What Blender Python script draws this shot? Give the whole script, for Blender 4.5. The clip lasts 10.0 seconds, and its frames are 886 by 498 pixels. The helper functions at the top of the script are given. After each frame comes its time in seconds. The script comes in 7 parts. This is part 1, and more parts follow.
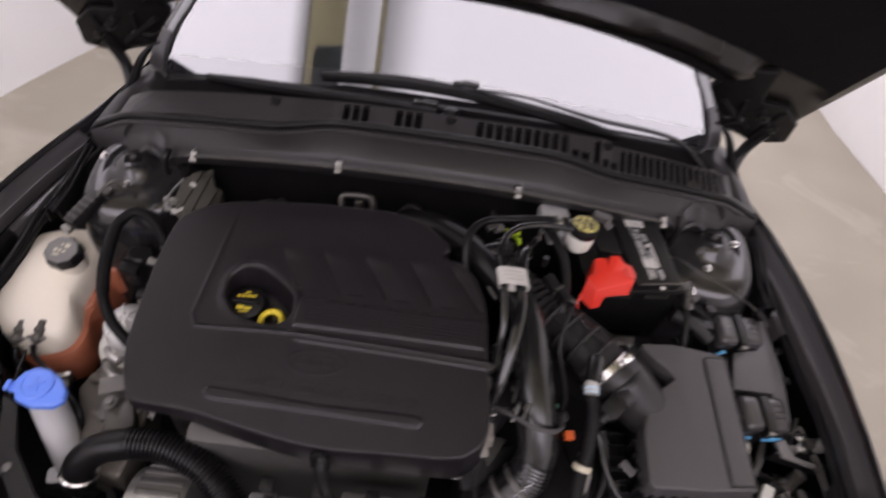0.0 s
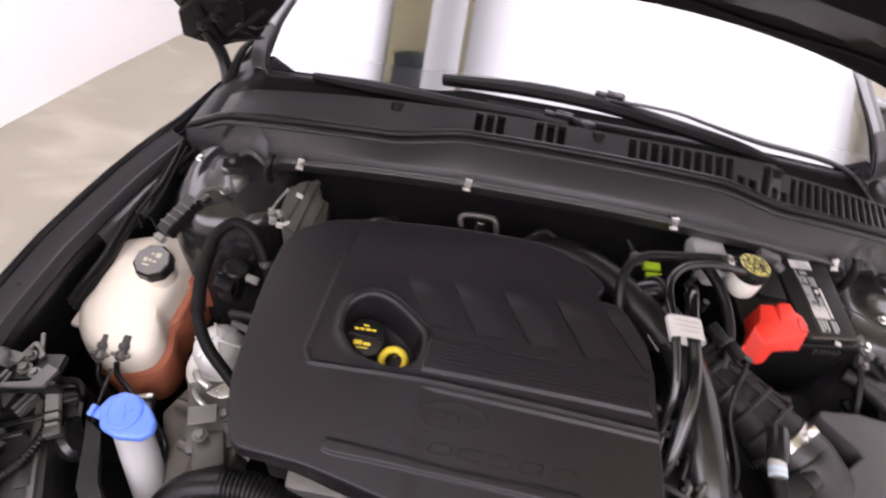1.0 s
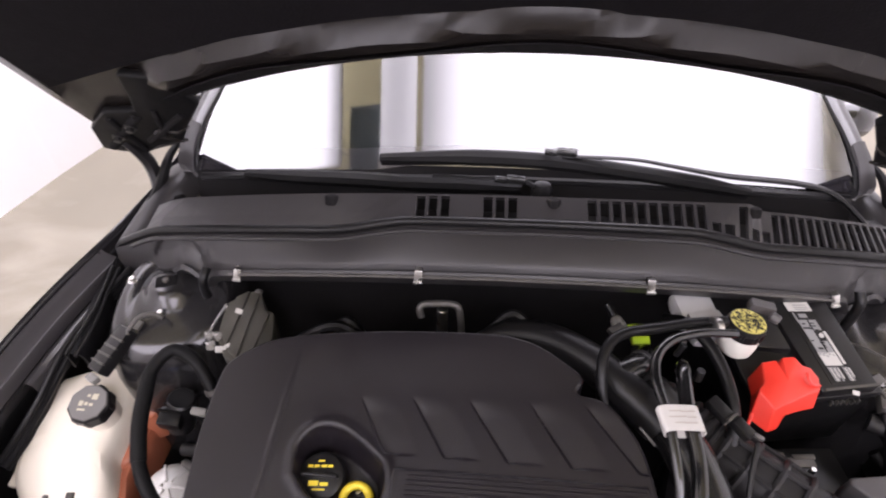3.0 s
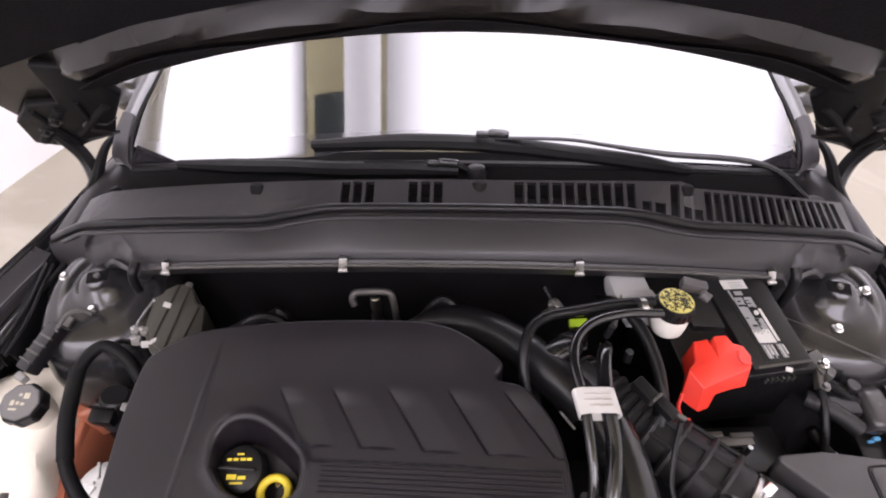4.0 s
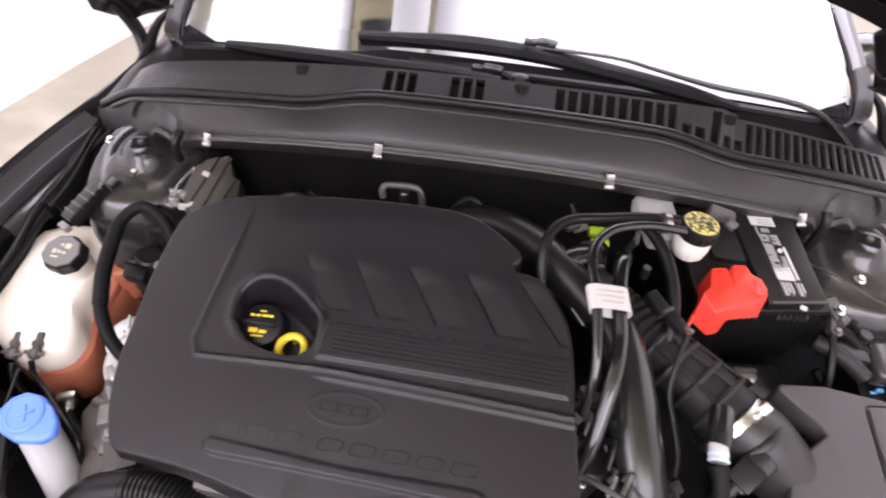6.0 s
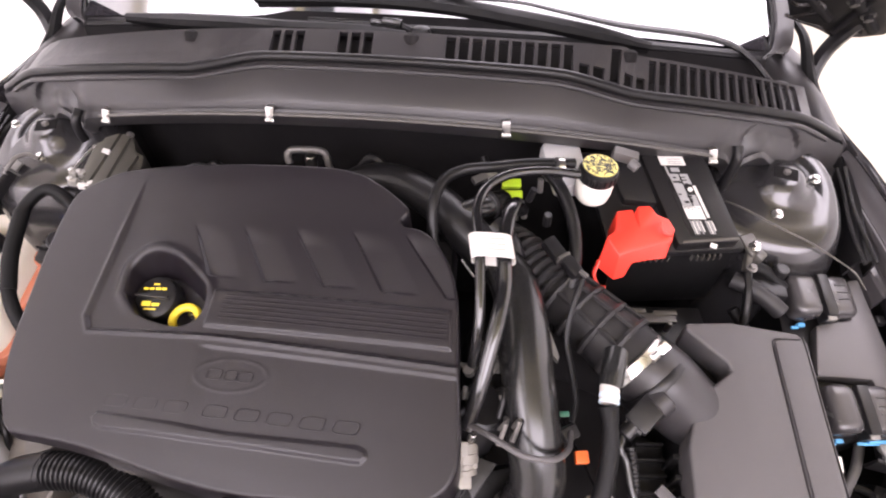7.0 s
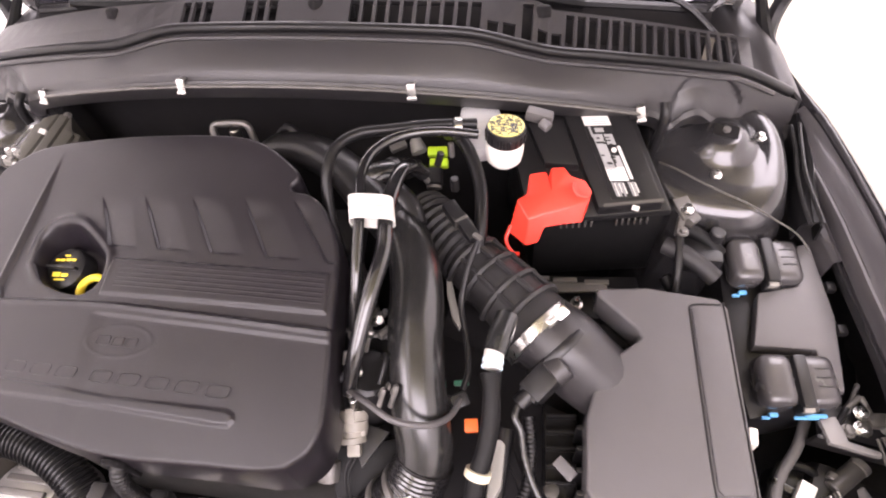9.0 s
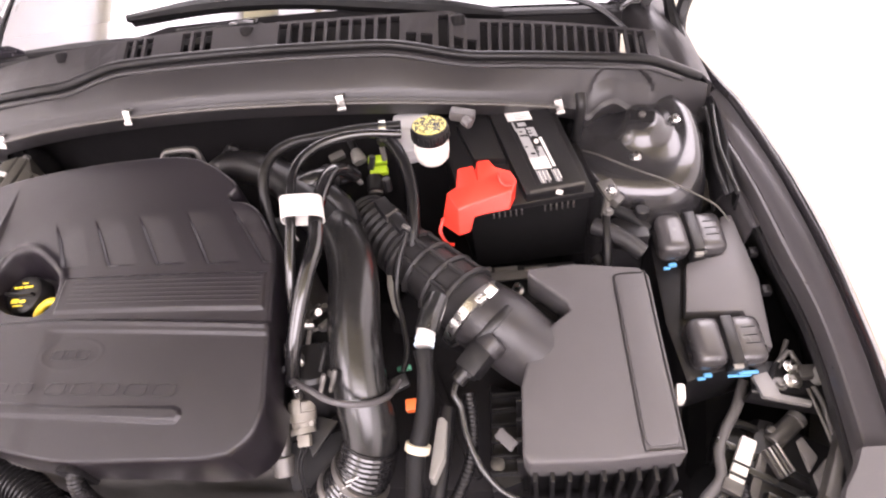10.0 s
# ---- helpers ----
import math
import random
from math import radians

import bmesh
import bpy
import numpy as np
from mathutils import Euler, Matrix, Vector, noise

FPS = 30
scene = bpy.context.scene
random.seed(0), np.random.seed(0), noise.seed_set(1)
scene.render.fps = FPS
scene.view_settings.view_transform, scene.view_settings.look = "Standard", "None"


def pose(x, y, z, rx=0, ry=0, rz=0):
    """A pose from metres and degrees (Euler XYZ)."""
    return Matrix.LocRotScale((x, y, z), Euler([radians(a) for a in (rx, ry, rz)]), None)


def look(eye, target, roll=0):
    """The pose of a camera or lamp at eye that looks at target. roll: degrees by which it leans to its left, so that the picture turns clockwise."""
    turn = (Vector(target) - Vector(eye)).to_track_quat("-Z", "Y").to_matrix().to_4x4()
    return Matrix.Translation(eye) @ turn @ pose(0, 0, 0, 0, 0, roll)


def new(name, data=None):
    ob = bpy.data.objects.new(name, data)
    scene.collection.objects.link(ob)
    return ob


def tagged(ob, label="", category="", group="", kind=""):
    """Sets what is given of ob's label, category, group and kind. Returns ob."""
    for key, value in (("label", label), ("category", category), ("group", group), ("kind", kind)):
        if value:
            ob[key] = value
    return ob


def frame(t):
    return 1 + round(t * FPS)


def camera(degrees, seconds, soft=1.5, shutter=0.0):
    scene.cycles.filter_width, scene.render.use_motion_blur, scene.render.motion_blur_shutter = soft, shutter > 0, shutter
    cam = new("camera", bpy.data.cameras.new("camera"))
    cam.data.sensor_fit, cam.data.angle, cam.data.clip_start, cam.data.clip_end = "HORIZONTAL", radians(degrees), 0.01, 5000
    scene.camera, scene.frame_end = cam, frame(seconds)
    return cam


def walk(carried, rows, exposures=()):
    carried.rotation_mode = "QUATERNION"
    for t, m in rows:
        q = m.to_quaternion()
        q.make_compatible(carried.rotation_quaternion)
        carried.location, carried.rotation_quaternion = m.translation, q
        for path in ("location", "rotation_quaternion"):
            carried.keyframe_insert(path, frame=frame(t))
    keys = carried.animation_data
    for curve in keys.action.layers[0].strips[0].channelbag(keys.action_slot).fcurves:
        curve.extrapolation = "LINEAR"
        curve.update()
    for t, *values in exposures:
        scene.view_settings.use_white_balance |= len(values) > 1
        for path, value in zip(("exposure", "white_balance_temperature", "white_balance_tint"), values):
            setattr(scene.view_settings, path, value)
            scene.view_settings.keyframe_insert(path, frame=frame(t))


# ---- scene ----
cam = camera(76.0, 10.0, 2.0, 0.4)
PATH = [
    (0, (0.0277, -0.7613, 1.7188), (0.0695, 0.5713, 0.2280), 9.11),
    (0.2, (-0.0327, -0.7441, 1.6729), (-0.0333, 0.5448, 0.1436), 8.95),
    (0.5, (-0.0863, -0.7184, 1.6280), (-0.1256, 0.5764, 0.1042), 5.34),
    (0.7, (-0.0744, -0.7104, 1.5941), (-0.1650, 0.6532, 0.1338), 4.17),
    (1, (-0.1421, -0.6647, 1.6322), (-0.2144, 0.6659, 0.1408), 8.46),
    (1.2, (-0.1547, -0.6551, 1.6419), (-0.2450, 0.6773, 0.1531), 9.50),
    (1.5, (-0.2012, -0.6376, 1.6226), (-0.3099, 0.7387, 0.1755), 7.52),
    (1.7, (-0.1961, -0.6482, 1.5905), (-0.3322, 0.7934, 0.2108), 6.70),
    (2, (-0.1869, -0.5911, 1.6344), (-0.3029, 0.8042, 0.2062), 3.42),
    (2.2, (-0.1514, -0.5895, 1.6221), (-0.2713, 0.8587, 0.2480), 2.95),
    (2.5, (-0.1361, -0.5487, 1.6418), (-0.2420, 0.8570, 0.2230), 1.11),
    (2.7, (-0.1152, -0.5340, 1.6432), (-0.2207, 0.8620, 0.2149), 0.21),
    (3, (-0.0895, -0.5301, 1.6329), (-0.1701, 0.8832, 0.2200), -0.02),
    (3.2, (-0.0599, -0.5131, 1.6301), (-0.1391, 0.8677, 0.1854), -0.82),
    (4.3, (0.0125, -0.5188, 1.6162), (-0.0538, 0.8663, 0.1750), -1.25),
    (4.5, (0.0075, -0.5191, 1.6109), (-0.0950, 0.8527, 0.1591), -1.44),
    (4.7, (0.0120, -0.5321, 1.5959), (-0.1021, 0.8286, 0.1345), -0.52),
    (5, (-0.0127, -0.5515, 1.5974), (-0.1658, 0.7503, 0.0868), 3.43),
    (5.2, (-0.0510, -0.5650, 1.6091), (-0.2196, 0.7119, 0.0791), 4.83),
    (5.5, (-0.0724, -0.5963, 1.5958), (-0.2517, 0.6779, 0.0647), 4.93),
    (5.7, (-0.0416, -0.6026, 1.5828), (-0.2067, 0.6343, 0.0198), 4.16),
    (6, (0.0097, -0.5934, 1.5738), (-0.1286, 0.6724, 0.0315), 3.28),
    (6.2, (0.0437, -0.5944, 1.5688), (-0.0726, 0.6593, 0.0148), 3.01),
    (7.3, (0.1889, -0.5777, 1.5448), (0.0264, 0.6037, -0.0608), -2.26),
    (7.5, (0.2184, -0.5719, 1.5421), (0.0490, 0.6025, -0.0679), -2.92),
    (7.7, (0.2487, -0.5655, 1.5394), (0.0820, 0.6069, -0.0724), -3.75),
    (8, (0.2810, -0.5693, 1.5189), (0.0912, 0.6090, -0.0860), -4.05),
    (8.2, (0.2944, -0.5649, 1.5170), (0.0919, 0.5915, -0.1021), -4.70),
    (8.5, (0.3131, -0.5684, 1.5063), (0.0444, 0.5966, -0.0969), -6.62),
    (8.7, (0.3158, -0.5747, 1.5028), (0.0443, 0.5942, -0.0972), -6.52),
    (9, (0.3309, -0.5791, 1.5071), (0.0325, 0.5772, -0.0972), -8.09),
    (9.2, (0.3327, -0.5895, 1.5115), (0.0180, 0.5774, -0.0821), -7.03),
    (9.5, (0.3939, -0.6026, 1.5120), (0.0491, 0.5698, -0.0713), -10.36),
    (9.7, (0.4269, -0.6308, 1.5012), (0.1190, 0.5729, -0.0661), -11.74),
    (10, (0.4149, -0.6381, 1.4975), (0.1280, 0.6166, -0.0334), -11.82),
]
EXPOSURES = [(0.0, -0.84, 6200, 24), (1.0, -0.15, 6150, 24), (2.5, -0.07, 6100, 24), (5.0, 0.02, 6100, 24), (6.2, 0.34, 6100, 25), (7.5, 0.92, 6400, 26), (10.0, 1.00, 6450, 27)]
walk(cam, [(t, look(eye, target, roll)) for t, eye, target, roll in PATH], EXPOSURES)

# ---- world and lights ----
world = bpy.data.worlds.new("world")
scene.world = world
world.use_nodes = True
world.node_tree.nodes["Background"].inputs["Color"].default_value = (0.8, 0.85, 1.0, 1)
world.node_tree.nodes["Background"].inputs["Strength"].default_value = 0.05
PANEL_POWER = 7.3


# ---- materials ----
def mat(name, color, rough=0.5, metal=0.0, vary=0.12, scale=12.0, bump=0.0, bump_scale=400.0, spec=0.5, coat=0.0, wear=0.0):
    """A surface with broad mottling, fine grain in the relief and slightly uneven gloss."""
    m = bpy.data.materials.new(name)
    m.use_nodes = True
    nt = m.node_tree
    b = nt.nodes["Principled BSDF"]
    co = nt.nodes.new("ShaderNodeTexCoord")
    n1 = nt.nodes.new("ShaderNodeTexNoise")
    n1.inputs["Scale"].default_value, n1.inputs["Detail"].default_value = scale, 6
    nt.links.new(co.outputs["Object"], n1.inputs["Vector"])
    ramp = nt.nodes.new("ShaderNodeMapRange")
    ramp.inputs["To Min"].default_value, ramp.inputs["To Max"].default_value = 1 - vary, 1 + vary
    nt.links.new(n1.outputs["Fac"], ramp.inputs["Value"])
    mix = nt.nodes.new("ShaderNodeMix")
    mix.data_type, mix.blend_type = "RGBA", "MULTIPLY"
    mix.inputs["Factor"].default_value = 1.0
    mix.inputs["A"].default_value = (*color, 1)
    nt.links.new(ramp.outputs["Result"], mix.inputs["B"])
    nt.links.new(mix.outputs["Result"], b.inputs["Base Color"])
    n2 = nt.nodes.new("ShaderNodeTexNoise")
    n2.inputs["Scale"].default_value, n2.inputs["Detail"].default_value = scale * 4, 4
    nt.links.new(co.outputs["Object"], n2.inputs["Vector"])
    rr = nt.nodes.new("ShaderNodeMapRange")
    rr.inputs["To Min"].default_value, rr.inputs["To Max"].default_value = rough * 0.8, min(1, rough * 1.2)
    nt.links.new(n2.outputs["Fac"], rr.inputs["Value"])
    nt.links.new(rr.outputs["Result"], b.inputs["Roughness"])
    b.inputs["Metallic"].default_value = metal
    b.inputs["Specular IOR Level"].default_value = spec
    b.inputs["Coat Weight"].default_value = coat
    b.inputs["Coat Roughness"].default_value = 0.06
    if bump:
        n3 = nt.nodes.new("ShaderNodeTexNoise")
        n3.inputs["Scale"].default_value, n3.inputs["Detail"].default_value = bump_scale, 3
        nt.links.new(co.outputs["Object"], n3.inputs["Vector"])
        bp = nt.nodes.new("ShaderNodeBump")
        bp.inputs["Strength"].default_value, bp.inputs["Distance"].default_value = bump, 0.001
        nt.links.new(n3.outputs["Fac"], bp.inputs["Height"])
        nt.links.new(bp.outputs["Normal"], b.inputs["Normal"])
    return m


COVER = mat("grained black plastic", (0.0088, 0.0072, 0.0090), 0.35, bump=0.2, bump_scale=900, vary=0.12, scale=7, spec=0.345)
COWL = mat("satin cowl plastic", (0.022, 0.0204, 0.0212), 0.38, bump=0.12, bump_scale=600, vary=0.08, spec=0.38)
PLASTIC = mat("black plastic", (0.009, 0.0085, 0.009), 0.38, vary=0.15, bump=0.08, spec=0.36)
# For black parts, and for recesses whose shade is put into the colour.
DARK = mat("deep matt black", (0.009, 0.0083, 0.0086), 0.8, vary=0.4, spec=0.10)
RUBBER = mat("black rubber", (0.007, 0.0067, 0.007), 0.32, vary=0.2, bump=0.1, spec=0.22)
WIPERRUB = mat("matt black rubber", (0.005, 0.0048, 0.005), 0.55, vary=0.2, spec=0.15)
GLOSSPL = mat("gloss black plastic", (0.014, 0.014, 0.014), 0.22, vary=0.1)
PAINT = mat("black body paint", (0.010, 0.009, 0.010), 0.22, vary=0.1, coat=0.7)
BAYPAINT = mat("satin black bay paint", (0.033, 0.0315, 0.033), 0.24, metal=0.5, vary=0.04, coat=0.4)
APRON = mat("satin apron paint", (0.016, 0.0150, 0.0158), 0.52, metal=0.0, vary=0.15, spec=0.5, bump=0.06)
LINER = mat("black hood liner felt", (0.005, 0.0042, 0.005), 0.95, vary=0.25, bump=0.8, bump_scale=250, spec=0.1)
HOODIN = mat("hood inner paint", (0.011, 0.0092, 0.0084), 0.24, vary=0.12, spec=0.26)
DUCT = mat("matt duct rubber", (0.017, 0.016, 0.0165), 0.52, vary=0.15, bump=0.12, spec=0.3)
BATTERYPL = mat("dull battery plastic", (0.005, 0.0048, 0.005), 0.5, vary=0.15, bump=0.08, spec=0.2)
MIDGREY = mat("mid grey plastic", (0.085, 0.080, 0.079), 0.5, vary=0.15, bump=0.15)
CHANNEL = mat("lighter satin black paint", (0.045, 0.042, 0.0435), 0.30, metal=0.2, vary=0.03, coat=0.2)
# Glossy black latches, lightened: ceiling sheen is put into the base colour.
LATCHPL = mat("black latch plastic with painted sheen", (0.045, 0.042, 0.043), 0.26, vary=0.1, bump=0.05)
TAGINK = mat("faded tag print", (0.36, 0.33, 0.29), 0.6, vary=0.2)
GLOSSHOSE = mat("shiny black hose plastic", (0.010, 0.0095, 0.010), 0.14, vary=0.15, bump=0.05, spec=0.7)
# Grey holds the sheen on top of a black cap.
CAPTOP = mat("cap plastic with sheen in colour", (0.13, 0.125, 0.12), 0.4, vary=0.2, bump=0.1)
# Copy of BOXPL, lightened to put back light the fuse lid lacks.
FUSELID = mat("lightened air box plastic", (0.078, 0.073, 0.0745), 0.5, bump=0.25, bump_scale=900, vary=0.06)
TONGUE = mat("grey bracket plastic", (0.17, 0.162, 0.156), 0.45, vary=0.15, bump=0.12)
OLIVEGREY = mat("olive grey cast metal", (0.070, 0.066, 0.056), 0.45, metal=0.2, vary=0.22, scale=30, bump=0.25, bump_scale=250)
GREENPL = mat("dark green plastic", (0.03, 0.16, 0.10), 0.4, vary=0.1)
BEIGE = mat("beige connector plastic", (0.20, 0.185, 0.16), 0.5, vary=0.1)
BOXPL = mat("grey black air box plastic", (0.052, 0.0485, 0.0495), 0.55, bump=0.25, bump_scale=900, vary=0.06)
ALU = mat("cast aluminium", (0.42, 0.41, 0.40), 0.42, metal=0.9, vary=0.25, scale=30, bump=0.4, bump_scale=250)
STEEL = mat("bright zinc steel", (0.50, 0.49, 0.47), 0.28, metal=1.0, vary=0.1)
GREYCAST = mat("grey metal housing", (0.14, 0.133, 0.126), 0.45, metal=0.6, vary=0.2, scale=40, bump=0.3, bump_scale=300)
RED = mat("red plastic", (0.66, 0.035, 0.018), 0.36, vary=0.08, bump=0.05)
WHITEPL = mat("white plastic", (0.62, 0.60, 0.54), 0.4, vary=0.06)
CREAM = mat("cream plastic", (0.47, 0.43, 0.32), 0.45, vary=0.1)
GREYPL = mat("light grey plastic", (0.19, 0.183, 0.168), 0.5, vary=0.12)
BLUE = mat("blue plastic", (0.12, 0.24, 0.78), 0.33, vary=0.06)
BLUEGLINT = mat("bright blue glint colour", (0.10, 0.33, 0.58), 0.22, vary=0.06)
YELLOW = mat("yellow plastic", (0.72, 0.56, 0.03), 0.4, vary=0.06)
PALEYELLOW = mat("pale yellow print", (0.62, 0.54, 0.14), 0.5, vary=0.1)
PIPEPL = mat("satin pipe plastic", (0.013, 0.0125, 0.0125), 0.24, vary=0.12, bump=0.06, spec=0.55)
ORANGE = mat("orange plastic", (0.62, 0.11, 0.02), 0.4, vary=0.06)
LIME = mat("lime green plastic", (0.42, 0.62, 0.02), 0.4, vary=0.06)
SKYLAB = mat("pale blue label", (0.46, 0.58, 0.68), 0.5, vary=0.1)
PALEALU = mat("pale cast aluminium", (0.66, 0.65, 0.63), 0.5, metal=0.5, vary=0.15, scale=30, bump=0.3, bump_scale=250)
DULL = mat("dull dark grey metal", (0.080, 0.075, 0.069), 0.42, metal=0.4, vary=0.25, scale=40, bump=0.25, bump_scale=300)
CASTBROWN = mat("brown grey cast metal", (0.105, 0.094, 0.080), 0.5, metal=0.35, vary=0.3, scale=35, bump=0.5, bump_scale=180)
PAPER = mat("white label", (0.46, 0.445, 0.42), 0.6, vary=0.10, scale=60)
GREYLAB = mat("grey label print", (0.22, 0.22, 0.22), 0.5, vary=0.1)
MARK = mat("pale grey ink", (0.30, 0.29, 0.28), 0.6, vary=0.2)
TANKPL = mat("frosted white tank plastic", (0.76, 0.70, 0.59), 0.36, vary=0.10, scale=9)
COOLANT = mat("orange coolant behind plastic", (0.42, 0.140, 0.075), 0.35, vary=0.18, scale=18)
NECKPL = mat("translucent filler neck plastic", (0.48, 0.475, 0.475), 0.4, vary=0.06)
WALLPAINT = mat("white wall paint", (0.90, 0.89, 0.885), 0.6, vary=0.03, scale=2, bump=0.1, bump_scale=120)
CEILPAINT = mat("olive ceiling board", (0.36, 0.33, 0.20), 0.7, vary=0.1)
SLATE = mat("grey duct sheet", (0.16, 0.19, 0.19), 0.5, vary=0.1)


def concrete():
    """Pale worn concrete with trowel stains, flaked patches and hairline grain."""
    m = mat("worn concrete", (0.265, 0.240, 0.190), 0.62, vary=0.25, scale=2.2, bump=0.35, bump_scale=90)
    nt = m.node_tree
    b = nt.nodes["Principled BSDF"]
    src = b.inputs["Base Color"].links[0].from_socket
    co = nt.nodes.new("ShaderNodeTexCoord")
    n = nt.nodes.new("ShaderNodeTexNoise")
    n.inputs["Scale"].default_value, n.inputs["Detail"].default_value, n.inputs["Distortion"].default_value = 2.4, 8, 0.7
    mp = nt.nodes.new("ShaderNodeMapping")
    mp.inputs["Rotation"].default_value[2], mp.inputs["Scale"].default_value = 0.5, (0.9, 1.25, 1)
    nt.links.new(co.outputs["Object"], mp.inputs["Vector"])
    nt.links.new(mp.outputs["Vector"], n.inputs["Vector"])
    r = nt.nodes.new("ShaderNodeValToRGB")
    r.color_ramp.elements[0].position, r.color_ramp.elements[1].position = 0.56, 0.70
    nt.links.new(n.outputs["Fac"], r.inputs["Fac"])
    mx = nt.nodes.new("ShaderNodeMix")
    mx.data_type = "RGBA"
    r.color_ramp.elements[1].color = (0.5, 0.5, 0.5, 1)
    nt.links.new(r.outputs["Color"], mx.inputs["Factor"])
    nt.links.new(src, mx.inputs["A"])
    mx.inputs["B"].default_value = (0.42, 0.385, 0.32, 1)
    nt.links.new(mx.outputs["Result"], b.inputs["Base Color"])
    return m


CONCRETE = concrete()


def glass_material():
    """Coated windscreen glass: clear, with strong mirror-like gloss."""
    m = bpy.data.materials.new("windscreen glass")
    m.use_nodes = True
    nt = m.node_tree
    nt.nodes.remove(nt.nodes["Principled BSDF"])
    fr = nt.nodes.new("ShaderNodeFresnel")
    fr.inputs["IOR"].default_value = 2.6
    tr = nt.nodes.new("ShaderNodeBsdfTransparent")
    tr.inputs["Color"].default_value = (0.62, 0.68, 0.66, 1)
    gl = nt.nodes.new("ShaderNodeBsdfGlossy")
    gl.inputs["Roughness"].default_value = 0.04
    mx = nt.nodes.new("ShaderNodeMixShader")
    nt.links.new(fr.outputs["Fac"], mx.inputs["Fac"])
    nt.links.new(tr.outputs["BSDF"], mx.inputs[1])
    nt.links.new(gl.outputs["BSDF"], mx.inputs[2])
    nt.links.new(mx.outputs["Shader"], nt.nodes["Material Output"].inputs["Surface"])
    return m


GLASS = glass_material()
FRIT = mat("black glass print", (0.012, 0.011, 0.013), 0.05, vary=0.05, spec=1.7)


def lamp_material(name, strength, soft=0.0):
    m = bpy.data.materials.new(name)
    m.use_nodes = True
    b = m.node_tree.nodes["Principled BSDF"]
    b.inputs["Base Color"].default_value = (0.8, 0.8, 0.8, 1)
    b.inputs["Emission Color"].default_value = (1.0, 0.97, 0.96, 1)
    b.inputs["Emission Strength"].default_value = strength
    if soft:
        # the diffuser glows less towards its long edges
        nt = m.node_tree
        co = nt.nodes.new("ShaderNodeTexCoord")
        sep = nt.nodes.new("ShaderNodeSeparateXYZ")
        nt.links.new(co.outputs["Generated"], sep.inputs["Vector"])
        tri = nt.nodes.new("ShaderNodeMath")
        tri.operation = "PINGPONG"
        tri.inputs[1].default_value = 0.5
        nt.links.new(sep.outputs["X"], tri.inputs[0])
        glow = nt.nodes.new("ShaderNodeMapRange")
        glow.interpolation_type = "SMOOTHSTEP"
        glow.inputs["From Min"].default_value, glow.inputs["From Max"].default_value = -0.03, soft
        glow.inputs["To Min"].default_value, glow.inputs["To Max"].default_value = 0.10 * strength, strength
        nt.links.new(tri.outputs["Value"], glow.inputs["Value"])
        nt.links.new(glow.outputs["Result"], b.inputs["Emission Strength"])
    return m


LAMP = lamp_material("light panel diffuser", PANEL_POWER, 0.12)
GLOWPIPE = lamp_material("white pipe made to glow", PANEL_POWER * 0.36)

# ---- building helpers ----
BASE = {}


def finish(ob, bm, smooth):
    bmesh.ops.recalc_face_normals(bm, faces=bm.faces)
    for fc in bm.faces:
        fc.smooth = smooth
    bm.to_mesh(ob.data)
    bm.free()
    if smooth:
        ob.data.set_sharp_from_angle(angle=radians(38))


def thing(name, base, label, category, group="", kind=""):
    """An empty at the base of a thing, under which its parts go."""
    ob = new(name)
    ob.empty_display_size = 0.02
    ob.location = base
    BASE[ob] = Vector(base)
    return tagged(ob, label, category, group, kind)


def part(name, bm, material, parent, label="", smooth=True):
    """Links a bmesh, given in world metres, as one mesh under a thing or part."""
    me = bpy.data.meshes.new(name)
    ob = new(name, me)
    bmesh.ops.translate(bm, verts=bm.verts, vec=-BASE[parent])
    finish(ob, bm, smooth)
    me.materials.append(material)
    ob.parent = parent
    BASE[ob] = BASE[parent].copy()
    return tagged(ob, label)


def solo(name, bm, material, base, label, category, group="", kind="", smooth=True):
    """A thing of a single mesh."""
    me = bpy.data.meshes.new(name)
    ob = new(name, me)
    bmesh.ops.translate(bm, verts=bm.verts, vec=-Vector(base))
    finish(ob, bm, smooth)
    me.materials.append(material)
    ob.location = base
    BASE[ob] = Vector(base)
    return tagged(ob, label, category, group, kind)


def box(c, size, bevel=0.004, rot=(0, 0, 0), seg=2):
    bm = bmesh.new()
    bmesh.ops.create_cube(bm, size=1.0)
    bmesh.ops.scale(bm, vec=size, verts=bm.verts)
    if bevel:
        bmesh.ops.bevel(bm, geom=bm.edges[:], offset=min(bevel, min(size) * 0.45), segments=seg, affect="EDGES", profile=0.6)
    bmesh.ops.transform(bm, matrix=pose(*c, *rot), verts=bm.verts)
    return bm


def join(*bms):
    out = bmesh.new()
    for b in bms:
        me = bpy.data.meshes.new("tmp")
        b.to_mesh(me)
        out.from_mesh(me)
        b.free()
        bpy.data.meshes.remove(me)
    return out


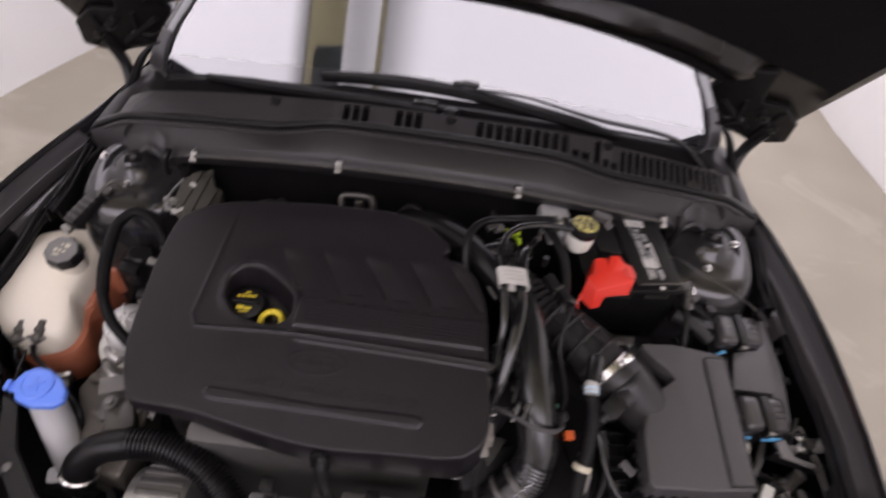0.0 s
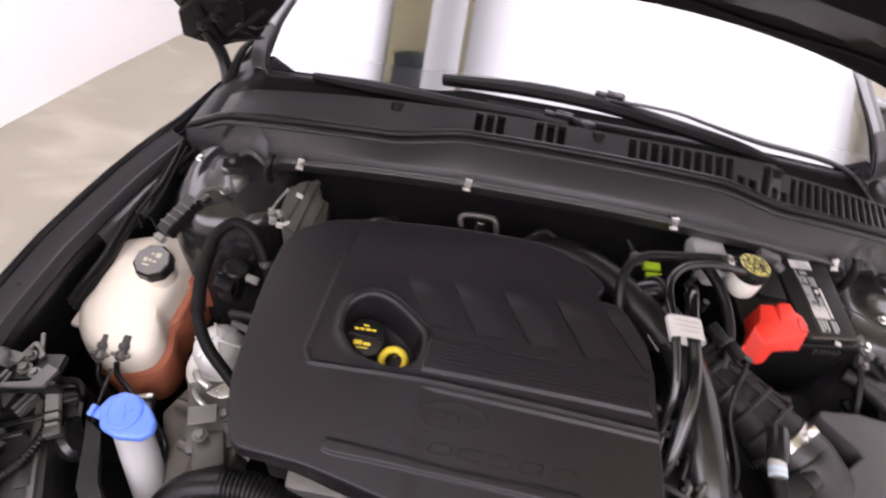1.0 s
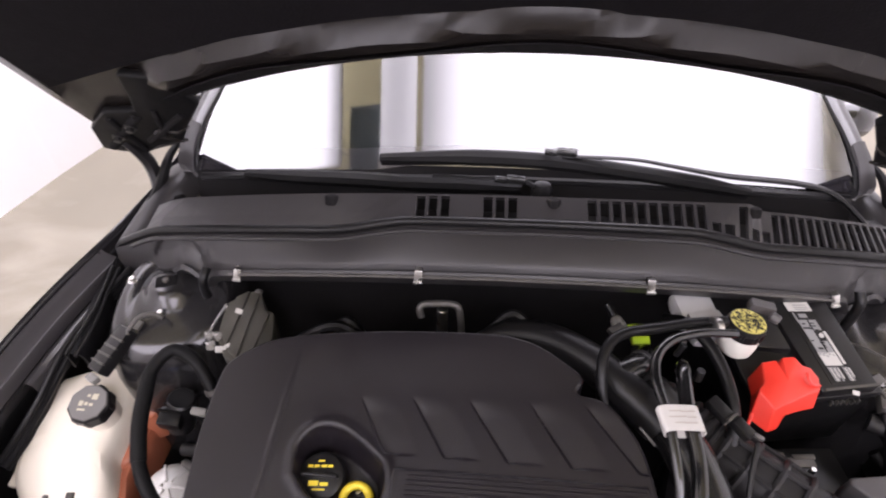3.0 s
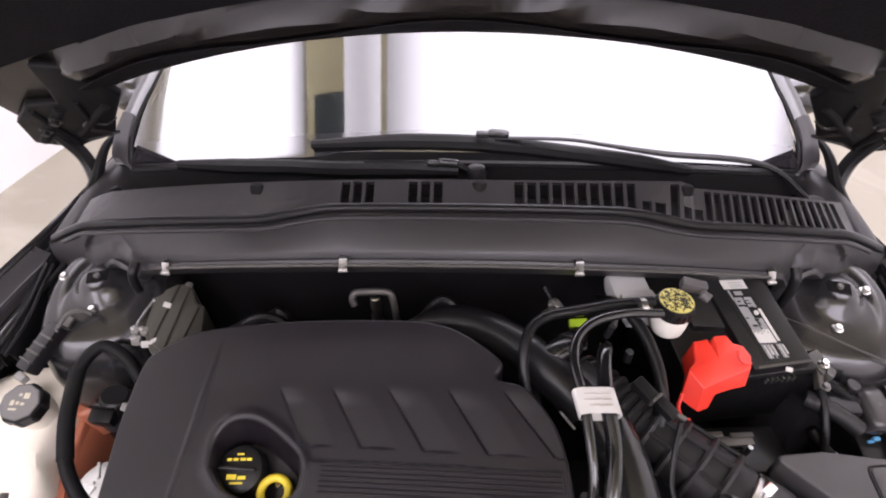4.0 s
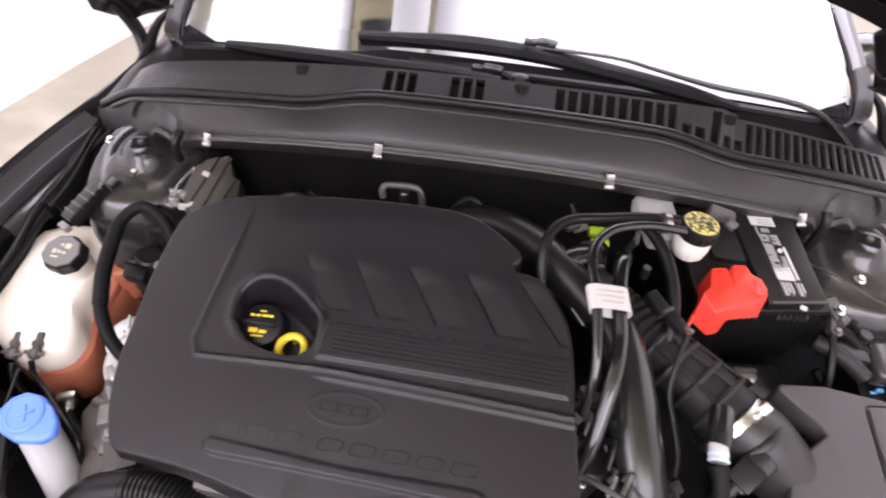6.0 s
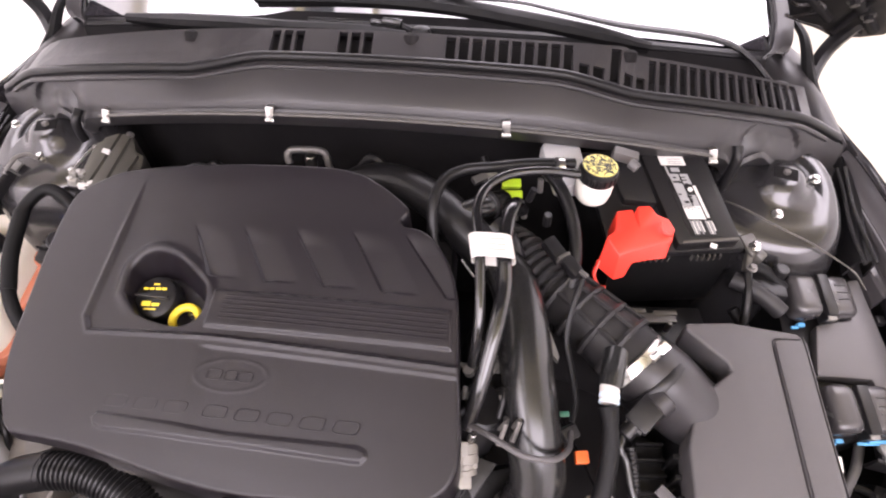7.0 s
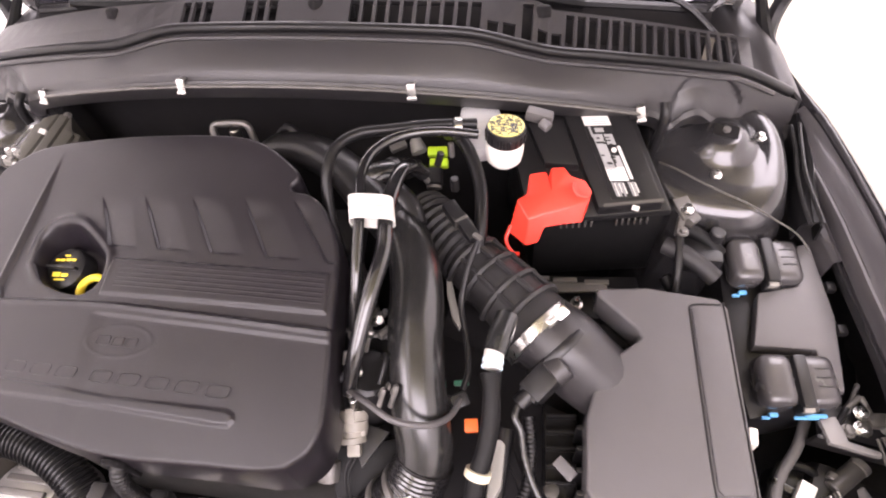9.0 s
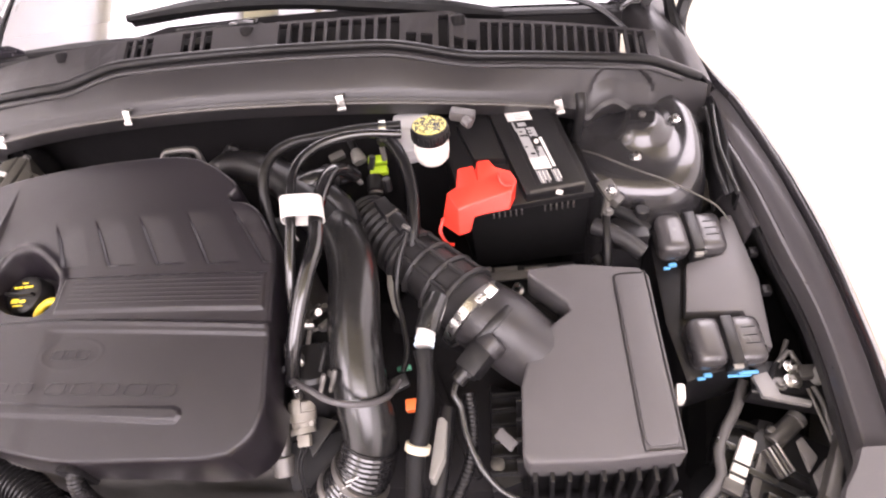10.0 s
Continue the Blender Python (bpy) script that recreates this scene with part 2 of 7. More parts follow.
def prism(poly, top, bottom, bevel=0.004, seg=2):
    """A solid over a plan outline; top and bottom are heights or functions of x, y."""
    bm = bmesh.new()
    zt = top if callable(top) else (lambda x, y: top)
    zb = bottom if callable(bottom) else (lambda x, y: bottom)
    up = [bm.verts.new((x, y, zt(x, y))) for x, y in poly]
    dn = [bm.verts.new((x, y, zb(x, y))) for x, y in poly]
    n = len(poly)
    cap = bm.faces.new(up)
    bm.faces.new(dn[::-1])
    for i in range(n):
        bm.faces.new((up[i], dn[i], dn[(i + 1) % n], up[(i + 1) % n]))
    bmesh.ops.recalc_face_normals(bm, faces=bm.faces)
    if bevel:
        bmesh.ops.bevel(bm, geom=bm.edges[:], offset=bevel, segments=seg, affect="EDGES", profile=0.6, clamp_overlap=True)
    return bm


def spline(pts, sub=8):
    """Points of a smooth curve through the given ones."""
    p = [Vector(q) for q in pts]
    p = [p[0] * 2 - p[1]] + p + [p[-1] * 2 - p[-2]]
    out = []
    for i in range(1, len(p) - 2):
        a, b, c, d = p[i - 1:i + 3]
        for k in range(sub):
            t = k / sub
            out.append(0.5 * (2 * b + (c - a) * t + (2 * a - 5 * b + 4 * c - d) * t * t + (3 * b - a - 3 * c + d) * t ** 3))
    out.append(p[-2])
    return out


def tube(pts, r, n=12, sub=8, ribs=0.0, depth=0.0, flat=1.0):
    """A round hose along a smooth curve. r: one radius or one for each point; ribs: spacing of corrugations in metres, of that depth."""
    path = spline(pts, sub) if len(pts) > 2 or sub == 1 else [Vector(q) for q in pts]
    radii = list(r) if isinstance(r, (list, tuple)) else [r] * len(pts)
    m = len(path)
    at = np.interp(np.linspace(0, len(radii) - 1, m), range(len(radii)), radii)
    if ribs:
        length = [0.0]
        for a, b in zip(path, path[1:]):
            length.append(length[-1] + (b - a).length)
        count = int(length[-1] / ribs * 4) + 2
        s = np.linspace(0, length[-1], count)
        arr = np.array([tuple(q) for q in path])
        path = [Vector([float(np.interp(v, length, arr[:, k])) for k in range(3)]) for v in s]
        at = np.interp(s, length, at) + np.where(np.arange(count) % 4 < 2, depth, 0.0)
        m = count
    bm = bmesh.new()
    rings = []
    t0 = (path[1] - path[0]).normalized()
    side = t0.orthogonal().normalized()
    if abs(t0.z) < 0.9:
        side = t0.cross(Vector((0, 0, 1))).normalized()
    for i, q in enumerate(path):
        t = (path[min(i + 1, m - 1)] - path[max(i - 1, 0)]).normalized()
        side = (side - t * side.dot(t)).normalized()
        up = side.cross(t)
        rings.append([bm.verts.new(q + float(at[i]) * (math.cos(a) * side + flat * math.sin(a) * up)) for a in [2 * math.pi * k / n for k in range(n)]])
    for a, b in zip(rings, rings[1:]):
        for k in range(n):
            bm.faces.new((a[k], a[(k + 1) % n], b[(k + 1) % n], b[k]))
    bm.faces.new(rings[0][::-1])
    bm.faces.new(rings[-1])
    return bm


def lathe(profile, m=None, n=28):
    """A turned body from (radius, height) pairs, about the z axis of the pose m."""
    bm = bmesh.new()
    rings = []
    for r, z in profile:
        rings.append([bm.verts.new((r * math.cos(2 * math.pi * k / n), r * math.sin(2 * math.pi * k / n), z)) for k in range(n)] if r > 1e-6 else [bm.verts.new((0, 0, z))])
    for a, b in zip(rings, rings[1:]):
        for k in range(n):
            q = []
            for v in (a[k % len(a)], a[(k + 1) % len(a)], b[(k + 1) % len(b)], b[k % len(b)]):
                if v not in q:
                    q.append(v)
            if len(q) > 2:
                bm.faces.new(q)
    if len(rings[0]) > 1:
        bm.faces.new(rings[0][::-1])
    if len(rings[-1]) > 1:
        bm.faces.new(rings[-1])
    if m is not None:
        bmesh.ops.transform(bm, matrix=m, verts=bm.verts)
    return bm


def sheet(rows, thick=0.0, closed=False):
    """A surface through rows of points, given a thickness."""
    bm = bmesh.new()
    vs = [[bm.verts.new(q) for q in row] for row in rows]
    for a, b in zip(vs, vs[1:]):
        n = len(a)
        for k in range(n if closed else n - 1):
            bm.faces.new((a[k], a[(k + 1) % n], b[(k + 1) % n], b[k]))
    bmesh.ops.recalc_face_normals(bm, faces=bm.faces)
    if thick:
        bmesh.ops.solidify(bm, geom=bm.faces[:], thickness=thick)
    return bm


def aim(a, b):
    """A pose at a whose z axis points to b."""
    d = (Vector(b) - Vector(a)).normalized()
    return Matrix.Translation(a) @ d.to_track_quat("Z", "Y").to_matrix().to_4x4()


def rod(a, b, r, n=14, bevel=0.15):
    h = (Vector(b) - Vector(a)).length
    e = min(r, h * 0.5) * bevel
    return lathe([(r - e, 0), (r, e), (r, h - e), (r - e, h)], aim(a, b), n)


def steps(a, b, n):
    return [a + (b - a) * i / (n - 1) for i in range(n)]


def lerp(x, xs, ys):
    return float(np.interp(x, xs, ys))


def bolt(c, r, h, axis=(0, 0, 1)):
    a = Vector(c)
    ax = Vector(axis).normalized()
    return join(lathe([(r * 1.5, 0), (r * 1.5, h * 0.25), (r * 1.1, h * 0.3)], aim(a, a + ax), 16), lathe([(r, h * 0.25), (r, h * 0.9), (r * 0.8, h)], aim(a, a + ax), 6))


# ---- the hall ----
def hall():
    left = [(-2.30, -9.0), (-2.30, 0.4), (-2.16, 1.0), (-2.00, 1.5), (-1.83, 1.95), (-1.77, 2.4), (-1.77, 6.5)]
    right = [(2.42, -9.0), (2.42, 0.4), (2.36, 1.0), (2.28, 1.5), (2.20, 2.05), (2.18, 2.4), (2.18, 6.5)]
    floor = box((0.1, -1.25, -0.1), (5.6, 16.0, 0.2), 0)
    solo("floor", floor, CONCRETE, (0.1, 1.25, 0), "pale worn concrete floor with flaked patches", "floor", kind="structure", smooth=False)
    for name, line, out in (("wall_west", left, -0.12), ("wall_east", right, 0.12)):
        pts = [(x, y) for x, y in line] + [(x + out, y) for x, y in line[::-1]]
        solo(name, prism(pts, 3.3, 0.0, 0), WALLPAINT, (line[0][0], 1.25, 0), "smooth white painted wall bending beside the car", "wall", kind="structure", smooth=False)
    solo("wall_north", box((0.15, 6.56, 1.65), (4.5, 0.12, 3.3), 0), WALLPAINT, (0.15, 6.56, 0), "plain white painted wall", "wall", kind="structure", smooth=False)
    solo("wall_south", box((0.06, -9.06, 1.65), (5.0, 0.12, 3.3), 0), WALLPAINT, (0.06, -9.06, 0), "plain white painted wall", "wall", kind="structure", smooth=False)
    solo("ceiling", box((0.1, -1.25, 3.36), (5.6, 16.0, 0.12), 0), CEILPAINT, (0.1, 1.25, 3.3), "olive board ceiling above the light panels", "ceiling", kind="structure", smooth=False)
    def wall_x(line, y):
        return lerp(y, [p[1] for p in line], [p[0] for p in line])

    for x0, x1, y0, y1 in ((None, -0.995, 0.45, 4.2), (-0.45, None, 0.45, 4.2), (None, -0.995, -4.6, -1.1), (-0.45, None, -4.6, -1.6)):
        ys = steps(y0, y1, 9)
        west = [(wall_x(left, y) + 0.12 if x0 is None else x0, y) for y in ys]
        east = [(wall_x(right, y) - 0.12 if x1 is None else x1, y) for y in ys]
        x0, x1 = min(q[0] for q in west), max(q[0] for q in east)
        edge = west + east[::-1]
        p = thing("light_panel", ((x0 + x1) / 2, (y0 + y1) / 2, 2.83), "large white luminous ceiling light panel", "light panel", "ceiling light panels")
        part("diffuser", prism(edge, 2.845, 2.835, 0), LAMP, p, "glowing white diffuser", smooth=False)
        part("frame", join(*[rod((*a, 2.86), (*b, 2.86), 0.014, 6) for a, b in zip(edge, edge[1:] + edge[:1])]), WHITEPL, p)
        x0, x1 = max(q[0] for q in west), min(q[0] for q in east)
        for x in (x0 + 0.1, x1 - 0.1):
            for y in (y0 + 0.1, y1 - 0.1):
                part("hanger", rod((x, y, 2.87), (x, y, 3.31), 0.006), STEEL, p)
    # White ceiling pipe, no lamp; emission is added so that it mirrors bright.
    glow_pipe = thing("ceiling_glow_pipe", (-0.597, 1.0, 2.80), "thick white ceiling pipe between the panels, made to glow", "tube light")
    for y0, y1 in ((-1.6, 0.38), (0.44, 1.42), (1.48, 4.2)):
        part("tube", rod((-0.597, y0, 2.80), (-0.597, y1, 2.80), 0.110, 24), GLOWPIPE, glow_pipe, "white pipe length with added glow")
    for y in (-1.63, 0.38, 1.42, 4.2):
        part("socket", rod((-0.597, y, 2.80), (-0.597, y + 0.06, 2.80), 0.120, 24), WHITEPL, glow_pipe)
        part("hanger", rod((-0.597, y + 0.03, 2.88), (-0.597, y + 0.03, 3.31), 0.008), STEEL, glow_pipe)
    solo("ceiling_duct", box((-0.83, -0.4, 2.96), (0.22, 2.3, 0.16), 0.01), SLATE, (-0.83, -0.4, 2.96), "grey sheet metal duct under the ceiling", "duct")


hall()


# ---- the car's body ----
def lip(x):
    a = abs(x)
    wave = 0.012 * math.exp(-((a - 0.554) / 0.018) ** 2) - 0.020 * math.exp(-((a - 0.514) / 0.013) ** 2)
    return 0.26 * x * x, 1.05 - 0.36 * x * x + wave


def strip_line(x):
    hump = min(max((x + 0.30) / 0.14, 0), 1) * min(max((0.36 - x) / 0.14, 0), 1)
    hump = hump * hump * (3 - 2 * hump)
    return 0.06 + 0.18 * x * x, 1.074 - 0.23 * x * x + 0.021 * hump - 0.32 * max(0.0, abs(x) - 0.61)


def vent_line(x):
    fall = 0.30
    if x > 0:
        fall = 0.20 + 0.11 * min(1.0, max(0.0, (x - 0.322) / 0.022))
    return 0.10 + 0.25 * x * x, 1.116 - fall * x * x - 0.25 * max(0.0, -x - 0.58)


def glass_line(x):
    return 0.26 + 0.06 * x * x, 1.031 - 0.10 * x * x


car = thing("car", (0, 0, 0), "black car with its hood propped open over the engine bay", "car")


def cowl():
    xs = steps(-0.712, 0.708, 285)
    rows = []
    for x in xs:
        (yl, zl), (ys, zs) = lip(x), strip_line(x)
        end = max(0, abs(x) - 0.62)
        zl -= end * 0.02
        # shallow arched dent over each strut tower
        u = (abs(x) - 0.567) / 0.054
        yl += 0.004 * max(0.0, 1 - u * u)
        r = [(x, yl + 0.012, zl - 0.030), (x, yl, zl - 0.010), (x, yl - 0.004, zl), (x, yl + 0.002, zl + 0.006), (x, yl + 0.006, zl + 0.002), (x, yl + 0.010, zl + 0.010)]
        for k in steps(0.04, 1.0, 25):
            inside = min(1.0, max(0.0, (1 - u * u - (k / 0.88) ** 2.6) / 0.30))
            r.append((x, yl + 0.010 + (ys - yl - 0.010) * k + 0.0085 * min(1.0, 3 * k) * inside * inside * (3 - 2 * inside), zl + 0.010 + (zs - zl - 0.014) * (k ** 0.8)))
        rows.append(r)
    panel = part("cowl_panel", sheet(rows, 0.003), COWL, car, "satin black plastic cowl panel with lipped front edge")
    # rubber sealing strip along the top of the panel
    part("hood_seal", tube([(x, strip_line(x)[0] + 0.003, strip_line(x)[1] + 0.001) for x in steps(-0.69, 0.69, 47)], 0.0075, 10, 2), RUBBER, car, "ribbed rubber hood seal")
    part("seal_bead", tube([(x, strip_line(x)[0] - 0.008, strip_line(x)[1] - 0.007) for x in steps(-0.66, 0.66, 47)], 0.004, 8, 2), COWL, panel)
    part("lip_bead", tube([(x, lip(x)[0] - 0.003, lip(x)[1] + 0.001) for x in steps(-0.46, 0.48, 33)], 0.0028, 8, 2), DULL, panel)
    # vent panel: slots are real gaps between bars
    slots = [(-0.163, 3, 0.0175), (-0.067, 3, 0.0175), (0.080, 10, 0.0176), (0.304, 1, 0.0200), (0.361, 16, 0.0155)]
    cuts, gaps = {-0.63, 0.625}, []
    for x0, n, w in slots:
        for i in range(n):
            a, b = x0 + i * w, x0 + i * w + w * 0.72
            cuts |= {a, b}
            gaps.append((a, b))
    half = [(0.260, 0.274), (0.280, 0.296), (0.325, 0.338), (0.343, 0.356)]
    for a, b in half:
        cuts |= {a, b}
    xs = sorted(cuts | {v for v in steps(-0.63, 0.625, 40) if all(abs(v - c) > 0.006 for c in cuts) and not any(a < v < b for a, b in gaps + half)})
    bm = bmesh.new()

    def section(x):
        (ys, zs), (yt, zt) = strip_line(x), vent_line(x)
        return [bm.verts.new((x, ys + (yt - ys) * k, zs + 0.004 + (zt - zs - 0.004) * k)) for k in (0.0, 0.10, 0.42, 0.92, 1.0)] + [bm.verts.new((x, yt + 0.012, zt - 0.012))]

    cols = [section(x) for x in xs]
    for xa, xb, a, b in zip(xs, xs[1:], cols, cols[1:]):
        mid = (xa + xb) / 2
        full = any(g0 < mid < g1 for g0, g1 in gaps)
        part_open = any(g0 < mid < g1 for g0, g1 in half)
        for k in range(5):
            if (full and k in (1, 2)) or (part_open and k == 1):
                continue
            bm.faces.new((a[k], a[k + 1], b[k + 1], b[k]))
    bmesh.ops.recalc_face_normals(bm, faces=bm.faces)
    bmesh.ops.solidify(bm, geom=bm.faces[:], thickness=0.005)
    vents = part("vent_grille", bm, COWL, car, "black plastic vent grille with open slots", smooth=False)
    for x in (-0.293, 0.032, 0.330):
        y, z = vent_line(x)
        part("fastener", lathe([(0.011, -0.010), (0.011, 0.000), (0.0095, 0.003), (0.006, 0.0045), (0, 0.005)], pose(x, y - 0.004, z - 0.004, -25), 18), DARK, vents)
    # dark tray under the grille, wiper trough, corners
    tray = [[(x, strip_line(x)[0] + 0.006, strip_line(x)[1] - 0.02), (x, strip_line(x)[0] + 0.02, strip_line(x)[1] - 0.07), (x, vent_line(x)[0] + 0.06, vent_line(x)[1] - 0.12), (x, glass_line(x)[0] - 0.03, glass_line(x)[1] - 0.06), (x, glass_line(x)[0] - 0.014, glass_line(x)[1] - 0.004), (x, glass_line(x)[0] - 0.002, glass_line(x)[1] + lerp(x, [-0.6, -0.26, -0.20, 0.22, 0.36, 0.6], [0.004, 0.004, 0.016, 0.014, -0.004, -0.002]))] for x in steps(-0.585, 0.585, 25)]
    part("wiper_trough", sheet(tray, 0.004), DARK, car)
    # corner pieces: the cowl turns into the foot of the pillar
    for sgn in (-1, 1):
        rows = []
        for k in steps(0, 1, 9):
            x0, x1 = sgn * (0.668 - 0.066 * k), sgn * (0.715 - 0.035 * k)
            y = 0.155 + 0.20 * k
            z = 0.925 + 0.050 * k - 0.02 * k * k
            rows.append([(x0 - sgn * 0.02, y, z - 0.01), (x0, y, z + 0.012), ((x0 * 2 + x1) / 3, y, z + 0.017), ((x0 + x1 * 2) / 3, y, z + 0.012), (x1, y, z - 0.004), (x1 + sgn * 0.004, y, z - 0.05)])
        foot = part("pillar_foot", sheet(rows, 0.004), COWL, car, "black plastic pillar foot trim")
        # black rubber gasket between pillar foot and fender
        part("foot_gasket", tube([(sgn * 0.650, 0.372, 1.004), (sgn * 0.661, 0.340, 0.996), (sgn * 0.667, 0.312, 0.980), (sgn * 0.672, 0.288, 0.960), (sgn * 0.678, 0.258, 0.944), (sgn * 0.690, 0.215, 0.925)], [0.005, 0.007, 0.009, 0.011, 0.012, 0.010], 8, 6), WIPERRUB, foot, "black rubber gasket")
        part("corner_plug", lathe([(0.014, -0.006), (0.014, 0.002), (0.010, 0.006), (0.0, 0.007)], pose(sgn * 0.634, 0.262, 0.947, -30, sgn * 20), 16), DARK, foot)
    # spring clips on the lip
    for x in (-0.444, -0.155, 0.169, 0.472):
        y, z = lip(x)
        tilt = -x * 45
        clip = join(box((0, -0.006, 0.002), (0.011, 0.0025, 0.022), 0.0008), box((0, 0.000, 0.012), (0.010, 0.012, 0.002), 0.0008), box((0, -0.008, -0.006), (0.013, 0.003, 0.004), 0.0008))
        bmesh.ops.transform(clip, matrix=pose(x, y, z - 0.002, -20, tilt * 0.6, 0), verts=clip.verts)
        part("clip", clip, STEEL, panel, "bright metal spring clip")
    # bulkhead under the lip
    bulk = [[(x, 0.115 + 0.2 * x * x, 1.06 - 0.36 * x * x), (x, 0.12 + 0.2 * x * x, 0.90), (x, 0.10, 0.50)] for x in steps(-0.655, 0.655, 25)]
    part("bulkhead", sheet(bulk, 0.01), DARK, car, "deep matt black bulkhead behind the engine")


cowl()


def towers():
    for sgn in (-1, 1):
        cx, cy = (0.606 if sgn > 0 else -0.593), 0.038
        rows = []
        prof = [(0.0, 0.0), (0.012, 0.002), (0.020, 0.002), (0.027, -0.0005), (0.034, -0.0075), (0.041, -0.0140), (0.050, -0.0180), (0.062, -0.0185), (0.074, -0.0195), (0.084, -0.0225), (0.092, -0.0300), (0.099, -0.0480), (0.104, -0.0660), (0.108, -0.095), (0.112, -0.30)]
        for r, dz in prof[1:]:
            ring = []
            for a in steps(0, 2 * math.pi * 63 / 64, 64):
                sq = 1.0 if r < 0.06 else (abs(math.cos(a)) ** 2.8 + abs(math.sin(a)) ** 2.8) ** (-1 / 2.8)
                outer = 1.0 - (0.20 if sgn * math.cos(a) > 0 and r > 0.05 else 0.0) * min(1.0, max(0.0, (r - 0.05) / 0.03))
                ring.append((cx - sgn * 0.012 + (r * sq * outer + (0.012 if r > 0.07 else 0)) * math.cos(a), cy + 0.03 + r * 1.05 * sq * math.sin(a) - (0.25 * r * (0.62 + 0.38 * sgn * math.cos(a)) if r > 0.05 else 0), 0.932 + dz + lerp(r, [0.03, 0.06, 0.10], [0.10, 0.26, 0.28]) * (r * math.sin(a))))
            rows.append(ring)
        bm = sheet(rows, 0, closed=True)
        t = part("strut_tower", bm, BAYPAINT, car, "satin black pressed steel strut tower")
        if sgn < 0:
            for pts in (((-0.628, -0.004), (-0.588, 0.000), (-0.582, -0.026), (-0.628, -0.032)), ((-0.568, -0.004), (-0.532, 0.000), (-0.534, -0.020), (-0.574, -0.028))):
                part("pressing", prism(pts, lambda x, y: 0.895 + 0.55 * y, lambda x, y: 0.870 + 0.55 * y, 0.006, 3), BAYPAINT, t, "pressed step on the tower's front")
        # foam gasket and cables between tower and fender
        gasket = []
        for y in steps(-0.045, 0.15, 26):
            x0, x1 = lerp(y, [-0.10, 0.0, 0.08, 0.15], [0.686, 0.694, 0.702, 0.706]), lerp(y, [-0.10, 0.0, 0.08, 0.15], [0.716, 0.722, 0.728, 0.726])
            wob = 0.0010 * math.sin(y * 95) + 0.0008 * math.sin(y * 41 + 1)
            z = 0.880 + 0.10 * y
            gasket.append([(sgn * (x0 - 0.002), y, z - 0.034), (sgn * x0, y, z - 0.006), (sgn * (x0 + 0.007 + wob), y, z + 0.006), (sgn * ((x0 + x1) / 2), y, z + 0.003 + wob), (sgn * (x1 - 0.008 - wob), y, z + 0.008), (sgn * x1, y, z - 0.004), (sgn * (x1 + 0.002), y, z - 0.034)])
        part("foam_gasket", sheet(gasket, 0.003), RUBBER, car, "black foam gasket between strut tower and fender")
        for k in (0, 1):
            part("gasket_cable", tube([(sgn * (0.700 + 0.010 * k + 0.004 * math.sin(5 * i + k)), -0.05 + 0.044 * i, 0.884 + 0.10 * (-0.05 + 0.044 * i) + 0.004 * k) for i in range(5)], 0.0032, 8, 5), PIPEPL, t)
        # Flat dark plate on the tower paints the shade of the nut's recess.
        cap = box((cx - sgn * 0.012, cy + 0.03, 0.9335), (0.034, 0.022, 0.004), 0.0018, (6, 0, sgn * -14))
        part("recess_shade", cap, DARK, t, "dark plate standing in for the nut's shaded recess")
        part("strut_nut", bolt((cx - sgn * 0.012, cy + 0.03, 0.932), 0.0055, 0.008), GREYCAST, t)
        for dx, dy in (((-0.013, -0.056), (0.051, 0.008)) if sgn > 0 else ((0.0, -0.046), (0.068, 0.012))):
            part("tower_nut", bolt((cx - sgn * 0.012 + sgn * dx, cy + 0.03 + dy, 0.915 + 0.22 * dy), 0.0055, 0.008), STEEL, t, "bright zinc nut")


towers()


def crown(y, sgn=1):
    """Half width and height of the fender's edge."""
    if sgn < 0:
        x = lerp(y, [-0.75, -0.55, -0.40, -0.27, -0.14, -0.03, 0.03, 0.09, 0.14, 0.19, 0.25, 0.32, 0.45, 0.9], [0.728, 0.808, 0.835, 0.842, 0.833, 0.813, 0.800, 0.783, 0.766, 0.748, 0.731, 0.713, 0.705, 0.72])
    else:
        x = lerp(y, [-0.75, -0.55, -0.40, -0.30, -0.20, -0.12, -0.03, 0.03, 0.126, 0.19, 0.30, 0.45, 0.9], [0.70, 0.772, 0.792, 0.797, 0.796, 0.792, 0.781, 0.770, 0.749, 0.725, 0.691, 0.684, 0.72])
    z = lerp(y, [-0.75, -0.4, 0.0, 0.3, 0.9], [0.82, 0.872, 0.902, 0.925, 0.93])
    return x, z


def narrow(y):
    """How far the offside fender's inner lip reaches in, as a share."""
    return lerp(y, [-0.75, -0.42, -0.37, -0.24, -0.12, 0.9], [0.70, 0.66, 0.64, 0.66, 0.94, 1.0])


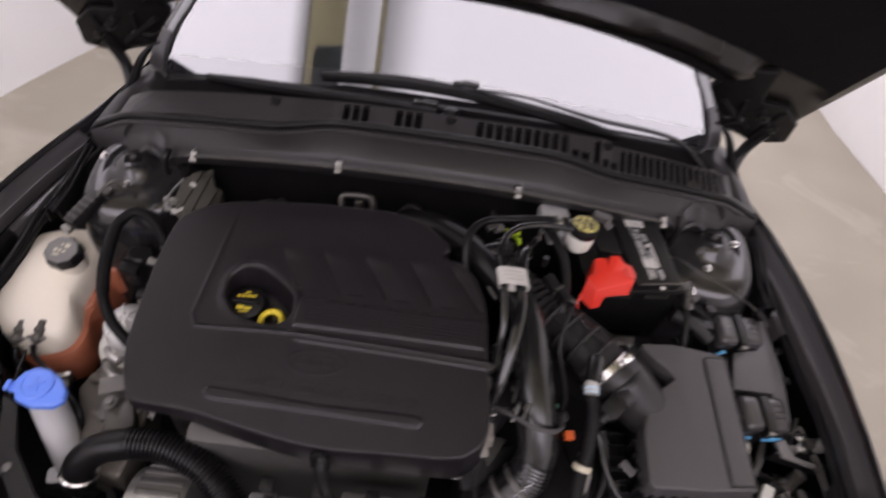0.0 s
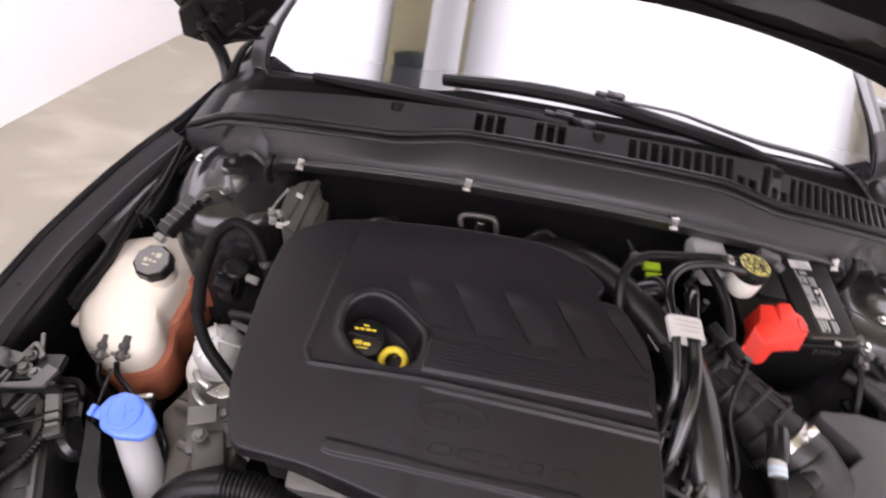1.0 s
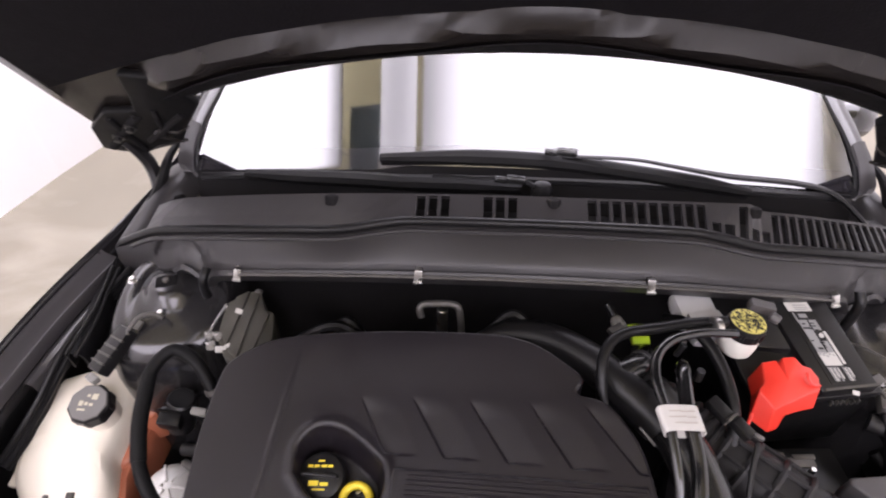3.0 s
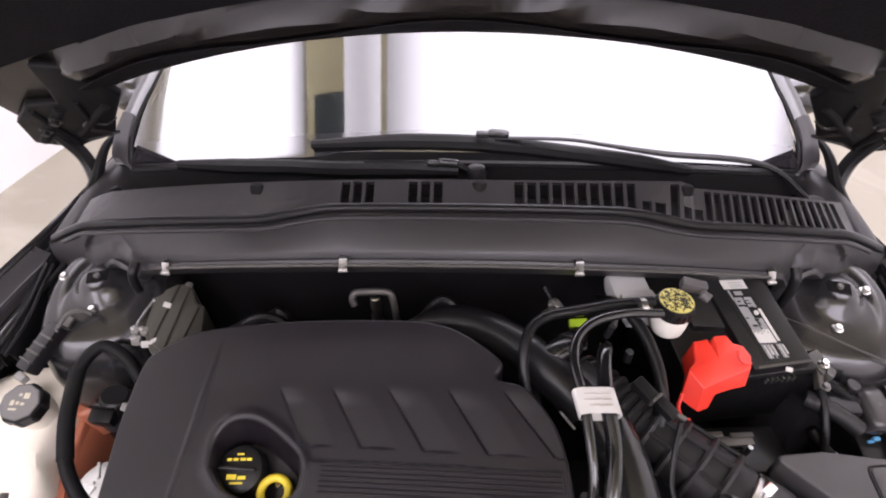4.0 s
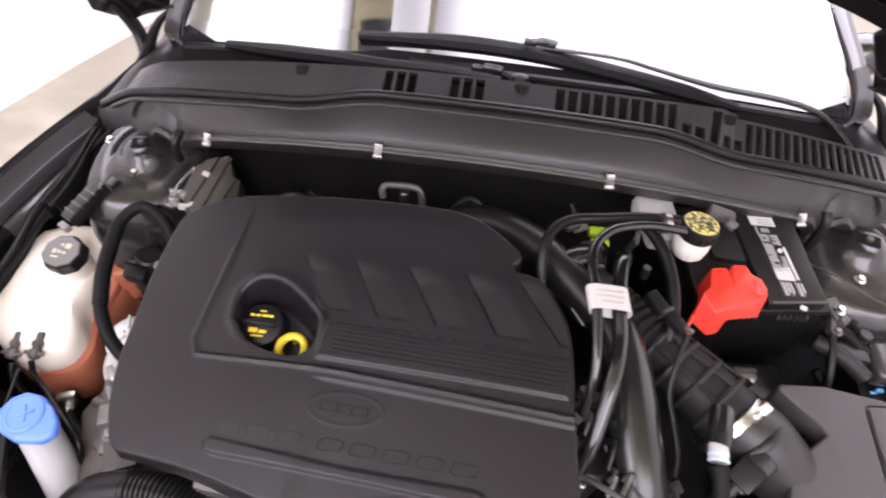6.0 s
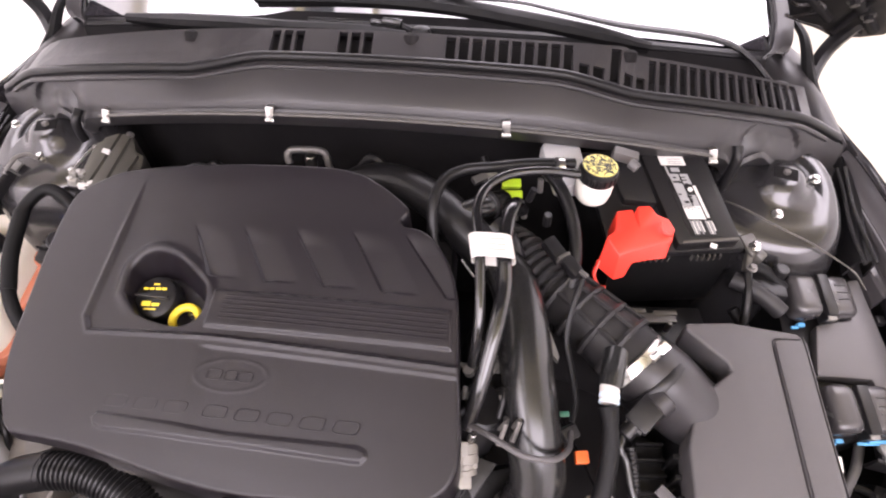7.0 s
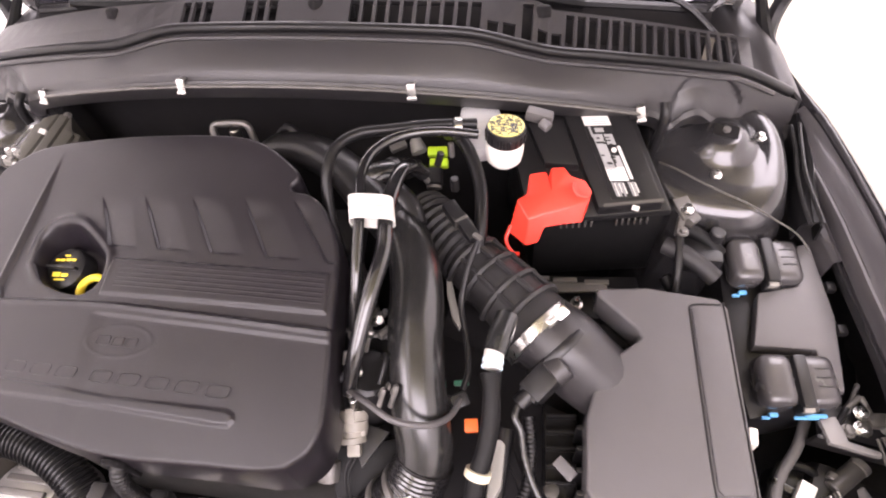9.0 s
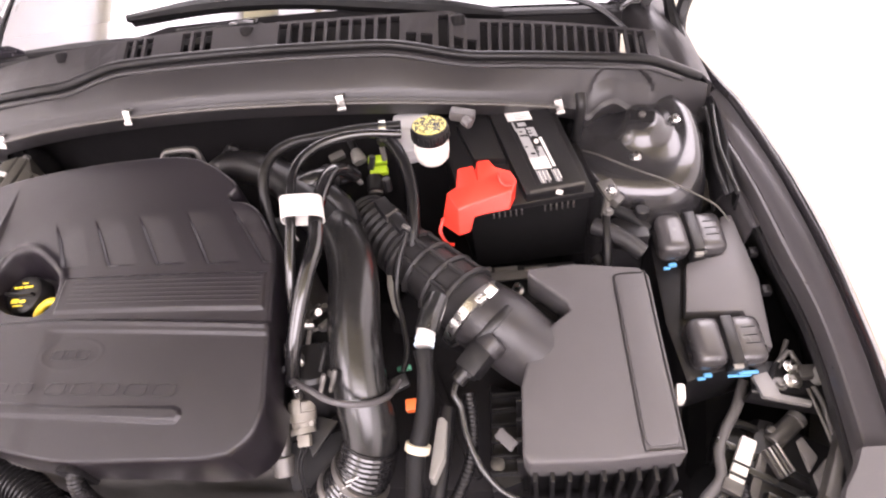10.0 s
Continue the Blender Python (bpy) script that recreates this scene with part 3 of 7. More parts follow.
def fenders():
    ys = steps(-0.70, 0.90, 49)
    for sgn in (-1, 1):
        out, inn = [], []
        for y in ys:
            x, z = crown(y, sgn)
            slim = 0.75 if sgn < 0 else narrow(y)
            out.append([(sgn * (x + dx * (slim if dx < 0 else 1.0)), y, z + dz) for dx, dz in ((-0.048, -0.060), (-0.042, -0.034), (-0.037, -0.027), (-0.032, -0.032), (-0.020, -0.034), (-0.016, -0.014), (-0.0125, -0.009), (-0.008, -0.011), (-0.003, -0.002), (0.0, 0.0), (0.008, -0.006), (0.03, -0.04), (0.08, -0.17), (0.10, -0.36), (0.10, -0.60))])
            if y < 0.17:
                push = lerp(y, [-0.43, -0.36, -0.20, -0.10], [0.0, 0.03, 0.03, 0.0]) if sgn > 0 else 0.0
                inn.append([(sgn * (x + (dx * slim if dx < 0 or sgn < 0 else dx) + (push if dz < -0.08 else 0.0)), y, z + dz) for dx, dz in ((-0.047, -0.055), (-0.045, -0.070), (-0.032, -0.085), (-0.004, -0.115), (0.03, -0.17), (0.055, -0.27), (0.06, -0.50))])
        f = part("fender", sheet(out, 0.002), PAINT, car, "glossy black front fender")
        chan = []
        for y in steps(-0.62, 0.16, 33):
            x, z = crown(y, sgn)
            chan.append([(sgn * (x + dx * (0.9 if sgn < 0 else min(1.0, narrow(y) + 0.08))), y, z + dz) for dx, dz in ((-0.0455, -0.044), (-0.0440, -0.030), (-0.0405, -0.0250), (-0.036, -0.0265), (-0.028, -0.0235), (-0.020, -0.0185), (-0.014, -0.0130), (-0.0105, -0.0080))])
        part("fender_channel", sheet(chan, 0.0015), CHANNEL, f, "satin black rain channel along the fender")
        lip_rows = []
        for y in steps(-0.085, 0.168, 19):
            x, z = crown(y, sgn)
            w = lerp(y, [-0.085, -0.03, 0.168], [0.002, 0.006, 0.010])
            lip_rows.append([(sgn * (x + dx), y, z + dz) for dx, dz in ((-0.046, -0.043), (-0.048, -0.047), (-0.050 - w, -0.049), (-0.052 - w, -0.052), (-0.054 - w, -0.085))])
        flange = part("fender_flange", sheet(lip_rows, 0.002), CHANNEL, f, "satin black bolted fender flange")
        x, z = crown(0.115, sgn)
        # Dark bar on the flange stands in for a slot's shaded opening.
        part("slot_shade", box((sgn * (x - 0.053), 0.115, z - 0.0455), (0.006, 0.024, 0.003), 0.0014, (0, 0, sgn * 14)), DARK, flange)
        if sgn > 0:
            # Grey strip: the ceiling's reflection in the black fender, put into the colour.
            trim = []
            for y in steps(-0.64, -0.402, 13):
                x, z = crown(y, sgn)
                w = lerp(y, [-0.64, -0.45, -0.415, -0.388], [0.090, 0.066, 0.044, 0.036])
                trim.append([(x - w - 0.002, y, z - 0.016), (x - w, y, z - 0.006), (x - w * 0.5, y, z - 0.001), (x - 0.004, y, z + 0.003), (x - 0.001, y, z + 0.001)])
            part("corner_gloss", sheet(trim, 0.002), BOXPL, f, "grey strip standing in for ceiling gloss on the fender corner")
        part("fender_bead", tube([(sgn * (crown(y, sgn)[0] - 0.037 * (narrow(y) if sgn > 0 else 0.75)), y, crown(y, sgn)[1] - 0.0275) for y in steps(-0.60, 0.16, 31)], 0.0032, 8, 2), BAYPAINT, f, "satin black folded edge")
        part("inner_apron", sheet(inn, 0.003), APRON, car, "dull black inner fender apron")


fenders()


SCREEN_EDGE = [(0.578, 0.272, 0.992), (0.588, 0.283, 0.997), (0.594, 0.300, 1.004), (0.5985, 0.333, 1.019), (0.595, 0.370, 1.036), (0.587, 0.409, 1.053), (0.574, 0.452, 1.073), (0.540, 0.60, 1.140), (0.500, 0.88, 1.268), (0.490, 0.98, 1.314)]


def windscreen():
    up = Vector((0, math.cos(radians(24.5)), math.sin(radians(24.5))))

    def on_glass(x, d, off=0.0):
        y, z = glass_line(x)
        return tuple(Vector((x * (1 - 0.075 * max(0.0, d)), y, z)) + up * d + Vector((0, -0.41, 0.91)) * off)

    part("windscreen", sheet([[on_glass(x, d) for d in steps(-0.003, 0.78, 15)] for x in steps(-0.594, 0.594, 41)], 0.005), GLASS, car, "curved windscreen mirroring white ceiling lights")
    band = [[on_glass(x, d, 0.0035) for d in steps(0.002, 0.044 + 0.010 * max(0.0, 1 - (x / 0.3) ** 2), 5)] for x in steps(-0.586, 0.586, 41)]
    part("printed_band", sheet(band), FRIT, car, "black printed band along the foot of the glass")
    # dashboard and dark cabin under the glass
    dash = [[(x, glass_line(x)[0] + 0.02, glass_line(x)[1] - 0.05), (x, 0.45, 0.98 - 0.2 * x * x), (x, 0.75, 0.96), (x, 0.85, 0.9), (x, 0.9, 0.5)] for x in steps(-0.6, 0.6, 13)]
    part("dashboard", sheet(dash, 0.01), PLASTIC, car, "dark grey dashboard")
    cabin = [[(sx * 0.62, 0.5, 0.6), (sx * 0.60, 0.6, 1.10), (sx * 0.52, 1.06, 1.31), (sx * 0.5, 1.6, 1.38), (sx * 0.62, 1.7, 0.6)] for sx in steps(-1, 1, 9)]
    part("cabin_lining", sheet(cabin, 0.01), DARK, car, "dark headliner and cabin lining")
    base = [(x, glass_line(x)[0] - 0.008, glass_line(x)[1] - 0.004) for x in steps(-0.575, 0.575, 27)]
    part("glass_seal", tube(base, 0.008, 8, 2), RUBBER, car, "black rubber windscreen seal")
    for sgn in (-1, 1):
        line = spline([(sgn * x, y, z) for x, y, z in SCREEN_EDGE], 4)
        part("side_seal", tube([(x, y, z + 0.001) for x, y, z in line], 0.0030, 8, 1), WIPERRUB, car, "thin black rubber seal beside the glass")
        prows = []
        for x, y, z in line:
            w = lerp(y, [0.29, 0.36, 0.48, 0.62, 1.0], [0.036, 0.030, 0.034, 0.044, 0.05])
            prows.append([(x, y - 0.004, z - 0.006), (x + sgn * 0.004, y, z + 0.004), (x + sgn * w * 0.55, y + 0.004, z + 0.008), (x + sgn * w, y + 0.010, z + 0.004), (x + sgn * (w + 0.012), y + 0.03, z - 0.016), (x + sgn * (w + 0.03), y + 0.08, z - 0.06)])
        part("pillar_trim", sheet([[(a + sgn * 0.0015, b, c + 0.003) for a, b, c in row] for row in prows if row[0][1] < 0.372], 0.003), COWL, car, "black plastic trim at the foot of the pillar")
        part("pillar", sheet(prows, 0.003), PAINT, car, "glossy black windscreen pillar")
        wedge = prism([(sgn * 0.591, 0.286), (sgn * 0.584, 0.312), (sgn * 0.576, 0.317), (sgn * 0.526, 0.291), (sgn * 0.551, 0.270), (sgn * 0.580, 0.272)][::sgn], 0.0, -0.020, 0.006, 3)
        for v in wedge.verts:
            v.co.z += 1.003 + 0.456 * (v.co.y - 0.285)
        part("corner_flap", wedge, WIPERRUB, car, "black rubber flap in the windscreen corner")
        # door mirror
        mir = join(lathe([(0.0, -0.045), (0.04, -0.04), (0.072, -0.015), (0.078, 0.015), (0.07, 0.03)], pose(sgn * 0.755, 0.62, 0.935, -95, 0, sgn * 12) @ Matrix.Diagonal((0.85, 0.62, 0.8, 1)), 28), rod((sgn * 0.66, 0.66, 0.89), (sgn * 0.74, 0.63, 0.91), 0.02))
        part("door_mirror", mir, PAINT, car, "glossy black door mirror housing")


windscreen()


def wipers():
    def wiper(blade, arm, knuckle):
        w = thing("windscreen_wiper", blade[0], "black windscreen wiper resting at the foot of the glass", "wiper", "windscreen wipers")
        part("blade", tube(blade, [0.008] + [0.014] * (len(blade) - 2) + [0.008], 8, 6, flat=0.9), WIPERRUB, w, "thick black flat wiper blade")
        part("squeegee", tube([(x, y + 0.004, z - 0.010) for x, y, z in blade], 0.004, 6, 6, flat=2.0), DARK, w)
        part("arm", tube(arm, [0.0035, 0.0035, 0.004, 0.006, 0.0065, 0.007][:len(arm)], 8, 6, flat=0.7), RUBBER, w, "black wiper arm")
        part("clasp", join(box(knuckle, (0.032, 0.016, 0.012), 0.004, (-20, 0, -8)), box((knuckle[0] - 0.024, knuckle[1] + 0.004, knuckle[2] - 0.004), (0.02, 0.012, 0.010), 0.003, (-20, 0, -8))), GLOSSPL, w)
        part("pivot", lathe([(0.016, -0.02), (0.017, 0.0), (0.013, 0.012), (0.0, 0.014)], pose(*arm[-1], -15), 20), RUBBER, w)
    # the passenger's wiper and the driver's longer one
    wiper([(-0.482, 0.250, 1.022), (-0.382, 0.240, 1.027), (-0.280, 0.232, 1.032), (-0.200, 0.230, 1.030), (-0.090, 0.228, 1.032), (0.000, 0.226, 1.030)], [(-0.150, 0.212, 1.060), (-0.080, 0.202, 1.066), (-0.010, 0.198, 1.068), (0.030, 0.196, 1.050)], (-0.014, 0.196, 1.070))
    wiper([(-0.236, 0.232, 1.078), (-0.084, 0.222, 1.092), (0.050, 0.222, 1.088), (0.188, 0.232, 1.064), (0.300, 0.242, 1.040), (0.390, 0.250, 1.018)], [(0.058, 0.222, 1.100), (0.169, 0.225, 1.096), (0.240, 0.235, 1.078), (0.336, 0.245, 1.055), (0.512, 0.255, 1.026), (0.606, 0.225, 0.966)], (0.062, 0.212, 1.115))


wipers()


def hood():
    c, s = math.cos(radians(59)), math.sin(radians(59))

    def at(x, d, off=0.0):
        bow = -0.05 * (x / 0.76) ** 2 * 0.4
        return (x, 0.33 - d * c + (off + bow) * s, 1.07 + d * s + (off + bow) * c)

    def rear(x):
        return 0.25 * max(0.0, 1 - (x / 0.745) ** 2)

    def wide(d):
        return 0.745 + 0.03 * min(1, d / 0.4) - 0.07 * max(0, d - 0.5)

    inner, liner, skin = [], [], []
    for k in steps(-1, 1, 61):
        col, lin, sk = [], [], []
        for v in [q ** 1.7 for q in steps(0, 1, 45)]:
            x0 = k * 0.745
            d = rear(x0) + (1.06 - rear(x0)) * v
            x = k * wide(d)
            e = d - rear(x0)
            side = (1 - abs(k)) * 0.75
            crest = 0.080 + 0.010 * math.cos(x * 15)
            u = min(1.0, max(0.0, e / crest))
            fall = min(1.0, max(0.0, (e - crest - 0.006) / 0.022))
            ridge = 0.034 * u * u * (3 - 2 * u) * (1 - fall * fall * (3 - 2 * fall)) * min(1.0, max(0.0, (0.60 - abs(x)) / 0.07))
            edge = 0.010 * math.exp(-((side - 0.022) / 0.014) ** 2) * (1 if e > 0.1 else 0.3)
            col.append(at(x, d, -ridge - edge - 0.001))
            sk.append(at(x * 1.006, d, 0.028 - 0.020 * math.exp(-(e / 0.02) ** 2) - 0.022 * math.exp(-(side / 0.02) ** 2)))
        inner.append(col)
        skin.append(sk)
    for k in steps(-0.955, 0.955, 41):
        lin = []
        for v in steps(0, 1, 17):
            x0 = k * 0.745
            d0 = rear(x0) + 0.104 + 0.06 * abs(k) ** 4
            d = d0 + (0.98 - d0) * v
            lin.append(at(k * wide(d), d, -0.010 - 0.006 * math.sin(v * 9) * math.sin(k * 7 + 1)))
        liner.append(lin)
    h = part("hood", sheet(inner, 0.003), HOODIN, car, "open hood with painted inner frame")
    part("hood_skin", sheet(skin, 0.0015), PAINT, h, "glossy black outer skin")
    part("hood_liner", sheet(liner, 0.006), LINER, h, "black felt hood liner")
    # Dark strip that paints the shade in the hollow along the rear edge.
    shade_rows = [[at(x, rear(x) + e, -0.005 - o) for e, o in ((0.012, 0.001), (0.020, 0.006), (0.040, 0.020), (0.066 + 0.009 * math.cos(x * 15), 0.0335))] for x in steps(-0.545, 0.545, 61)]
    part("rear_shade", sheet(shade_rows, 0.002), LINER, h, "dark strip standing in for shade behind the hood's rear edge")
    part("rear_edge", tube([at(x, rear(x) + 0.003, 0.004) for x in steps(-0.70, 0.70, 31)], 0.005, 8, 2), HOODIN, h)
    for sgn in (-1, 1):
        outline = [(0.520, 0.122), (0.545, 0.200), (0.602, 0.212), (0.618, 0.150), (0.636, 0.102), (0.690, 0.100), (0.745, 0.045), (0.772, -0.035), (0.742, -0.052), (0.705, -0.058), (0.662, -0.030), (0.612, -0.016), (0.575, 0.045)]
        mid = Vector(at(sgn * 0.725, -0.030, -0.012))
        bracket = prism([(sgn * x, d) for x, d in outline][::sgn], 0.0, -0.014, 0.005, 3)
        for v in bracket.verts:
            v.co = Vector(at(v.co.x, v.co.y, v.co.z - 0.006))
        hinge = part("hinge", bracket, WIPERRUB, h, "black steel hood hinge bracket")
        for a, b, r in (((0.560, 0.095), (0.662, 0.000), 0.007), ((0.640, 0.088), (0.742, -0.020), 0.009), ((0.690, 0.085), (0.690, -0.035), 0.006), ((0.600, 0.110), (0.625, 0.020), 0.005)):
            part("hinge_rib", rod(at(sgn * a[0], a[1], -0.020), at(sgn * b[0], b[1], -0.022), r, 10), DARK, hinge)
        part("bracket_lip", tube([at(sgn * x, d, -0.021) for x, d in ((0.570, 0.052), (0.600, 0.030), (0.625, 0.040), (0.640, 0.020), (0.622, 0.006), (0.606, -0.008))], [0.002, 0.004, 0.005, 0.005, 0.004, 0.002], 8, 5), HOODIN, hinge)
        part("bracket_edge", tube([at(sgn * x, d, -0.018) for x, d in ((0.600, -0.006), (0.640, -0.022), (0.668, -0.032), (0.706, -0.056))], [0.003, 0.004, 0.005, 0.004], 8, 5), HOODIN, hinge)
        p0, p1 = Vector(at(sgn * 0.645, 0.080, -0.020)), Vector(at(sgn * 0.715, 0.020, -0.020))
        part("hinge_arm", tube([mid + Vector((sgn * 0.01, 0.0, -0.006)), (sgn * 0.722, 0.315, 1.04), (sgn * 0.700, 0.320, 0.985), (sgn * 0.690, 0.30, 0.935), (sgn * 0.705, 0.27, 0.89)], [0.013, 0.015, 0.015, 0.015, 0.015], 8, 6, flat=0.7), PLASTIC, hinge)
        for q in (0.2, 0.8):
            part("hinge_bolt", bolt(p0.lerp(p1, q) + Vector((0, -0.008, -0.005)), 0.007, 0.010, (0, -0.86, -0.5)), PLASTIC, hinge)


hood()


def bay():
    part("bay_floor", box((0, -0.22, 0.42), (1.66, 1.05, 0.02), 0), DARK, car, "dark underside of the engine bay", smooth=False)
    rows = [[(x, -0.70 + 0.12 * abs(x), 0.80), (x, -0.66 + 0.12 * abs(x), 0.80), (x, -0.655 + 0.12 * abs(x), 0.70), (x, -0.62 + 0.12 * abs(x), 0.69), (x, -0.615 + 0.12 * abs(x), 0.43)] for x in steps(-0.66, 0.66, 17)]
    part("radiator_support", sheet(rows, 0.004), PLASTIC, car, "black plastic radiator support panel")


bay()


def wheels():
    for sgn in (-1, 1):
        m = pose(sgn * 0.775, -0.02, 0.325, 0, 90, 0)
        w = part("wheel", lathe([(0.205, -0.09), (0.215, -0.08), (0.20, 0.0), (0.215, 0.08), (0.205, 0.09)], m, 36), DULL, car, "grey wheel rim")
        part("tyre", lathe([(0.215, -0.085), (0.29, -0.095), (0.318, -0.075), (0.325, 0.0), (0.318, 0.075), (0.29, 0.095), (0.215, 0.085)], m, 40), WIPERRUB, w, "black rubber tyre")


wheels()


def rear_body():
    """Plain closing of the car behind the windscreen: roof, sides, boot."""
    sides = ((0.0, 0.0), (0.008, -0.006), (0.03, -0.04), (0.08, -0.17), (0.10, -0.36), (0.10, -0.66))
    ys = steps(0.90, 3.70, 29)
    wide = lambda y: lerp(y, [0.9, 1.4, 2.6, 3.3, 3.7], [0.72, 0.76, 0.76, 0.72, 0.62])
    belt = lambda y: lerp(y, [0.9, 2.4, 3.7], [0.93, 0.98, 0.97])
    roof = lambda y: lerp(y, [0.98, 1.2, 1.7, 2.3, 3.1], [1.34, 1.41, 1.44, 1.41, 1.04])
    for sgn in (-1, 1):
        flank = part("flank", sheet([[(sgn * (wide(y) + dx), y, belt(y) + dz) for dx, dz in sides] for y in ys], 0.003), PAINT, car, "glossy black body side")
        part("side_window", sheet([[(sgn * (wide(y) - 0.004), y, belt(y) - 0.004), (sgn * (wide(y) - 0.09), y, (belt(y) + roof(y)) / 2 + 0.02), (sgn * (wide(y) - 0.19), y, roof(y) - 0.03)] for y in steps(1.06, 3.05, 15)], 0.003), GLOSSPL, flank, "dark side window glass")
        w = part("wheel", lathe([(0.205, -0.09), (0.215, -0.08), (0.20, 0.0), (0.215, 0.08), (0.205, 0.09)], pose(sgn * 0.75, 2.78, 0.325, 0, 90, 0), 36), DULL, car, "grey wheel rim")
        part("tyre", lathe([(0.215, -0.085), (0.29, -0.095), (0.318, -0.075), (0.325, 0.0), (0.318, 0.075), (0.29, 0.095), (0.215, 0.085)], pose(sgn * 0.75, 2.78, 0.325, 0, 90, 0), 40), WIPERRUB, w, "black rubber tyre")
    part("roof", sheet([[(k * (wide(y) - 0.18), y, roof(y) - 0.035 * k * k) for k in steps(-1, 1, 9)] for y in steps(1.03, 3.05, 17)], 0.004), PAINT, car, "glossy black roof")
    part("boot_lid", sheet([[(k * wide(y), y, lerp(y, [3.0, 3.1, 3.66, 3.70], [1.07, 1.04, 1.00, 0.97]) - 0.03 * k * k) for k in steps(-1, 1, 9)] for y in (3.0, 3.1, 3.3, 3.5, 3.66, 3.70)], 0.004), PAINT, car, "glossy black boot lid")
    part("tail", sheet([[(k * (0.62 + dx), 3.70 + 0.03 * (1 - k * k) - 0.2 * dx, z) for z, dx in ((0.97, 0.0), (0.80, 0.06), (0.60, 0.10), (0.30, 0.10))] for k in steps(-1, 1, 9)], 0.004), PAINT, car, "glossy black tail panel")


rear_body()


# ---- engine ----
def cover_plane(x, y):
    return 1.037 + 0.27 * (y + 0.16) + 0.13 * (x - 0.05) - 0.085 * ((x + 0.14) * (x + 0.14) - 0.02)


def inside(poly, X, Y):
    """Signed distance to a plan outline, positive inside."""
    P = np.array(poly)
    best = np.full(X.shape, 1e9)
    odd = np.zeros(X.shape, bool)
    for (ax, ay), (bx, by) in zip(P, np.roll(P, -1, 0)):
        dx, dy = bx - ax, by - ay
        t = np.clip(((X - ax) * dx + (Y - ay) * dy) / (dx * dx + dy * dy), 0, 1)
        best = np.minimum(best, np.hypot(X - ax - t * dx, Y - ay - t * dy))
        if dy:
            odd ^= ((ay > Y) != (by > Y)) & (X < dx * (Y - ay) / dy + ax)
    return np.where(odd, best, -best)


def ease(v, a, b):
    t = np.clip((v - a) / (b - a), 0, 1)
    return t * t * (3 - 2 * t)


def along(pts, n):
    p = np.array([tuple(q) for q in spline([(x, y, 0) for x, y in pts], 12)])[:, :2]
    s = np.concatenate([[0], np.cumsum(np.hypot(*np.diff(p, axis=0).T))])
    u = np.linspace(0, s[-1], n)
    return np.stack([np.interp(u, s, p[:, 0]), np.interp(u, s, p[:, 1])], 1)


POCKET = [(q.x, q.y) for q in spline([(x, y, 0) for x, y in ((-0.285, -0.250), (-0.284, -0.217), (-0.263, -0.199), (-0.230, -0.203), (-0.186, -0.233), (-0.174, -0.250), (-0.176, -0.276), (-0.198, -0.290), (-0.235, -0.285), (-0.265, -0.273), (-0.285, -0.250))], 6)[:-1]]


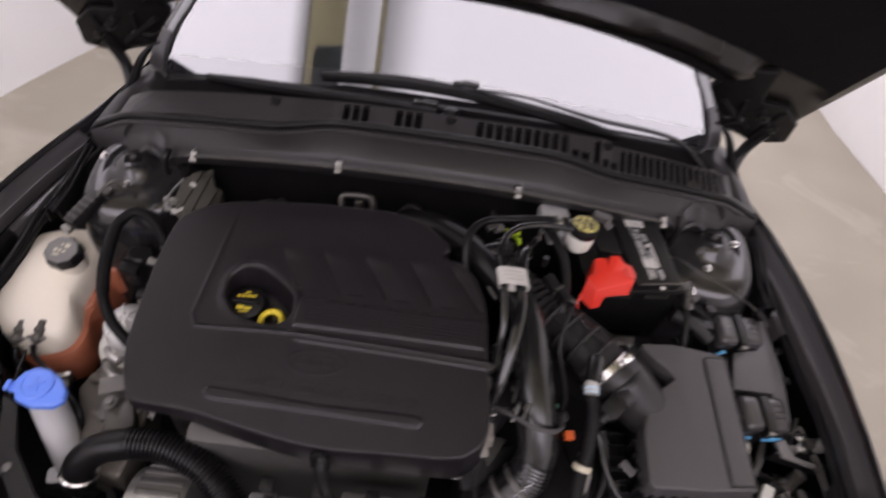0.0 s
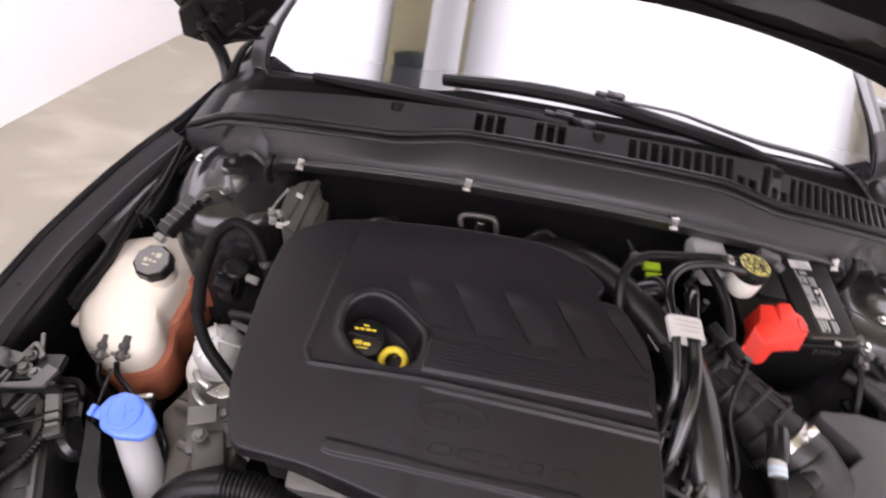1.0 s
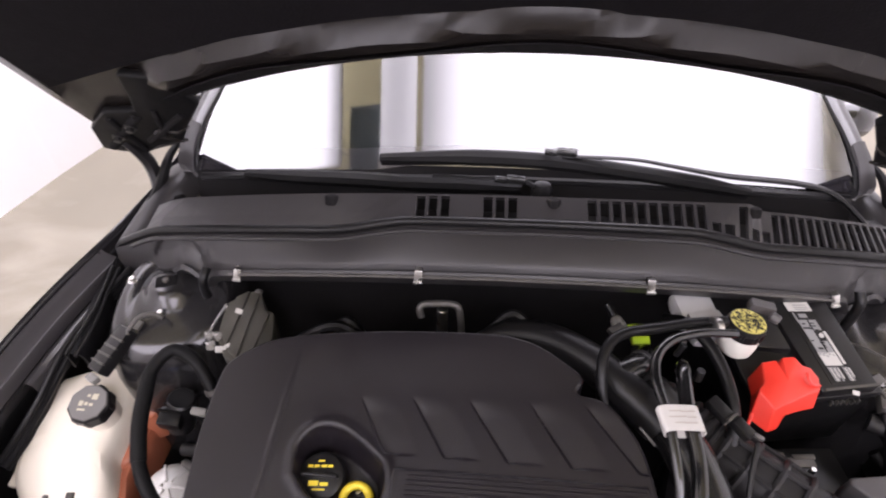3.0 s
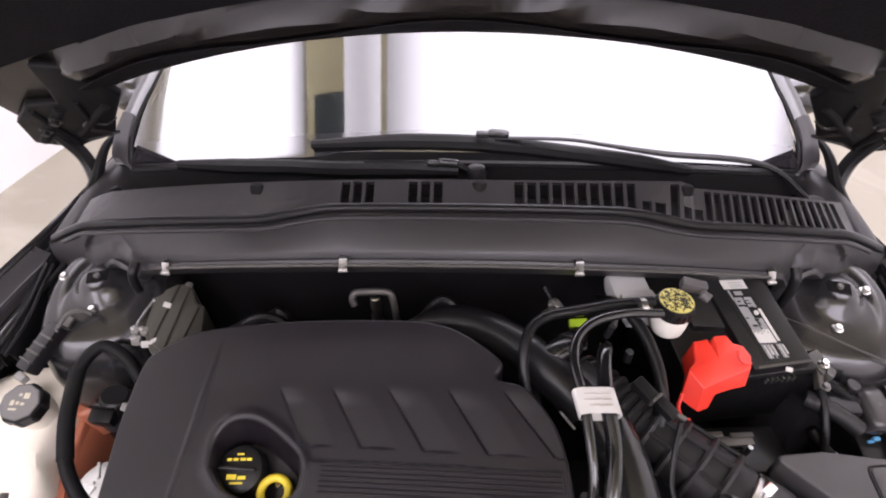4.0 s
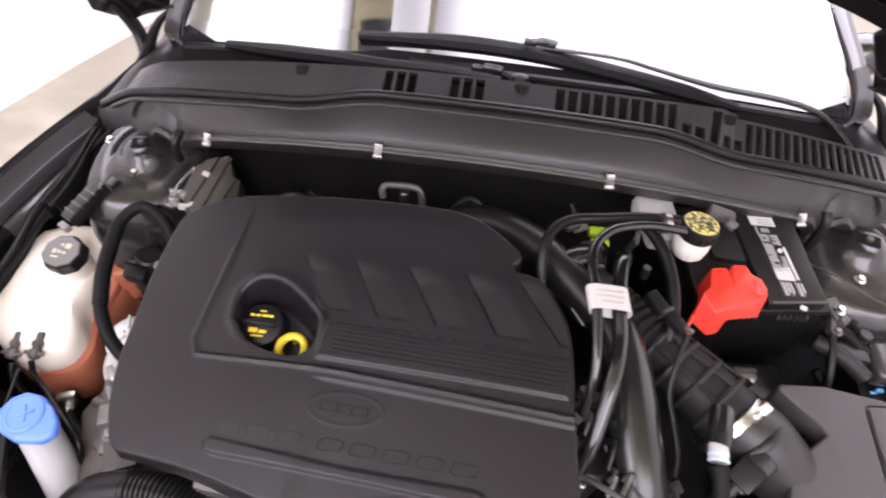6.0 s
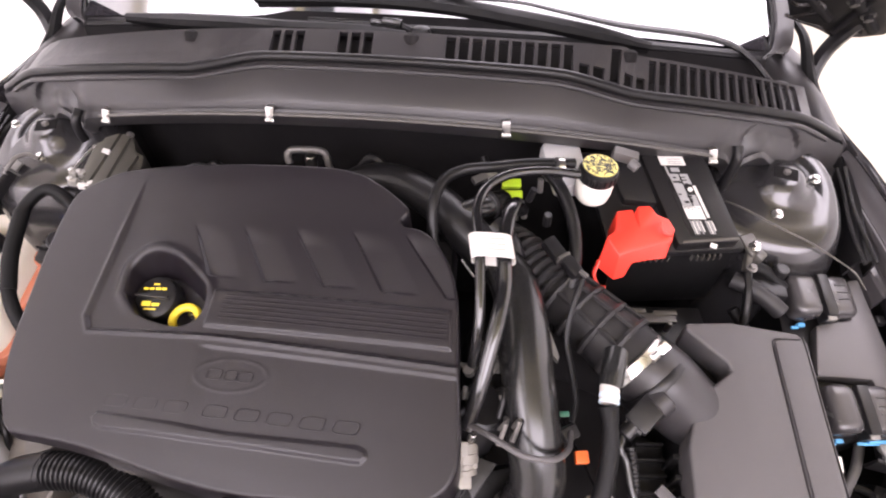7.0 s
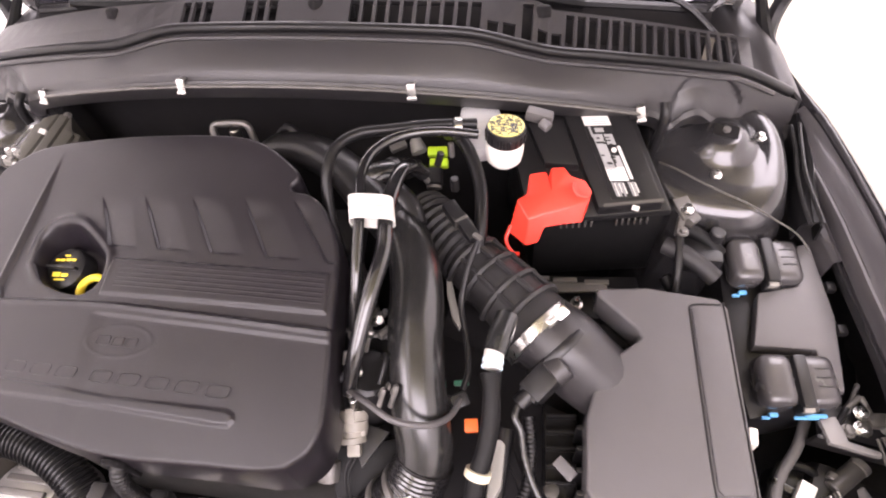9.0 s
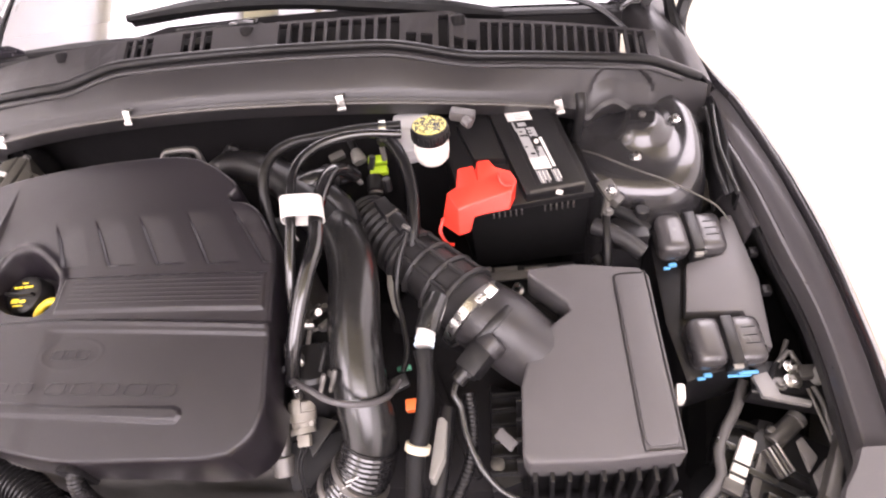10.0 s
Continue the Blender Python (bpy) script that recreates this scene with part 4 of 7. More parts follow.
def engine_cover():
    NU, NV = 400, 285
    top = along([(-0.385, -0.105), (-0.33, -0.087), (-0.20, -0.084), (-0.06, -0.092), (-0.01, -0.102), (0.02, -0.117)], NU)
    right = along([(0.02, -0.117), (0.042, -0.133), (0.055, -0.146), (0.048, -0.157), (0.053, -0.167), (0.078, -0.174), (0.1, -0.195), (0.121, -0.24), (0.131, -0.33), (0.137, -0.385), (0.138, -0.414), (0.130, -0.436), (0.110, -0.4515)], NV)
    bottom = along([(-0.375, -0.410), (-0.29, -0.419), (-0.23, -0.431), (-0.16, -0.446), (-0.08, -0.456), (0.02, -0.456), (0.08, -0.4555), (0.110, -0.4515)], NU)
    left = along([(-0.385, -0.105), (-0.404, -0.125), (-0.414, -0.19), (-0.415, -0.25), (-0.414, -0.315), (-0.405, -0.36), (-0.388, -0.398), (-0.375, -0.410)], NV)
    u, v = np.linspace(0, 1, NU)[None, :, None], np.linspace(0, 1, NV)[:, None, None]
    g = (1 - v) * top[None] + v * bottom[None] + (1 - u) * left[:, None] + u * right[:, None]
    g -= (1 - u) * (1 - v) * top[0] + u * (1 - v) * top[-1] + (1 - u) * v * bottom[0] + u * v * bottom[-1]
    X, Y = g[..., 0], g[..., 1]
    Z = cover_plane(X, Y)
    # sunk upper field with the raised band round it
    field = [(-0.300, -0.07), (-0.326, -0.281), (-0.316, -0.298), (-0.157, -0.302), (0.16, -0.328), (0.16, -0.07)]
    d = inside(field, X, Y)
    Z -= 0.0045 * ease(d, -0.001, 0.005) * ease(-Y, 0.09, 0.17)
    Z += 0.0014 * np.exp(-((d + 0.001) / 0.003) ** 2) * ease(-Y, 0.10, 0.2)
    # second fine step below the field
    seam = -0.304 - 0.078 * (X + 0.157)
    Z -= 0.0022 * ease(seam - 0.010 - Y, -0.0015, 0.0015) * ease(X, -0.17, -0.14)
    # slanted saw-tooth louvres
    tops = [-0.217, -0.151, -0.082, -0.010, 0.054]
    feet = [-0.178, -0.106, -0.033, 0.039, 0.113]
    ends = [-0.134, -0.059, 0.013, 0.086, 0.158]
    brow = -0.160 - 0.050 * (X + 0.217)
    foot = -0.230 - 0.072 * (X + 0.178)
    k = np.clip((brow - Y) / (brow - foot), 0, 1)
    mask = ease(Y - foot, -0.0005, 0.0025) * ease(k, 0.0, 0.35)
    for a0, a1, b1 in zip(tops, feet, ends):
        a = a0 + (a1 - a0) * k
        b = a0 + 0.046 + (b1 - a0 - 0.046) * k
        w = np.clip((X - a) / (b - a), 0, 1)
        Z -= 0.0036 * mask * np.where((X >= a) & (X < b), (1 - w) ** 1.2 * ease(X - a, 0, 0.0035), 0) * ease(0.128 - X, -0.01, 0.01)
    # ribbed plate under the louvres
    plate = [(-0.163, -0.246), (0.121, -0.264), (0.125, -0.307), (-0.168, -0.290)]
    d = inside(plate, X, Y)
    Z += 0.0030 * ease(d, -0.001, 0.0025)
    # well round the filler cap, with a rolled rim
    d = inside(POCKET, X, Y)
    Z += 0.0035 * np.exp(-((d + 0.005) / 0.006) ** 2) * ease(Y, -0.29, -0.24)
    Z -= 0.045 * ease(d, -0.001, 0.011)
    # raised bar below the lettering and a faint oval
    d = inside([(-0.272, -0.3950), (-0.267, -0.3895), (-0.255, -0.3900), (-0.103, -0.4035), (0.038, -0.4085), (0.046, -0.4120), (0.048, -0.4170), (0.043, -0.4225), (0.030, -0.4225), (-0.100, -0.4140), (-0.258, -0.4055), (-0.268, -0.4025)], X, Y)
    Z += 0.0030 * ease(d, -0.0022, 0.0022)
    oval = np.hypot((X + 0.118) / 0.046, (Y + 0.344) / 0.0185)
    Z += 0.0003 * (ease(1 - oval, -0.04, 0.06) - 0.8 * ease(1 - oval, 0.06, 0.18))
    bm = bmesh.new()
    vs = [[bm.verts.new((X[j, i], Y[j, i], Z[j, i])) for i in range(NU)] for j in range(NV)]
    for j in range(NV - 1):
        for i in range(NU - 1):
            bm.faces.new((vs[j][i], vs[j + 1][i], vs[j + 1][i + 1], vs[j][i + 1]))
    ring = [vs[0][i] for i in range(NU)] + [vs[j][-1] for j in range(1, NV)] + [vs[-1][i] for i in range(NU - 2, -1, -1)] + [vs[j][0] for j in range(NV - 2, 0, -1)]
    n = len(ring)
    P = np.array([tuple(q.co) for q in ring])
    T = np.roll(P, -3, 0) - np.roll(P, 3, 0)
    N = np.stack([-T[:, 1], T[:, 0]], 1)
    N /= np.maximum(np.linalg.norm(N, axis=1, keepdims=True), 1e-6)
    for _ in range(6):
        N = (N + np.roll(N, 1, 0) + np.roll(N, -1, 0)) / 3
    prev = ring
    for off, drop in ((0.0015, 0.0003), (0.0030, 0.0014), (0.0040, 0.0036), (0.0046, 0.008), (0.0060, 0.05), (0.0050, 0.052)):
        cur = []
        for i in range(n):
            lift = lerp(P[i, 0], [-0.34, -0.25, 0.0, 0.12], [0.45, 0.85, 1.05, 1.45]) if P[i, 1] < -0.39 else (0.45 if P[i, 0] < -0.34 else 1.0)
            edge = drop * (lift if drop > 0.02 else 1)
            cur.append(bm.verts.new((P[i, 0] + N[i, 0] * off, P[i, 1] + N[i, 1] * off, P[i, 2] - edge)))
        for i in range(n):
            bm.faces.new((prev[i], prev[(i + 1) % n], cur[(i + 1) % n], cur[i]))
        prev = cur
    cover = thing("engine_cover", (-0.14, -0.27, 0.93), "grained black plastic engine cover with slanted louvres", "engine cover")
    part("shell", bm, COVER, cover)
    for i in range(6):
        t = (i - 2.5) * 0.0052
        line = [(x, -0.2660 - 0.062 * (x + 0.158) + t, cover_plane(x, -0.2660 - 0.062 * (x + 0.158) + t) - 0.0024) for x in steps(-0.150 + 0.0006 * i, 0.118, 12)]
        part("plate_rib", tube(line, 0.0015, 6, 2), COVER, cover)
    # embossed lettering is a maker's mark: kept as plain slanted bars
    def ring(cx, cy, w, d, r, lean):
        """A raised rounded loop lying on the cover."""
        pts = []
        for a in steps(0, 2 * math.pi, 25):
            c, q = math.cos(a), math.sin(a)
            px, py = w * math.copysign(abs(c) ** 0.45, c), d * math.copysign(abs(q) ** 0.45, q)
            x, y = cx + px + lean * py, cy + py - 0.055 * px
            pts.append((x, y, cover_plane(x, y) - r * 0.2))
        return tube(pts, r, 6, 1)
    for i in range(8):
        t = (i + (0.0 if i < 3 else 0.30)) / 8
        x, y = -0.248 + 0.297 * t, -0.376 - 0.0165 * t
        part("embossed_bar", ring(x, y, 0.0135, 0.0062, 0.0004, 0.35), COVER, cover)
    for dx, w in ((-0.018, 0.009), (0.002, 0.007), (0.019, 0.009)):
        part("embossed_bar", ring(-0.119 + dx, -0.345 - 0.055 * dx, w, 0.0052, 0.0004, 0.2), COVER, cover)


engine_cover()


def filler_and_dipstick():
    c = (-0.253, -0.240, 0.925)
    cap = thing("oil_filler_cap", c, "black oil filler cap with yellow print", "cap")
    m = pose(*c, 12, -6)
    part("body", lathe([(0.020, -0.03), (0.026, -0.02), (0.029, 0.0), (0.030, 0.018), (0.028, 0.024), (0.024, 0.026), (0.0, 0.026)], m, 36), PLASTIC, cap)
    grip = box((0, 0, 0.029), (0.046, 0.004, 0.008), 0.0015)
    bmesh.ops.transform(grip, matrix=m @ pose(0, 0, 0, 0, 0, -4), verts=grip.verts)
    part("grip", grip, PLASTIC, cap)
    for x, y, w, h in [(-0.013, 0.011, 0.006, 0.003), (-0.005, 0.011, 0.006, 0.003), (0.004, 0.011, 0.007, 0.003), (0.012, 0.011, 0.006, 0.003), (-0.007, -0.009, 0.012, 0.006), (0.006, -0.010, 0.010, 0.004), (0.0, -0.016, 0.016, 0.002), (0.0, 0.017, 0.008, 0.002)]:
        b = box((x, y, 0.0268), (w, h, 0.0008), 0)
        bmesh.ops.transform(b, matrix=m, verts=b.verts)
        part("print_bar", b, YELLOW, cap, "yellow printed mark")
    d = (-0.209, -0.268, 0.940)
    dip = thing("dipstick", d, "yellow ring-shaped oil dipstick handle", "dipstick")
    ring = []
    for a in steps(0, 2 * math.pi * 27 / 28, 28):
        ring.append([(d[0] + (0.0165 + 0.0052 * math.cos(b)) * math.cos(a), d[1] + (0.0165 + 0.0052 * math.cos(b)) * math.sin(a), d[2] + 0.0052 * math.sin(b) + 0.2 * 0.0165 * math.sin(a)) for b in steps(0, 2 * math.pi * 9 / 10, 10)])
    part("ring", sheet(ring + [ring[0]], 0, closed=True), YELLOW, dip)
    part("shaft", rod((d[0], d[1] + 0.012, d[2] - 0.004), (d[0] + 0.01, d[1] + 0.02, d[2] - 0.07), 0.004), STEEL, dip)


filler_and_dipstick()


def engine():
    e = thing("engine", (-0.12, -0.26, 0.45), "dark aluminium engine under its plastic cover", "engine")
    part("block", join(box((-0.13, -0.22, 0.68), (0.44, 0.22, 0.44), 0.02), box((-0.13, -0.33, 0.62), (0.42, 0.16, 0.30), 0.02)), GREYCAST, e)
    part("head", box((-0.13, -0.25, 0.885), (0.50, 0.26, 0.05), 0.012, (13, -6, 0)), PLASTIC, e)
    # exhaust heat shield and timing case
    part("timing_case", join(box((-0.375, -0.24, 0.74), (0.05, 0.22, 0.26), 0.012), box((-0.40, -0.33, 0.79), (0.035, 0.05, 0.05), 0.008)), DULL, e, "cast aluminium timing case")
    for y, z in ((-0.16, 0.84), (-0.36, 0.84), (-0.37, 0.76), (-0.20, 0.74)):
        part("case_bolt", bolt((-0.400, y, z), 0.006, 0.010, (-1, 0, 0.2)), GREYCAST, e)
    mount = thing("engine_mount", (-0.53, -0.22, 0.70), "cast aluminium engine mount with ribbed dome", "engine mount")
    part("dome", lathe([(0.044, -0.06), (0.044, 0.0), (0.040, 0.018), (0.028, 0.028), (0.012, 0.031), (0.0, 0.031)], pose(-0.520, -0.205, 0.755), 30), PALEALU, mount)
    for a in range(6):
        b = box((0.022, 0, 0.025), (0.034, 0.005, 0.012), 0.002, (0, 18, 0))
        bmesh.ops.transform(b, matrix=pose(-0.520, -0.205, 0.755, 0, 0, a * 60), verts=b.verts)
        part("rib", b, PALEALU, mount)
    part("collar", lathe([(0.062, -0.012), (0.066, 0.0), (0.062, 0.010), (0.055, 0.012)], pose(-0.515, -0.215, 0.715, 6), 30), STEEL, mount, "bright ring under the dome")
    part("collar", lathe([(0.066, -0.010), (0.070, 0.0), (0.067, 0.008), (0.058, 0.010)], pose(-0.510, -0.222, 0.690, 6), 30), ALU, mount, "bright lower ring")
    part("tongue", box((-0.505, -0.315, 0.738), (0.045, 0.03, 0.006), 0.002, (8, 0, 20)), GREYCAST, mount, "cast metal tongue")
    part("bracket", join(box((-0.505, -0.30, 0.70), (0.075, 0.12, 0.03), 0.008, (10, 0, 20)), box((-0.48, -0.36, 0.70), (0.05, 0.06, 0.04), 0.008, (0, 0, 25))), DULL, mount)
    part("strap", tube([(-0.545, -0.25, 0.745), (-0.530, -0.265, 0.752), (-0.512, -0.272, 0.748)], 0.006, 8, 5), ALU, mount)
    part("strap", tube([(-0.540, -0.275, 0.730), (-0.522, -0.292, 0.735), (-0.505, -0.30, 0.730)], 0.005, 8, 5), ALU, mount)
    part("casting", prism([(-0.600, -0.300), (-0.565, -0.235), (-0.475, -0.245), (-0.440, -0.350), (-0.450, -0.455), (-0.535, -0.440), (-0.560, -0.370)], lambda x, y: 0.690 + 0.16 * (y + 0.30) + 0.2 * (x + 0.52), 0.600, 0.010, 3), CASTBROWN, mount, "brown-grey cast mount arm")
    for a, b, r in (((-0.575, -0.285, 0.688), (-0.470, -0.300, 0.700), 0.010), ((-0.545, -0.345, 0.676), (-0.455, -0.375, 0.690), 0.009), ((-0.520, -0.250, 0.690), (-0.500, -0.430, 0.672), 0.010)):
        part("casting_rib", rod(a, b, r, 12), CASTBROWN, mount)
    part("casting_boss", lathe([(0.022, -0.02), (0.022, 0.004), (0.016, 0.008), (0.0, 0.008)], pose(-0.492, -0.395, 0.682, 8), 24), DULL, mount)
    part("bracket_bolt", bolt((-0.497, -0.345, 0.730), 0.008, 0.012), GREYCAST, mount)
    part("bracket_bolt", bolt((-0.480, -0.30, 0.715), 0.008, 0.012), GREYCAST, mount)
    alt = thing("alternator", (-0.36, -0.47, 0.60), "finned grey aluminium alternator", "alternator")
    part("housing", lathe([(0.03, 0), (0.062, 0.006), (0.068, 0.03), (0.068, 0.085), (0.060, 0.105), (0.03, 0.112)], aim((-0.43, -0.475, 0.62), (-0.31, -0.475, 0.625)), 32), ALU, alt)
    for k in range(9):
        a = radians(20 + k * 17)
        part("fin", box((-0.372, -0.475 + 0.069 * math.cos(a), 0.622 + 0.069 * math.sin(a)), (0.075, 0.006, 0.010), 0.002, (math.degrees(a), 0, 0)), GREYCAST, alt)
    part("label", box((-0.345, -0.488, 0.690), (0.03, 0.02, 0.001), 0, (10, 0, 0)), PAPER, alt, "small white label")
    # front rail, cam sensor stubs
    part("front_rail", join(box((-0.06, -0.485, 0.735), (0.30, 0.035, 0.02), 0.006), box((0.02, -0.47, 0.76), (0.16, 0.02, 0.04), 0.005)), ALU, e, "bright aluminium fuel rail")
    for x in (-0.17, -0.09, -0.01, 0.07):
        part("injector", join(rod((x, -0.470, 0.80), (x, -0.490, 0.73), 0.011), box((x, -0.475, 0.805), (0.022, 0.022, 0.02), 0.004)), PLASTIC, e)


engine()


def hose(name, pts, r, label, category="hose", material=RUBBER, n=12, sub=8, group=""):
    return solo(name, tube(pts, r, n, sub), material, pts[0], label, category, group)


def front_hoses():
    # ribbed intake hose curving round the front of the cover
    big = thing("ribbed_hose", (-0.50, -0.44, 0.70), "thick ribbed black rubber hose", "hose")
    part("elbow", tube([(-0.515, -0.465, 0.66), (-0.505, -0.45, 0.71), (-0.475, -0.428, 0.735), (-0.42, -0.415, 0.745)], 0.026, 18, 8), RUBBER, big)
    part("ribbed_length", tube([(-0.43, -0.416, 0.745), (-0.37, -0.415, 0.745), (-0.31, -0.432, 0.735), (-0.26, -0.465, 0.715), (-0.225, -0.51, 0.69), (-0.20, -0.56, 0.66)], 0.023, 18, 10, 0.007, 0.003), RUBBER, big)
    part("hose_clip", lathe([(0.028, 0), (0.031, 0.003), (0.031, 0.008), (0.028, 0.011)], aim((-0.512, -0.458, 0.684), (-0.50, -0.44, 0.725)), 24), STEEL, big)
    # thin ribbed hose out of the notch in the cover's skirt
    br = thing("breather_hose", (-0.082, -0.47, 0.90), "narrow ribbed black breather hose leaving the cover", "hose")
    part("hose", tube([(-0.084, -0.440, 0.912), (-0.084, -0.462, 0.917), (-0.083, -0.477, 0.900), (-0.078, -0.486, 0.86), (-0.066, -0.494, 0.815), (-0.035, -0.50, 0.785), (0.0, -0.505, 0.775), (0.09, -0.505, 0.775)], 0.0088, 14, 12, 0.004, 0.0008), RUBBER, br)
    # Dark arched plate paints the shaded opening in the skirt.
    arch = prism([(-0.0135, -0.030), (0.0135, -0.030), (0.0135, 0.006), (0.0105, 0.014), (0.005, 0.0185), (-0.005, 0.0185), (-0.0105, 0.014), (-0.0135, 0.006)], 0.002, -0.004, 0.0012)
    bmesh.ops.transform(arch, matrix=pose(-0.088, -0.4655, 0.915, 90), verts=arch.verts)
    solo("notch_shade", arch, DARK, (-0.088, -0.4625, 0.89), "dark plate standing in for the shaded hose notch", "grommet")
    p = thing("front_pipe", (0.02, -0.50, 0.77), "dark metal pipe with a cream plastic joint", "pipe")
    part("run", tube([(0.01, -0.505, 0.775), (0.12, -0.503, 0.775), (0.25, -0.50, 0.778), (0.30, -0.49, 0.80)], 0.0085, 10, 6), GREYCAST, p)
    part("joint", join(rod((0.0, -0.505, 0.775), (0.022, -0.505, 0.775), 0.016), rod((0.011, -0.505, 0.775), (0.011, -0.505, 0.80), 0.012)), CREAM, p, "cream plastic joint")
    q = thing("coolant_pipe", (-0.45, -0.52, 0.62), "bright metal pipe into a black hose", "pipe")
    part("metal_end", rod((-0.46, -0.52, 0.635), (-0.41, -0.52, 0.635), 0.012), STEEL, q)
    part("sleeve", tube([(-0.415, -0.52, 0.635), (-0.34, -0.525, 0.64), (-0.27, -0.53, 0.632)], 0.017, 12, 6), RUBBER, q)


front_hoses()


# ---- offside of the bay: coolant tank, filler neck, hoses ----
def coolant_tank():
    t = thing("coolant_tank", (-0.69, -0.14, 0.58), "frosted white coolant tank showing orange coolant", "coolant tank")
    # stacked rounded outlines, from the wet foot up to the shoulder
    def outline(s, dx, dy, back=1.0):
        pts = [(-0.770, -0.030), (-0.715, -0.008), (-0.665, -0.002), (-0.643, -0.022), (-0.644, -0.070), (-0.652, -0.120), (-0.654, -0.150), (-0.642, -0.195), (-0.655, -0.233), (-0.705, -0.252), (-0.752, -0.240), (-0.783, -0.215), (-0.800, -0.178), (-0.790, -0.130), (-0.795, -0.075)]
        c = (-0.705, -0.130)
        sm = spline([(c[0] + (x - c[0]) * s + dx, c[1] + (y - c[1]) * s * back + dy, 0) for x, y in pts + pts[:1]], 5)[:-1]
        return [(q.x, q.y) for q in sm]

    def top(y):
        return 0.79 + 0.32 * (y + 0.05)

    low, high = [], []
    for s, z in ((0.86, 0.60), (0.97, 0.605), (1.0, 0.63), (1.005, 0.668), (0.995, 0.686), (0.94, 0.694), (0.70, 0.696)):
        low.append([(x, y, z + 0.12 * (y + 0.13)) for x, y in outline(s, 0.015, -0.008)])
    for s, k in ((0.93, 0.0), (0.965, 0.05), (0.98, 0.10), (0.985, 0.18), (0.98, 0.45), (0.96, 0.72), (0.90, 0.90), (0.78, 0.99), (0.5, 1.02), (0.2, 1.03)):
        high.append([(x, y, (0.672 + 0.12 * (y + 0.13)) * (1 - k) + (top(y) + 0.012 * math.sin(14 * x)) * k) for x, y in outline(s, 0.001, 0.0)])
    bm = sheet(low, 0, closed=True)
    part("lower_half", bm, COOLANT, t, "orange coolant behind frosted plastic")
    bm = sheet(high, 0, closed=True)
    bm.faces.new([v for v in bm.verts[-len(high[-1]):]])
    part("upper_half", bm, TANKPL, t)
    part("inner_flank", prism([(-0.668, -0.012), (-0.636, -0.022), (-0.634, -0.085), (-0.640, -0.135), (-0.656, -0.150), (-0.668, -0.10)], lambda x, y: 0.728 + 0.30 * (y + 0.06), 0.63, 0.008, 3), COOLANT, t, "orange coolant behind frosted plastic")
    part("side_lobe", prism([(-0.655, -0.006), (-0.612, -0.012), (-0.602, -0.038), (-0.612, -0.068), (-0.640, -0.080), (-0.658, -0.06)], lambda x, y: 0.748 + 0.2 * (y + 0.04), 0.66, 0.010, 3), COOLANT, t, "amber coolant behind frosted plastic")
    m = pose(-0.677, -0.094, 0.792, 10, 3)
    neck = part("filler_neck", lathe([(0.028, -0.02), (0.027, 0.014)], m, 28), TANKPL, t)
    cap = part("cap", lathe([(0.031, 0.010), (0.0330, 0.013), (0.0330, 0.033), (0.0305, 0.037), (0.0, 0.0372)], m, 9), PLASTIC, t, "black screw cap with faceted sides", smooth=False)
    # Lighter disc paints the lit gloss of the black cap's flat top.
    part("cap_top", lathe([(0.0300, 0.0368), (0.0285, 0.0386), (0.0, 0.0390)], m, 9), CAPTOP, cap, "black cap top greyed for its sheen, with pale print", smooth=False)
    for x, y, w, h in ((0.008, 0.010, 0.009, 0.009), (-0.002, 0.011, 0.005, 0.004), (-0.010, -0.002, 0.006, 0.008), (-0.002, -0.002, 0.005, 0.005), (0.006, -0.003, 0.006, 0.004), (-0.006, -0.012, 0.012, 0.003)):
        b = box((x, y, 0.0392), (w, h, 0.0007), 0)
        bmesh.ops.transform(b, matrix=m, verts=b.verts)
        part("print_bar", b, CREAM, cap)
    for k in range(9):
        b = box((0.0318, 0, 0.022), (0.003, 0.007, 0.016), 0.001)
        bmesh.ops.transform(b, matrix=m @ pose(0, 0, 0, 0, 0, k * 40), verts=b.verts)
        part("knurl", b, PLASTIC, cap)
    part("lug", box((-0.628, -0.024, 0.80), (0.036, 0.030, 0.018), 0.005, (16, 0, -15)), TANKPL, t)
    part("lug_bolt", bolt((-0.626, -0.020, 0.812), 0.006, 0.008), GREYCAST, t)
    part("lug", box((-0.800, -0.180, 0.715), (0.022, 0.03, 0.02), 0.005, (10, 20, 0)), TANKPL, t)
    for x, y in ((-0.723, -0.232), (-0.688, -0.226)):
        part("nipple", join(rod((x, y + 0.02, 0.740), (x + 0.002, y - 0.022, 0.726), 0.0070), rod((x, y + 0.006, 0.735), (x, y - 0.002, 0.732), 0.0095)), DULL, t)
        part("nipple_clamp", join(rod((x + 0.001, y - 0.008, 0.731), (x + 0.002, y - 0.020, 0.727), 0.0095), box((x - 0.011, y - 0.014, 0.731), (0.010, 0.006, 0.005), 0.0015), box((x + 0.013, y - 0.014, 0.731), (0.010, 0.006, 0.005), 0.0015), rod((x, y - 0.004, 0.740), (x, y + 0.004, 0.742), 0.004)), GREYCAST, t, "dull spring clamp")
    part("outlet", join(rod((-0.655, -0.262, 0.64), (-0.645, -0.290, 0.63), 0.012), box((-0.650, -0.272, 0.645), (0.03, 0.012, 0.03), 0.003, (0, 0, 20))), STEEL, t, "metal hose clamp on the outlet")


coolant_tank()


